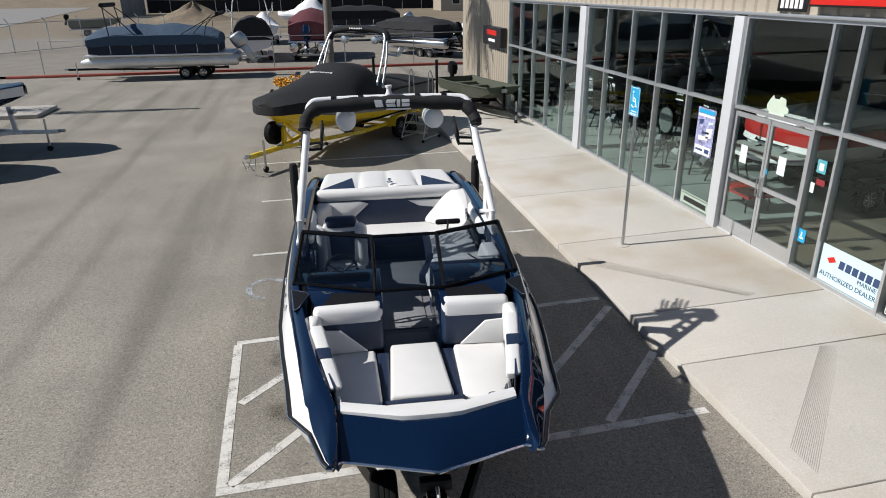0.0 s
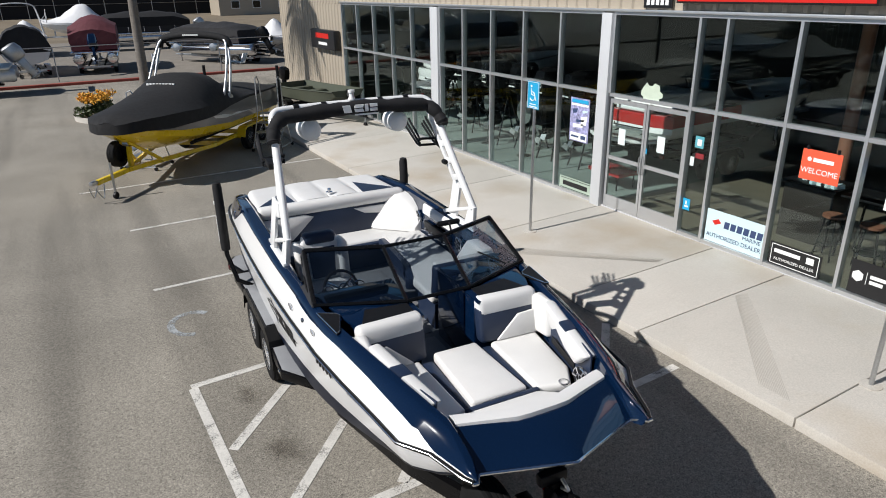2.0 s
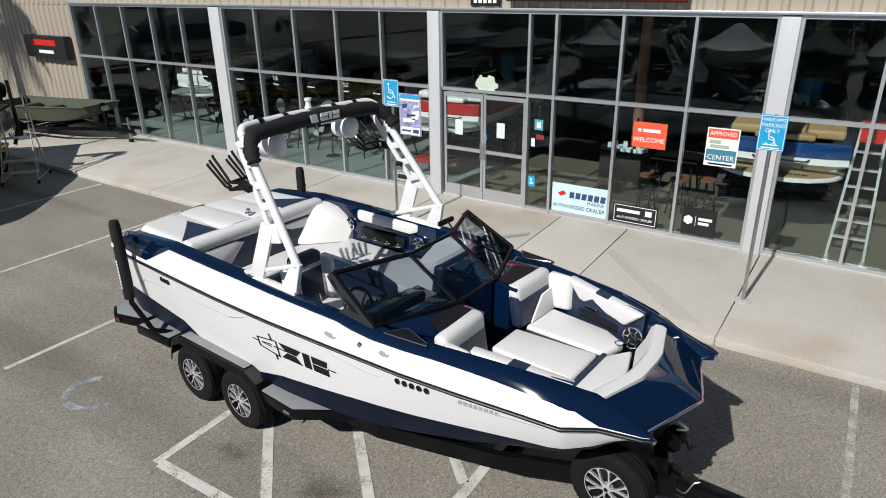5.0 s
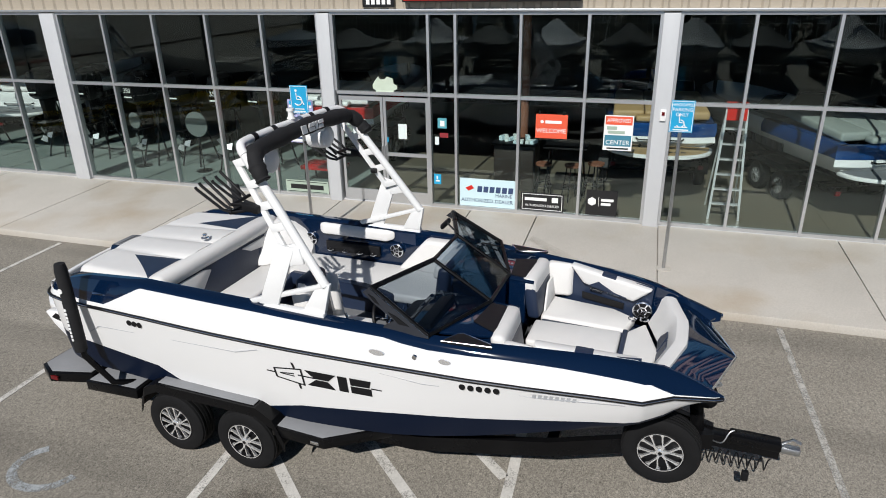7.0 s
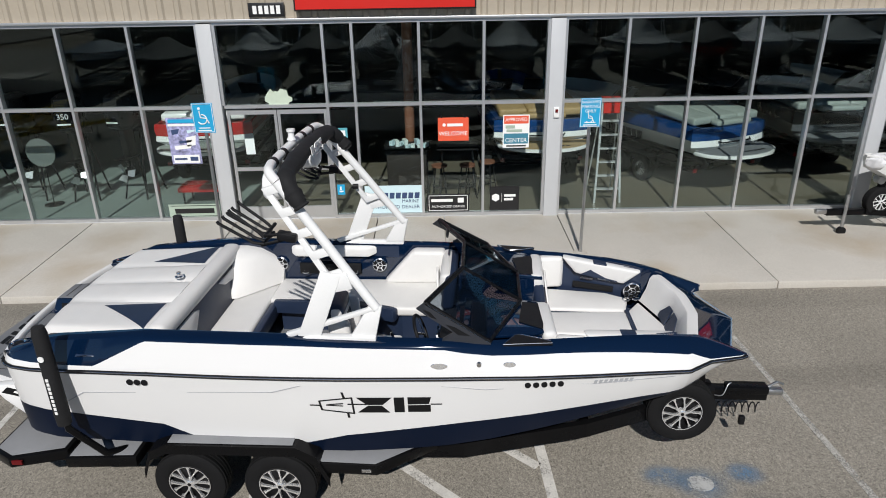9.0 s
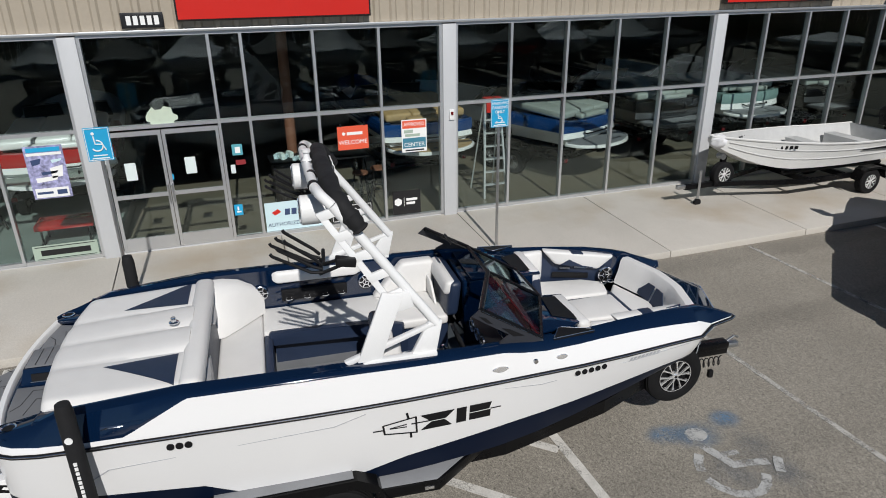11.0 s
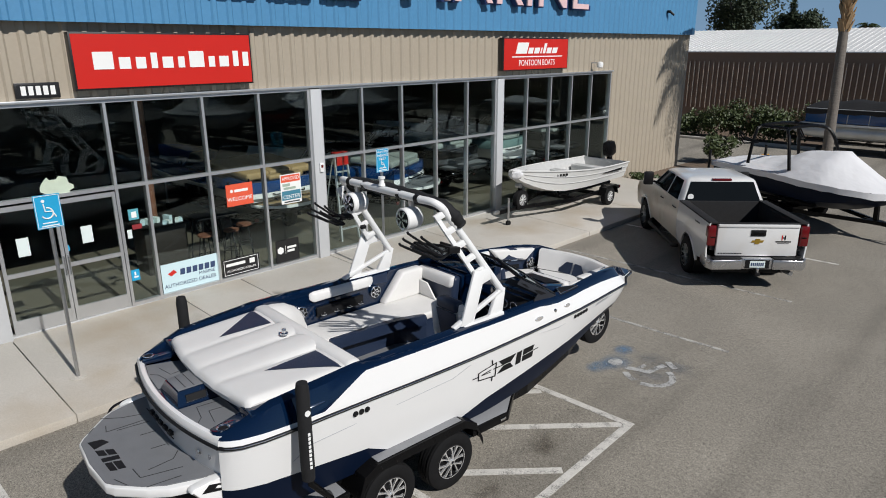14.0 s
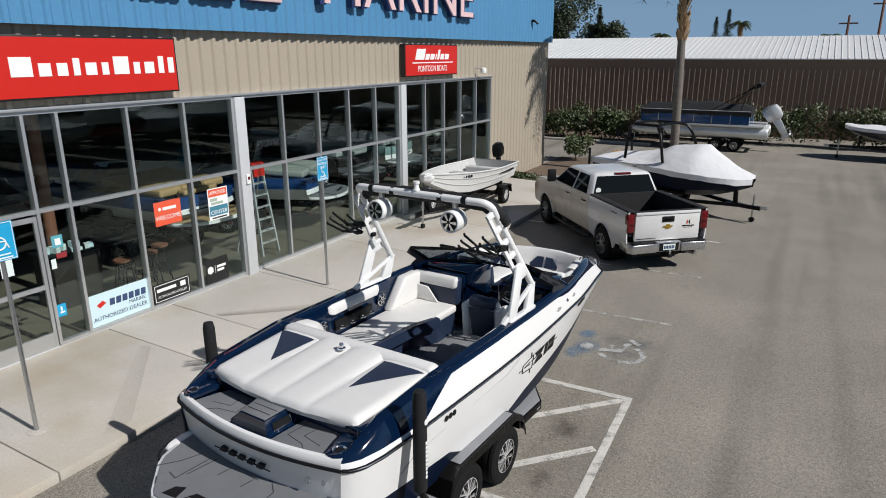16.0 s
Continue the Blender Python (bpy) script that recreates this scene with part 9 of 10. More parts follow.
tg = part("tailgate", box(bmesh.new(), -0.805, 0.805, 0.0, 0.07, 0.74, RAIL - 0.01, 0.018), TRUCK_WHITE, TK, "white tailgate", smooth=True)
boxp("gate_step", (-0.80, 0.80, -0.022, 0.0, 1.34, 1.40), TRUCK_WHITE, tg, 0.012)
hd = part("gate_handle", box(bmesh.new(), -0.15, 0.15, -0.016, 0.0, 1.16, 1.29, 0.008), BLACK_MATT, tg, smooth=True)
boxp("lever", (-0.10, 0.10, -0.028, -0.015, 1.19, 1.25), BLACK_PAINT, hd, 0.006)
GOLD = mat("gold_badge", (0.55, 0.36, 0.06), 0.3, 0.8)
slabp("badge_shape", [(-0.13, -0.012, 1.03), (0.10, -0.012, 1.03), (0.13, -0.012, 1.075), (-0.10, -0.012, 1.075)], (0, 0.010, 0), GOLD, tg)
slabp("badge_shape", [(-0.05, -0.013, 1.00), (0.04, -0.013, 1.00), (0.05, -0.013, 1.105), (-0.04, -0.013, 1.105)], (0, 0.010, 0), GOLD, tg)
for x0, x1, z0, z1 in ((0.36, 0.66, 1.035, 1.06), (0.40, 0.62, 1.005, 1.015)):
    boxp("print_bar", (x0, x1, -0.006, -0.001, z0, z1), BLACK_MATT, tg)
boxp("print_mark", (0.47, 0.49, -0.006, -0.001, 1.08, 1.18), SIGN_RED, tg)
boxp("print_mark", (0.53, 0.55, -0.006, -0.001, 1.08, 1.18), BLACK_MATT, tg)
boxp("print_mark", (0.491, 0.529, -0.006, -0.001, 1.12, 1.14), BLACK_MATT, tg)
for k in range(9):
    boxp("name_bar", (-0.76 + k * 0.055, -0.725 + k * 0.055, -0.006, -0.001, 0.785, 0.805), BLACK_MATT, tg)
for s in (1, -1):
    bmp = part("rear_bumper", slab(bmesh.new(), [(s * 0.30, -0.16, 0.50), (s * 0.90, -0.15, 0.48), (s * 1.0, -0.05, 0.50), (s * 1.0, 0.30, 0.52), (s * 0.93, 0.30, 0.52), (s * 0.88, 0.0, 0.50), (s * 0.30, 0.0, 0.50)], (0, 0, 0.21), 0.025), BUMPER, TK, "chrome rear bumper end", smooth=True)
    boxp("bumper_step", (min(s * 0.32, s * 0.90), max(s * 0.32, s * 0.90), -0.15, 0.0, 0.712, 0.735), BLACK_MATT, bmp, 0.008)
bp = part("bumper_centre", box(bmesh.new(), -0.30, 0.30, -0.13, 0.02, 0.50, 0.73, 0.02), BUMPER, TK, "chrome bumper centre with plate", smooth=True)
boxp("plate_recess", (-0.24, 0.24, -0.138, -0.128, 0.52, 0.70), BLACK_MATT, bp)
boxp("number_plate", (-0.15, 0.15, -0.146, -0.139, 0.545, 0.68), PAPER, bp)
for k in range(7):
    boxp("plate_bar", (-0.13 + k * 0.038, -0.105 + k * 0.038, -0.150, -0.1465, 0.575, 0.645), SIGN_NAVY, bp)
boxp("tow_hitch", (-0.05, 0.05, -0.22, 0.1, 0.38, 0.46), BLACK_MATT, TK, 0.01)
part("tow_ball", lathe(bmesh.new(), [(0.001, 0.46), (0.02, 0.46), (0.02, 0.50), (0.03, 0.53), (0.001, 0.56)], (0, -0.19, 0), "z", 12), CHROME, TK, smooth=True)
tubep("exhaust_pipe", [(0.62, 0.3, 0.40), (0.72, -0.08, 0.40)], 0.05, STEEL, TK, 10)
bed = part("bed_floor", box(bmesh.new(), -0.9, 0.9, 0.07, 2.03, 0.84, 0.88), TRUCK_BLACK, TK, "black bed liner")
for s in (1, -1):
    boxp("bed_wall", (min(s * 0.80, s * 0.90), max(s * 0.80, s * 0.90), 0.07, 2.02, 0.88, 1.40), TRUCK_BLACK, bed, 0.01)
    boxp("wheel_box", (min(s * 0.58, s * 0.81), max(s * 0.58, s * 0.81), 0.85, 1.5, 0.88, 1.08), TRUCK_BLACK, bed, 0.05)
    boxp("bed_rail_cap", (min(s * 0.80, s * 0.985), max(s * 0.80, s * 0.985), 0.02, 2.03, 1.402, 1.44), TRUCK_BLACK, bed, 0.012)
boxp("bed_front", (-0.80, 0.80, 1.96, 2.03, 0.88, 1.42), TRUCK_BLACK, bed)
for k in range(12):
    boxp("liner_rib", (-0.55 + k * 0.1, -0.50 + k * 0.1, 0.10, 1.95, 0.879, 0.892), TRUCK_BLACK, bed)
boxp("gate_cap", (-0.80, 0.80, 0.0, 0.078, 1.404, 1.425), TRUCK_BLACK, bed, 0.006)
boxp("chassis", (-0.75, 0.75, 0.15, 5.6, 0.34, 0.64), BLACK_MATT, TK)
part("sticker", lathe(bmesh.new(), [(0.001, 0), (0.07, 0), (0.07, -0.004), (0.001, -0.004)], (-0.72, ya + 0.012, 1.50), "y", 16), SIGN_WHITE, TK)
bucket = thing("white_bucket", TK.matrix_world @ pose(-0.50, 0.40, 0.895), "white plastic bucket lid in the truck bed", "bucket")
part("pail", lathe(bmesh.new(), [(0.001, 0), (0.12, 0), (0.14, 0.34), (0.15, 0.35), (0.12, 0.40), (0.001, 0.42)], (0, 0, 0), "z", 18), WHITE_METAL, bucket, smooth=True)

# ---- palms, poles, fence and far buildings ----
palm((0.98, 28.8, 0), 8.2, 0.165, 0.2, "palm with a grey trunk beside the yellow boat")
conifer((-13.6, 28.6, 0.15), 7.9, 0.85, "narrow cypress on the lot's west island", 1500)
pc = part("planter_curb", lathe(bmesh.new(), [(1.55, -0.02), (1.55, 0.15), (1.72, 0.15), (1.72, -0.02)], (0.1, 29.2, 0), "z", 36), CONCRETE, smooth=True)
tagged(pc, "round concrete planter curb on the asphalt", "curb", kind="structure")
pe = part("planter_earth", lathe(bmesh.new(), [(0.003, 0.05), (1.53, 0.05), (1.53, 0.08), (0.003, 0.10)], (0.1, 29.2, 0), "z", 28), EARTH)
tagged(pe, "bark and earth inside the round planter", "ground", kind="structure")
fl = thing("flower_clump", pose(-0.85, 29.1, 0.05), "tall clump of orange-yellow flowers in the planter", "flowers")
part("leaves", leaves(bmesh.new(), (0, 0, 0.45), (0.75, 0.7, 0.45), 900, 0.07, rng), LEAF, fl, kind="stuff")
part("blossoms", leaves(bmesh.new(), (0, 0, 0.85), (0.75, 0.7, 0.30), 900, 0.055, rng), FLOWER, fl, kind="stuff")
wc = part("planter_curb", box(bmesh.new(), -17.0, -10.05, 27.3, 29.6, -0.02, 0.15, 0.03), CONCRETE, smooth=True)
tagged(wc, "low concrete island at the lot's west edge", "curb", kind="structure")
CF = thing("chain_fence", pose(-20.0, 58.0, 0.1, 0, 0, 55), "grey chain-link fence with angled post tops", "fence")
for k in range(10):
    x = -14 + k * 3.0
    tubep("fence_post", [(x, 0, 0), (x, 0, 2.1), (x - 0.1, 0.25, 2.45)], 0.035, STEEL, CF, 6)
for z in (0.1, 2.1):
    tubep("fence_rail", [(-14, 0, z), (13, 0, z)], 0.025, STEEL, CF, 6)
bm = bmesh.new()
for k in range(150):
    x = -14 + k * 0.18
    for d in (1, -1):
        tube(bm, [(x, 0, 0.1), (x + d * 2.0, 0, 2.1)], 0.004, 3, False)
part("wire_mesh", bm, STEEL, CF, kind="stuff")
CF2 = thing("chain_fence", pose(0, 41.6, 0.1), "low steel rail fence along the yard", "fence")
for k in range(8):
    tubep("fence_post", [(-14.4 + k * 4.2, 0, 0), (-14.4 + k * 4.2, 0, 1.75)], 0.03, STEEL, CF2, 6)
tubep("fence_rail", [(-14.4, 0, 1.75), (15.0, 0, 1.75)], 0.022, STEEL, CF2, 6)
H1 = thing("tan_house", pose(36, 138, 0), "tan stucco house with a low roof beyond the yard", "house")
boxp("wall", (-9, 9, -4, 4, 0, 4.2), TAN, H1)
slabp("roof", [(-9.6, -4.6, 4.2), (9.6, -4.6, 4.2), (8.5, 0, 5.6), (-8.5, 0, 5.6)], (0, 0, 0.15), BROWN_SIDING, H1)
slabp("roof", [(-9.6, 4.6, 4.2), (9.6, 4.6, 4.2), (8.5, 0, 5.6), (-8.5, 0, 5.6)], (0, 0, 0.15), BROWN_SIDING, H1)
for x in (-6, -2, 3):
    wf = part("window", box(bmesh.new(), x - 0.8, x + 0.8, -4.05, -3.98, 1.2, 2.6), WHITE_METAL, H1)
    boxp("pane", (x - 0.7, x + 0.7, -4.07, -4.051, 1.3, 2.5), GLASS_CAR, wf)
DF = thing("screened_fence", pose(-2, 146, 0, 0, 0, 4), "tall dark screened fence beyond the yard", "fence")
for k in range(17):
    x = -27 + k * 4.2
    boxp("screen", (x + 0.06, x + 4.14, -0.03, 0.03, 0.15, 4.6), BLACK_CLOTH, DF)
    tubep("fence_post", [(x, -0.08, 0), (x, -0.08, 4.8)], 0.05, STEEL, DF, 6)
tubep("fence_rail", [(-27, -0.08, 2.4), (44, -0.08, 2.4)], 0.03, STEEL, DF, 6)
PF = thing("paling_fence", pose(-29.2, 143.5, 0, 0, 0, -90), "weathered grey paling fence beyond the yard", "fence")
for k in range(44):
    boxp("paling", (k * 0.42, k * 0.42 + 0.36, -0.02, 0.02, -0.04, 3.6 + 0.12 * math.sin(k * 2.3)), WEATHERED, PF)
for z in (0.6, 2.9):
    boxp("rail", (0, 18.4, 0.025, 0.09, z, z + 0.12), WEATHERED, PF)
bm = bmesh.new()
g = random.Random(8)
n_r, n_a = 9, 26
rows = []
for i in range(n_r + 1):
    f = i / n_r
    rows.append([(7.0 * f * math.cos(a) * (1 + 0.12 * math.sin(3 * a)), 4.0 * f * math.sin(a) * (1 + 0.1 * math.cos(2 * a)), 2.5 * (1 - f) ** 1.25 * (1 + 0.2 * math.sin(4 * a + 5 * f)) + (g.uniform(-0.08, 0.08) if 0 < i < n_r else 0)) for a in np.linspace(0, 2 * math.pi, n_a)])
loft(bm, rows, closed=False)
md = part("earth_mound", bm, DRY_EARTH, smooth=True)
md.matrix_world = pose(-16.0, 112, -0.02) @ Matrix.Scale(0.95, 4)
tagged(md, "heap of dry brown earth beyond the yard", "earth", kind="structure")
broad_tree((25.5, -66, 0), 13.5, 6.0, "dark broadleaf tree beyond the long building")
broad_tree((20.5, -72, 0), 8.6, 4.5, "low green tree beyond the long building")
conifer((21.6, -70, 0), 10.2, 2.2, "dark conifer beyond the long building")
conifer((18.6, -70, 0), 8.6, 0.5, "narrow cypress beyond the long building", 900)
conifer((8.1, -70, 0), 8.7, 1.7, "narrow cypress beyond the long building", 1500)
conifer((6.9, -70.5, 0), 9.5, 1.9, "narrow cypress beyond the long building", 1500)
palm((5.3, -68, 0), 7.6, 0.2, 0.0, "distant palm beyond the long building", 22, 1.0)
palm((14.1, -70, 0), 6.4, 0.25, 0.0, "distant palm beyond the long building", 22, 1.2)
palm((-3.4, -70, 0), 6.1, 0.25, 0.0, "distant palm beyond the long building", 22, 1.1)
for x, h in ((-4.9, 8.6), (-7.8, 10.5)):
    UP = thing("utility_pole", pose(x, -72, 0), "distant wooden utility pole with crossarm", "pole")
    tubep("pole", [(0, 0, 0), (0, 0, h)], [0.16, 0.11], WOOD, UP, 8)
    boxp("crossarm", (-0.9, 0.9, -0.06, 0.06, h - 0.9, h - 0.75), WOOD, UP)

# ---- the showroom behind the glass ----


def show_boat(m, L, beam, hull, band, pad, label, z0=0.62, rim=1.35, platform=None, long_band=False):
    """A display boat seen by its stern: hull, coloured band round the quarters, stuffed pads, round swim platform, windshield."""
    b = thing("display_boat", m, label, "boat")
    hull_part(b, L, beam, z0, rim - 0.25, 0.2, hull, "hull")
    last = 16 if long_band else 6
    for nm, k0, k1, m_ in (("gunwale", 0, last, band), ("bow_gunwale", last, 16, hull)):
        if k0 == k1:
            continue
        bm = bmesh.new()
        for s in (1, -1):
            rows = []
            for k in range(k0, k1 + 1):
                t = k / 16
                hw, y, up = beam * plan(t), L * t + 0.03 * L * t ** 6, 0.2 * t ** 2.2
                rows.append([(s * hw, y, rim - 0.26 + up), (s * (hw + 0.015), y, rim - 0.12 + up), (s * hw * 0.97, y, rim + up), (s * hw * 0.82, y, rim + 0.01 + up), (s * hw * 0.80, y, rim - 0.35 + up)])
            loft(bm, rows, closed=False)
        part(nm, bm, m_, b, smooth=True)
    # bulging stern: band above, hull colour below
    for nm, m_, za, zb in (("transom_band", band, rim - 0.27, rim - 0.01), ("transom", hull, z0 + 0.22, rim - 0.272)):
        bm = bmesh.new()
        rows = []
        for x in np.linspace(-1, 1, 15):
            bulge_ = -0.16 * (1 - abs(x) ** 3)
            under = 0.10 if nm == "transom" else 0.0
            rows.append([(x * beam * (0.475 - under * 0.6), bulge_ + under, za), (x * beam * 0.482, bulge_ - 0.02, (za + zb) / 2), (x * beam * 0.475, bulge_, zb), (x * beam * 0.44, bulge_ + 0.10, zb + 0.004)])
        loft(bm, rows, closed=False)
        part(nm, bm, m_, b, smooth=True)
    for k in range(7):
        for s in (1, -1):
            y, hw = 1.5 + k * 0.19, beam * 0.485
            slabp("hull_mark", [(s * (hw + 0.004), y, rim - 0.50), (s * (hw + 0.004), y + 0.14, rim - 0.50), (s * (hw + 0.012), y + 0.17, rim - 0.34), (s * (hw + 0.012), y + 0.03, rim - 0.34)], (-s * 0.03, 0, 0), BLACK_MATT, b)
    boxp("sole", (-beam * 0.40, beam * 0.40, 0.1, L * 0.9, rim - 0.5, rim - 0.42), GREY_MAT, b)
    # engine cover in three stuffed sections and a roll across the stern
    for x0, x1 in ((-0.42, -0.145), (-0.14, 0.14), (0.145, 0.42)):
        slabp("engine_pad", [(x0 * beam, 0.10, rim + 0.01), (x1 * beam, 0.10, rim + 0.02), (x1 * beam * 0.96, 1.95, rim + 0.14), (x0 * beam * 0.96, 1.95, rim + 0.14)], (0, 0, 0.17), pad, b, 0.05, seg=3)
    slabp("stern_roll", [(-0.22 * beam, -0.13, rim + 0.005), (0.22 * beam, -0.13, rim + 0.005), (0.22 * beam, 0.10, rim + 0.005), (-0.22 * beam, 0.10, rim + 0.005)], (0, 0, 0.12), pad, b, 0.045, seg=3)
    boxp("bench", (-beam * 0.40, beam * 0.40, 2.0, 2.6, rim - 0.42, rim - 0.05), pad, b, 0.04)
    for s in (1, -1):
        ws = slabp("windshield", [(s * 0.15, L * 0.55, rim + 0.02), (s * beam * 0.42, L * 0.50, rim + 0.02), (s * beam * 0.38, L * 0.44, rim + 0.40), (s * 0.15, L * 0.48, rim + 0.40)], (0, 0.01, 0.004), GLASS_CAR, b)
        tubep("windshield_frame", [(s * 0.15, L * 0.48, rim + 0.41), (s * beam * 0.38, L * 0.44, rim + 0.41), (s * beam * 0.42, L * 0.50, rim + 0.02)], 0.016, CHROME, ws, 6)
        tubep("platform_brace", [(s * 0.35, -0.02, z0 + 0.30), (s * 0.40, -0.50, rim - 0.56)], 0.02, BLACK_MATT, b, 6)
    part("exhaust_port", lathe(bmesh.new(), [(0.001, -0.02), (0.06, -0.02), (0.075, 0.0), (0.075, 0.12), (0.001, 0.12)], (0.35, -0.12, z0 + 0.36), "y", 14), BLACK_MATT, b)
    if platform:
        edge = [(beam * 0.46 * math.cos(v), -0.06 - 0.78 * math.sin(v) ** 0.8) for v in np.linspace(0, math.pi, 17)]
        sp = slabp("swim_platform", [(x, y, rim - 0.55) for x, y in edge], (0, 0, 0.07), hull, b, 0.02)
        slabp("platform_mat", [(x * 0.94, y * 0.95 - 0.01, rim - 0.478) for x, y in edge], (0, 0, 0.010), platform, sp)
        for k in range(5):
            x = -0.1 + k * 0.12
            slabp("platform_mark", [(x, -0.62, rim - 0.467), (x + 0.09, -0.62, rim - 0.467), (x + 0.10, -0.54, rim - 0.467), (x + 0.01, -0.54, rim - 0.467)], (0, 0, 0.002), BLACK_MATT, sp)
        tubep("grab_bar", [(-0.45, -0.17, rim - 0.30), (-0.40, -0.24, rim - 0.32), (0.40, -0.24, rim - 0.32), (0.45, -0.17, rim - 0.30)], 0.016, BLACK_MATT, b, 6)
    return b


FZ = 0.19
SHOW_BOATS = [
    (9.2, 11.45, -87, (WHITE_GEL, RED_GEL, WHITE_METAL, "white and red display boat behind the doors"), GREY_PAD, 0.90, 1.62, False),
    (8.8, 4.07, -87, (WHITE_GEL, BLUE_FLAKE, GOLD_MAT, "metallic blue display boat with tan decking in the showroom"), GOLD_MAT, 0.95, 1.66, True),
    (8.75, 0.05, -66, (WHITE_GEL, BLUE_FLAKE, GREY_PAD, "white and blue display boat with grey pads"), GREY_MAT, 0.72, 1.47, False),
    (9.4, -2.65, -85, (DARK_GEL, BLACK_PAINT, GREY_PAD, "black display boat with pale grey pads in the showroom"), GREY_MAT, 0.80, 1.58, True),
    (9.6, -5.45, -84, (WHITE_GEL, TEAL_GEL, GREY_PAD, "pale teal and white display boat"), GREY_MAT, 0.80, 1.58, False),
    (9.6, -8.3, -84, (DARK_GEL, BLACK_PAINT, GREY_PAD, "dark display boat deep in the showroom"), GREY_MAT, 0.80, 1.58, True),
    (9.6, 21.2, -80, (WHITE_GEL, WHITE_GEL, VINYL, "white display boat at the far end"), GREY_MAT, 0.85, 1.60, False)]
for px, py, rz, args, pl, z0, rim, long_ in SHOW_BOATS:
    show_boat(pose(px, py, FZ, 0, 0, rz), 6.2, 2.2, *args, platform=pl, z0=z0, rim=rim, long_band=long_)
    simple_trailer(pose(px, py, FZ, 0, 0, rz), 5.0, 0.85, BLACK_PAINT, (1.4, 2.2), "black trailer under a display boat", z=z0 - 0.18)
LDR = thing("step_ladder", pose(7.98, 2.77, FZ), "aluminium step ladder with a red top", "ladder")
for s in (-0.27, 0.27):
    slabp("front_rail", [(0.0, s - 0.02, 0.0), (0.06, s - 0.02, 0.0), (0.34, s * 0.62 - 0.02, 2.15), (0.28, s * 0.62 - 0.02, 2.15)], (0, 0.04, 0), ALU_HULL, LDR)
    tubep("rear_leg", [(0.85, s, 0), (0.36, s * 0.62, 2.1)], 0.018, ALU_HULL, LDR, 6)
for k in range(7):
    z = 0.28 + k * 0.28
    w = 0.27 * (1 - 0.38 * z / 2.15)
    boxp("tread", (0.28 * z / 2.15, 0.28 * z / 2.15 + 0.09, -w, w, z, z + 0.03), ALU_HULL, LDR)
boxp("top_cap", (0.22, 0.42, -0.19, 0.19, 2.08, 2.17), SIGN_RED, LDR, 0.01)
boxp("red_panel", (0.20, 0.23, -0.17, 0.17, 1.86, 2.07), SIGN_RED, LDR)
PST = thing("wood_post", pose(9.6, 6.95, FZ), "brown timber post inside the showroom", "post")
part("shaft", lathe(bmesh.new(), [(0.001, 0), (0.11, 0), (0.11, 4.5), (0.001, 4.5)], (0, 0, 0), "z", 18), WOOD, PST, smooth=True)
CTR = thing("display_counter", pose(9.1, 7.0, FZ), "dark display counter with stacked brochures", "counter")
boxp("body", (-0.25, 0.4, -0.45, 0.45, 0.0, 1.0), mat("dark_counter_laminate", (0.028, 0.022, 0.018), 0.5, vary=0.2, scale=4), CTR, 0.01)
boxp("top", (-0.3, 0.45, -0.5, 0.5, 1.0, 1.04), BLACK_MATT, CTR, 0.008)
g = random.Random(4)
for k in range(9):
    st = thing("brochure_stack", pose(9.0 + g.uniform(-0.1, 0.25), 6.6 + k * 0.09, FZ + 1.04, 0, 0, g.uniform(-30, 30)), "stack of printed brochures on the counter", "brochures", "brochures")
    boxp("paper", (-0.10, 0.10, -0.04, 0.04, 0, g.uniform(0.03, 0.14)), PAPER if k % 2 else SIGN_PALE, st)
TBL = thing("high_table", pose(9.0, 5.9, FZ), "dark high table in the showroom", "table")
boxp("top", (-0.35, 0.35, -0.45, 0.45, 1.02, 1.06), BLACK_MATT, TBL, 0.01)
for x, y in ((-0.3, -0.4), (0.3, -0.4), (-0.3, 0.4), (0.3, 0.4)):
    tubep("leg", [(x, y, 0), (x * 0.8, y * 0.8, 1.02)], 0.02, BLACK_MATT, TBL, 6)


def stool(m):
    s = thing("bar_stool", m, "black metal bar stool with a brown wooden seat", "stool", "stools by the high table")
    part("seat", lathe(bmesh.new(), [(0.001, 0.72), (0.17, 0.72), (0.17, 0.76), (0.001, 0.76)], (0, 0, 0), "z", 16), WOOD, s)
    for a in (0.8, 2.4, 3.9, 5.5):
        tubep("leg", [(0.22 * math.cos(a), 0.22 * math.sin(a), 0), (0.12 * math.cos(a), 0.12 * math.sin(a), 0.72)], 0.014, BLACK_MATT, s, 6)
    tubep("foot_ring", [(0.18 * math.cos(a), 0.18 * math.sin(a), 0.3) for a in np.linspace(0, 6.28, 13)], 0.01, BLACK_MATT, s, 5)
    return s


ST = stool(pose(8.5, 6.3, FZ))
copy_thing(ST, pose(8.5, 5.7, FZ, 0, 0, 30))
copy_thing(ST, pose(8.75, 5.25, FZ, 0, 0, 60))
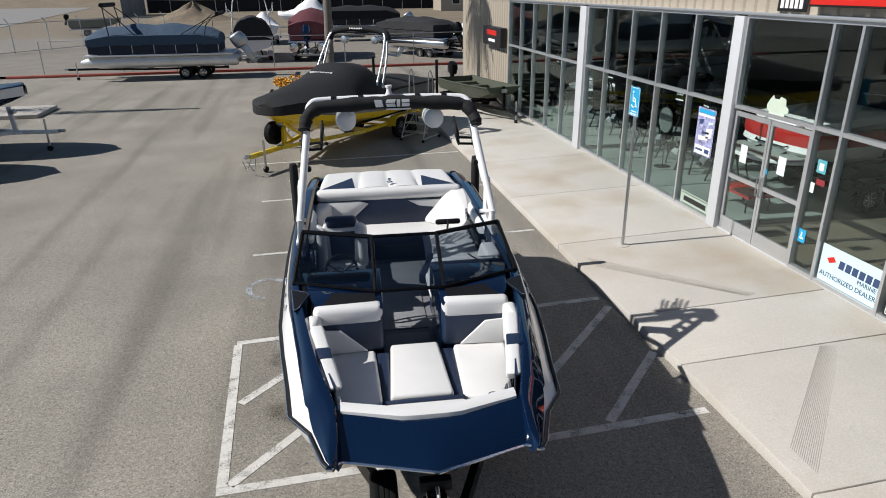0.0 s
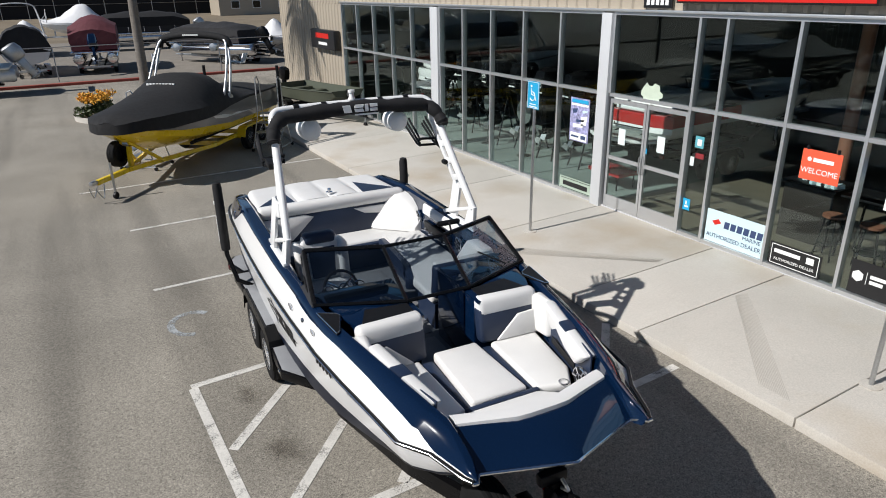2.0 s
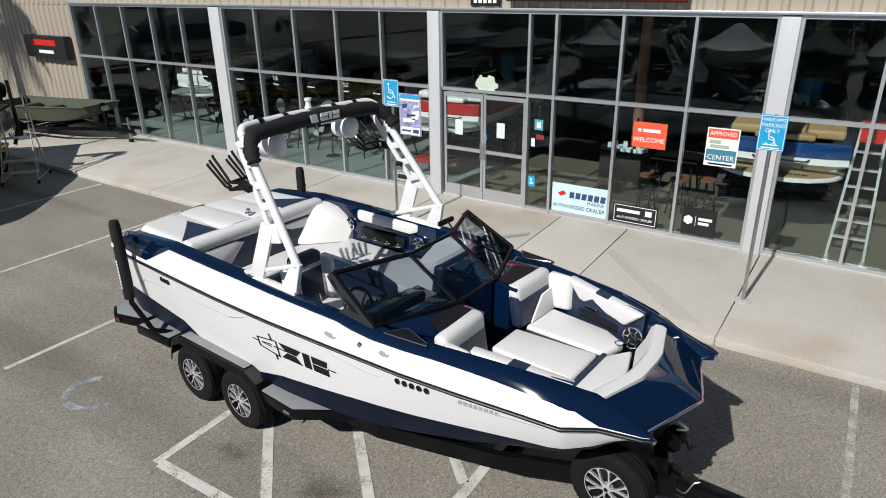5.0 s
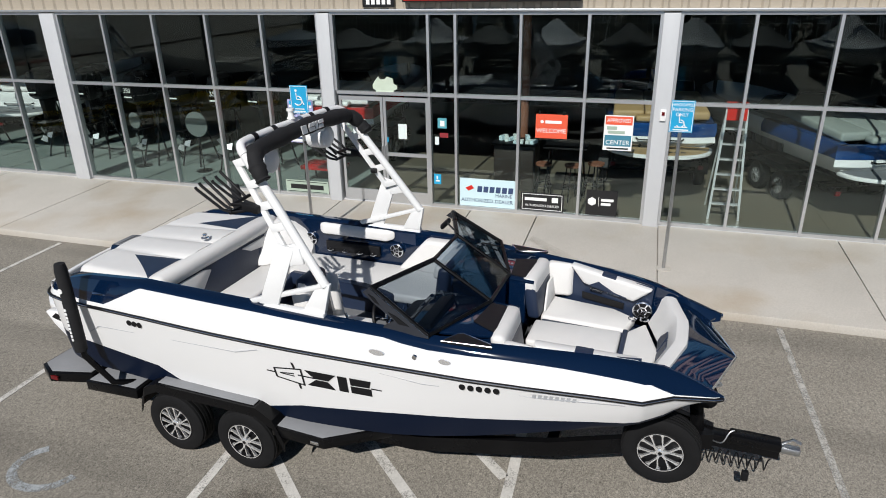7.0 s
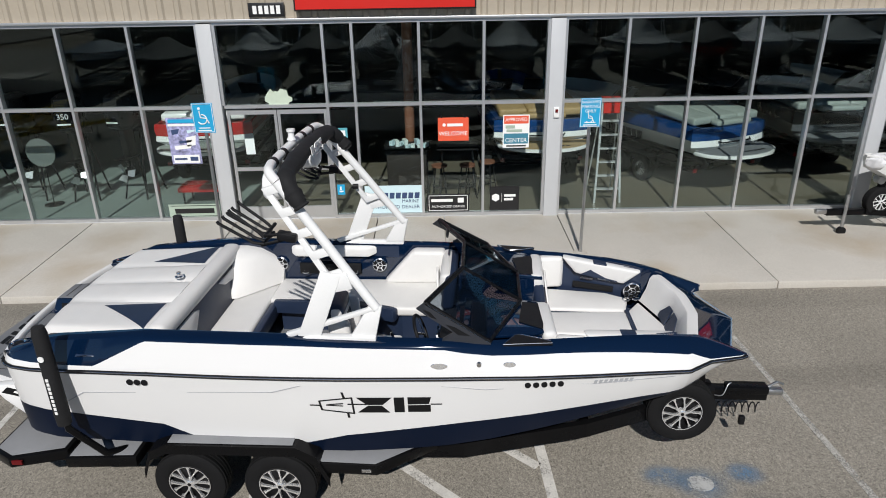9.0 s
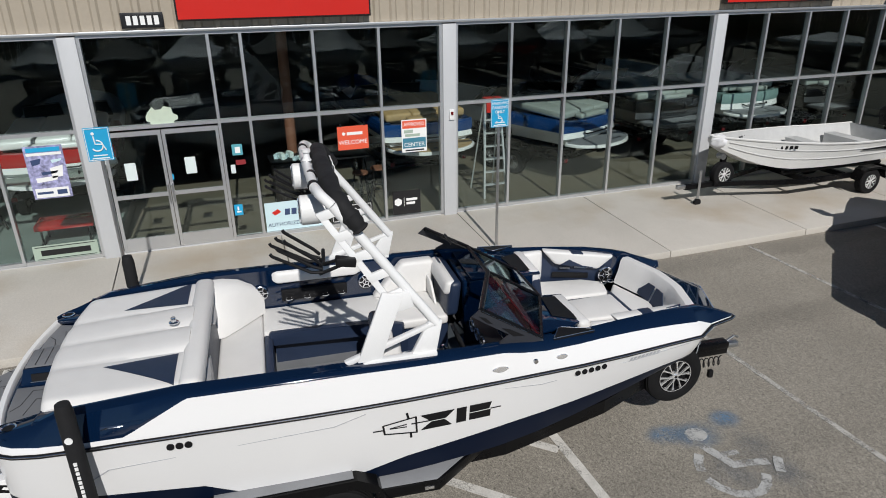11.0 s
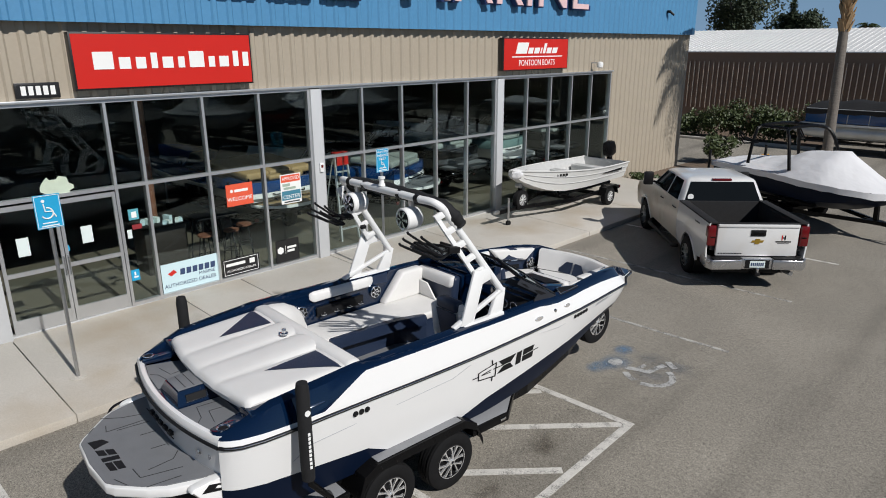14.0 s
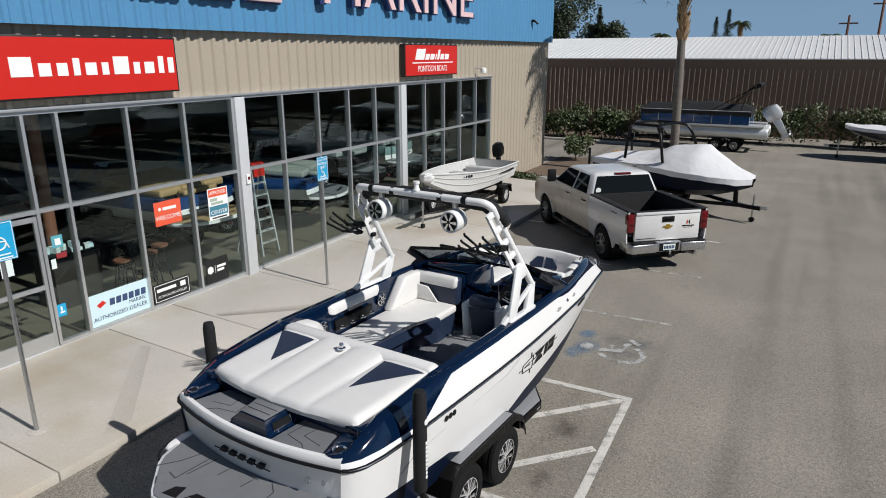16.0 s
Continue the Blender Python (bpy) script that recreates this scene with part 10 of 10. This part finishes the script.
# outboards on stands, some with pale round boards
for k, (px, py) in enumerate(((9.1, 16.4), (9.2, 15.3), (9.1, 14.15), (9.2, 13.0), (9.2, 19.6), (9.3, 18.3), (9.4, 22.6))):
    STD = thing("outboard_on_stand", pose(px, py, FZ, 0, 0, -90 + 9 * (k % 3 - 1)), "black outboard motor on a display stand", "outboard motor", "outboards on stands")
    om = outboard(STD, (0, 0, 1.52), 1.3, BLACK_PAINT, 0)
    for x in (-0.26, 0.26):
        tubep("stand_leg", [(x, 0.45, 0.0), (x * 0.4, 0.08, 1.5)], 0.022, BLACK_MATT, STD, 6)
        tubep("stand_leg", [(x, -0.35, 0.0), (x * 0.4, 0.08, 1.5)], 0.022, BLACK_MATT, STD, 6)
    boxp("stand_bar", (-0.26, 0.26, 0.03, 0.12, 1.44, 1.58), BLACK_MATT, STD)
    boxp("name_bar", (-0.13, 0.13, -0.672, -0.664, 1.76, 1.79), SIGN_WHITE, om)
    if k in (0, 2):
        words("lettering", "350", 0.16, Matrix(((1, 0, 0, 0), (0, 0, -1, -0.675), (0, 1, 0, 1.93), (0, 0, 0, 1))), SIGN_WHITE, om, depth=0.002)
for k, (px, py, r) in enumerate(((8.6, 16.6, 0.24), (8.55, 14.75, 0.36))):
    DB = thing("round_board", pose(px, py, FZ, 0, 0, 12 * (k % 3 - 1)), "pale round display board on a thin stand", "display")
    part("disc", lathe(bmesh.new(), [(0.001, 0.0), (r * 0.85, 0.0), (r * 0.85, 0.03), (0.001, 0.03)], (0, 0, 1.17), "x", 24), BOARD_GREY, DB, smooth=True)
    tubep("stand", [(0.05, 0, 0), (0.05, 0, 1.0)], 0.011, BLACK_MATT, DB, 6)
    part("base", lathe(bmesh.new(), [(0.001, 0), (0.2, 0), (0.2, 0.012), (0.001, 0.02)], (0.05, 0, 0), "z", 18), BLACK_MATT, DB)
RC = thing("red_cart", pose(8.6, 11.4, FZ), "red metal display cart near the window", "cart")
slabp("tray", [(-0.3, -0.5, 0.3), (0.3, -0.5, 0.3), (0.3, 0.5, 0.3), (-0.3, 0.5, 0.3)], (0, 0, 0.1), RED_GEL, RC, 0.02)
for x, y in ((-0.25, -0.4), (0.25, -0.4), (-0.25, 0.4), (0.25, 0.4)):
    tubep("leg", [(x, y, 0), (x, y, 0.3)], 0.02, BLACK_MATT, RC, 6)
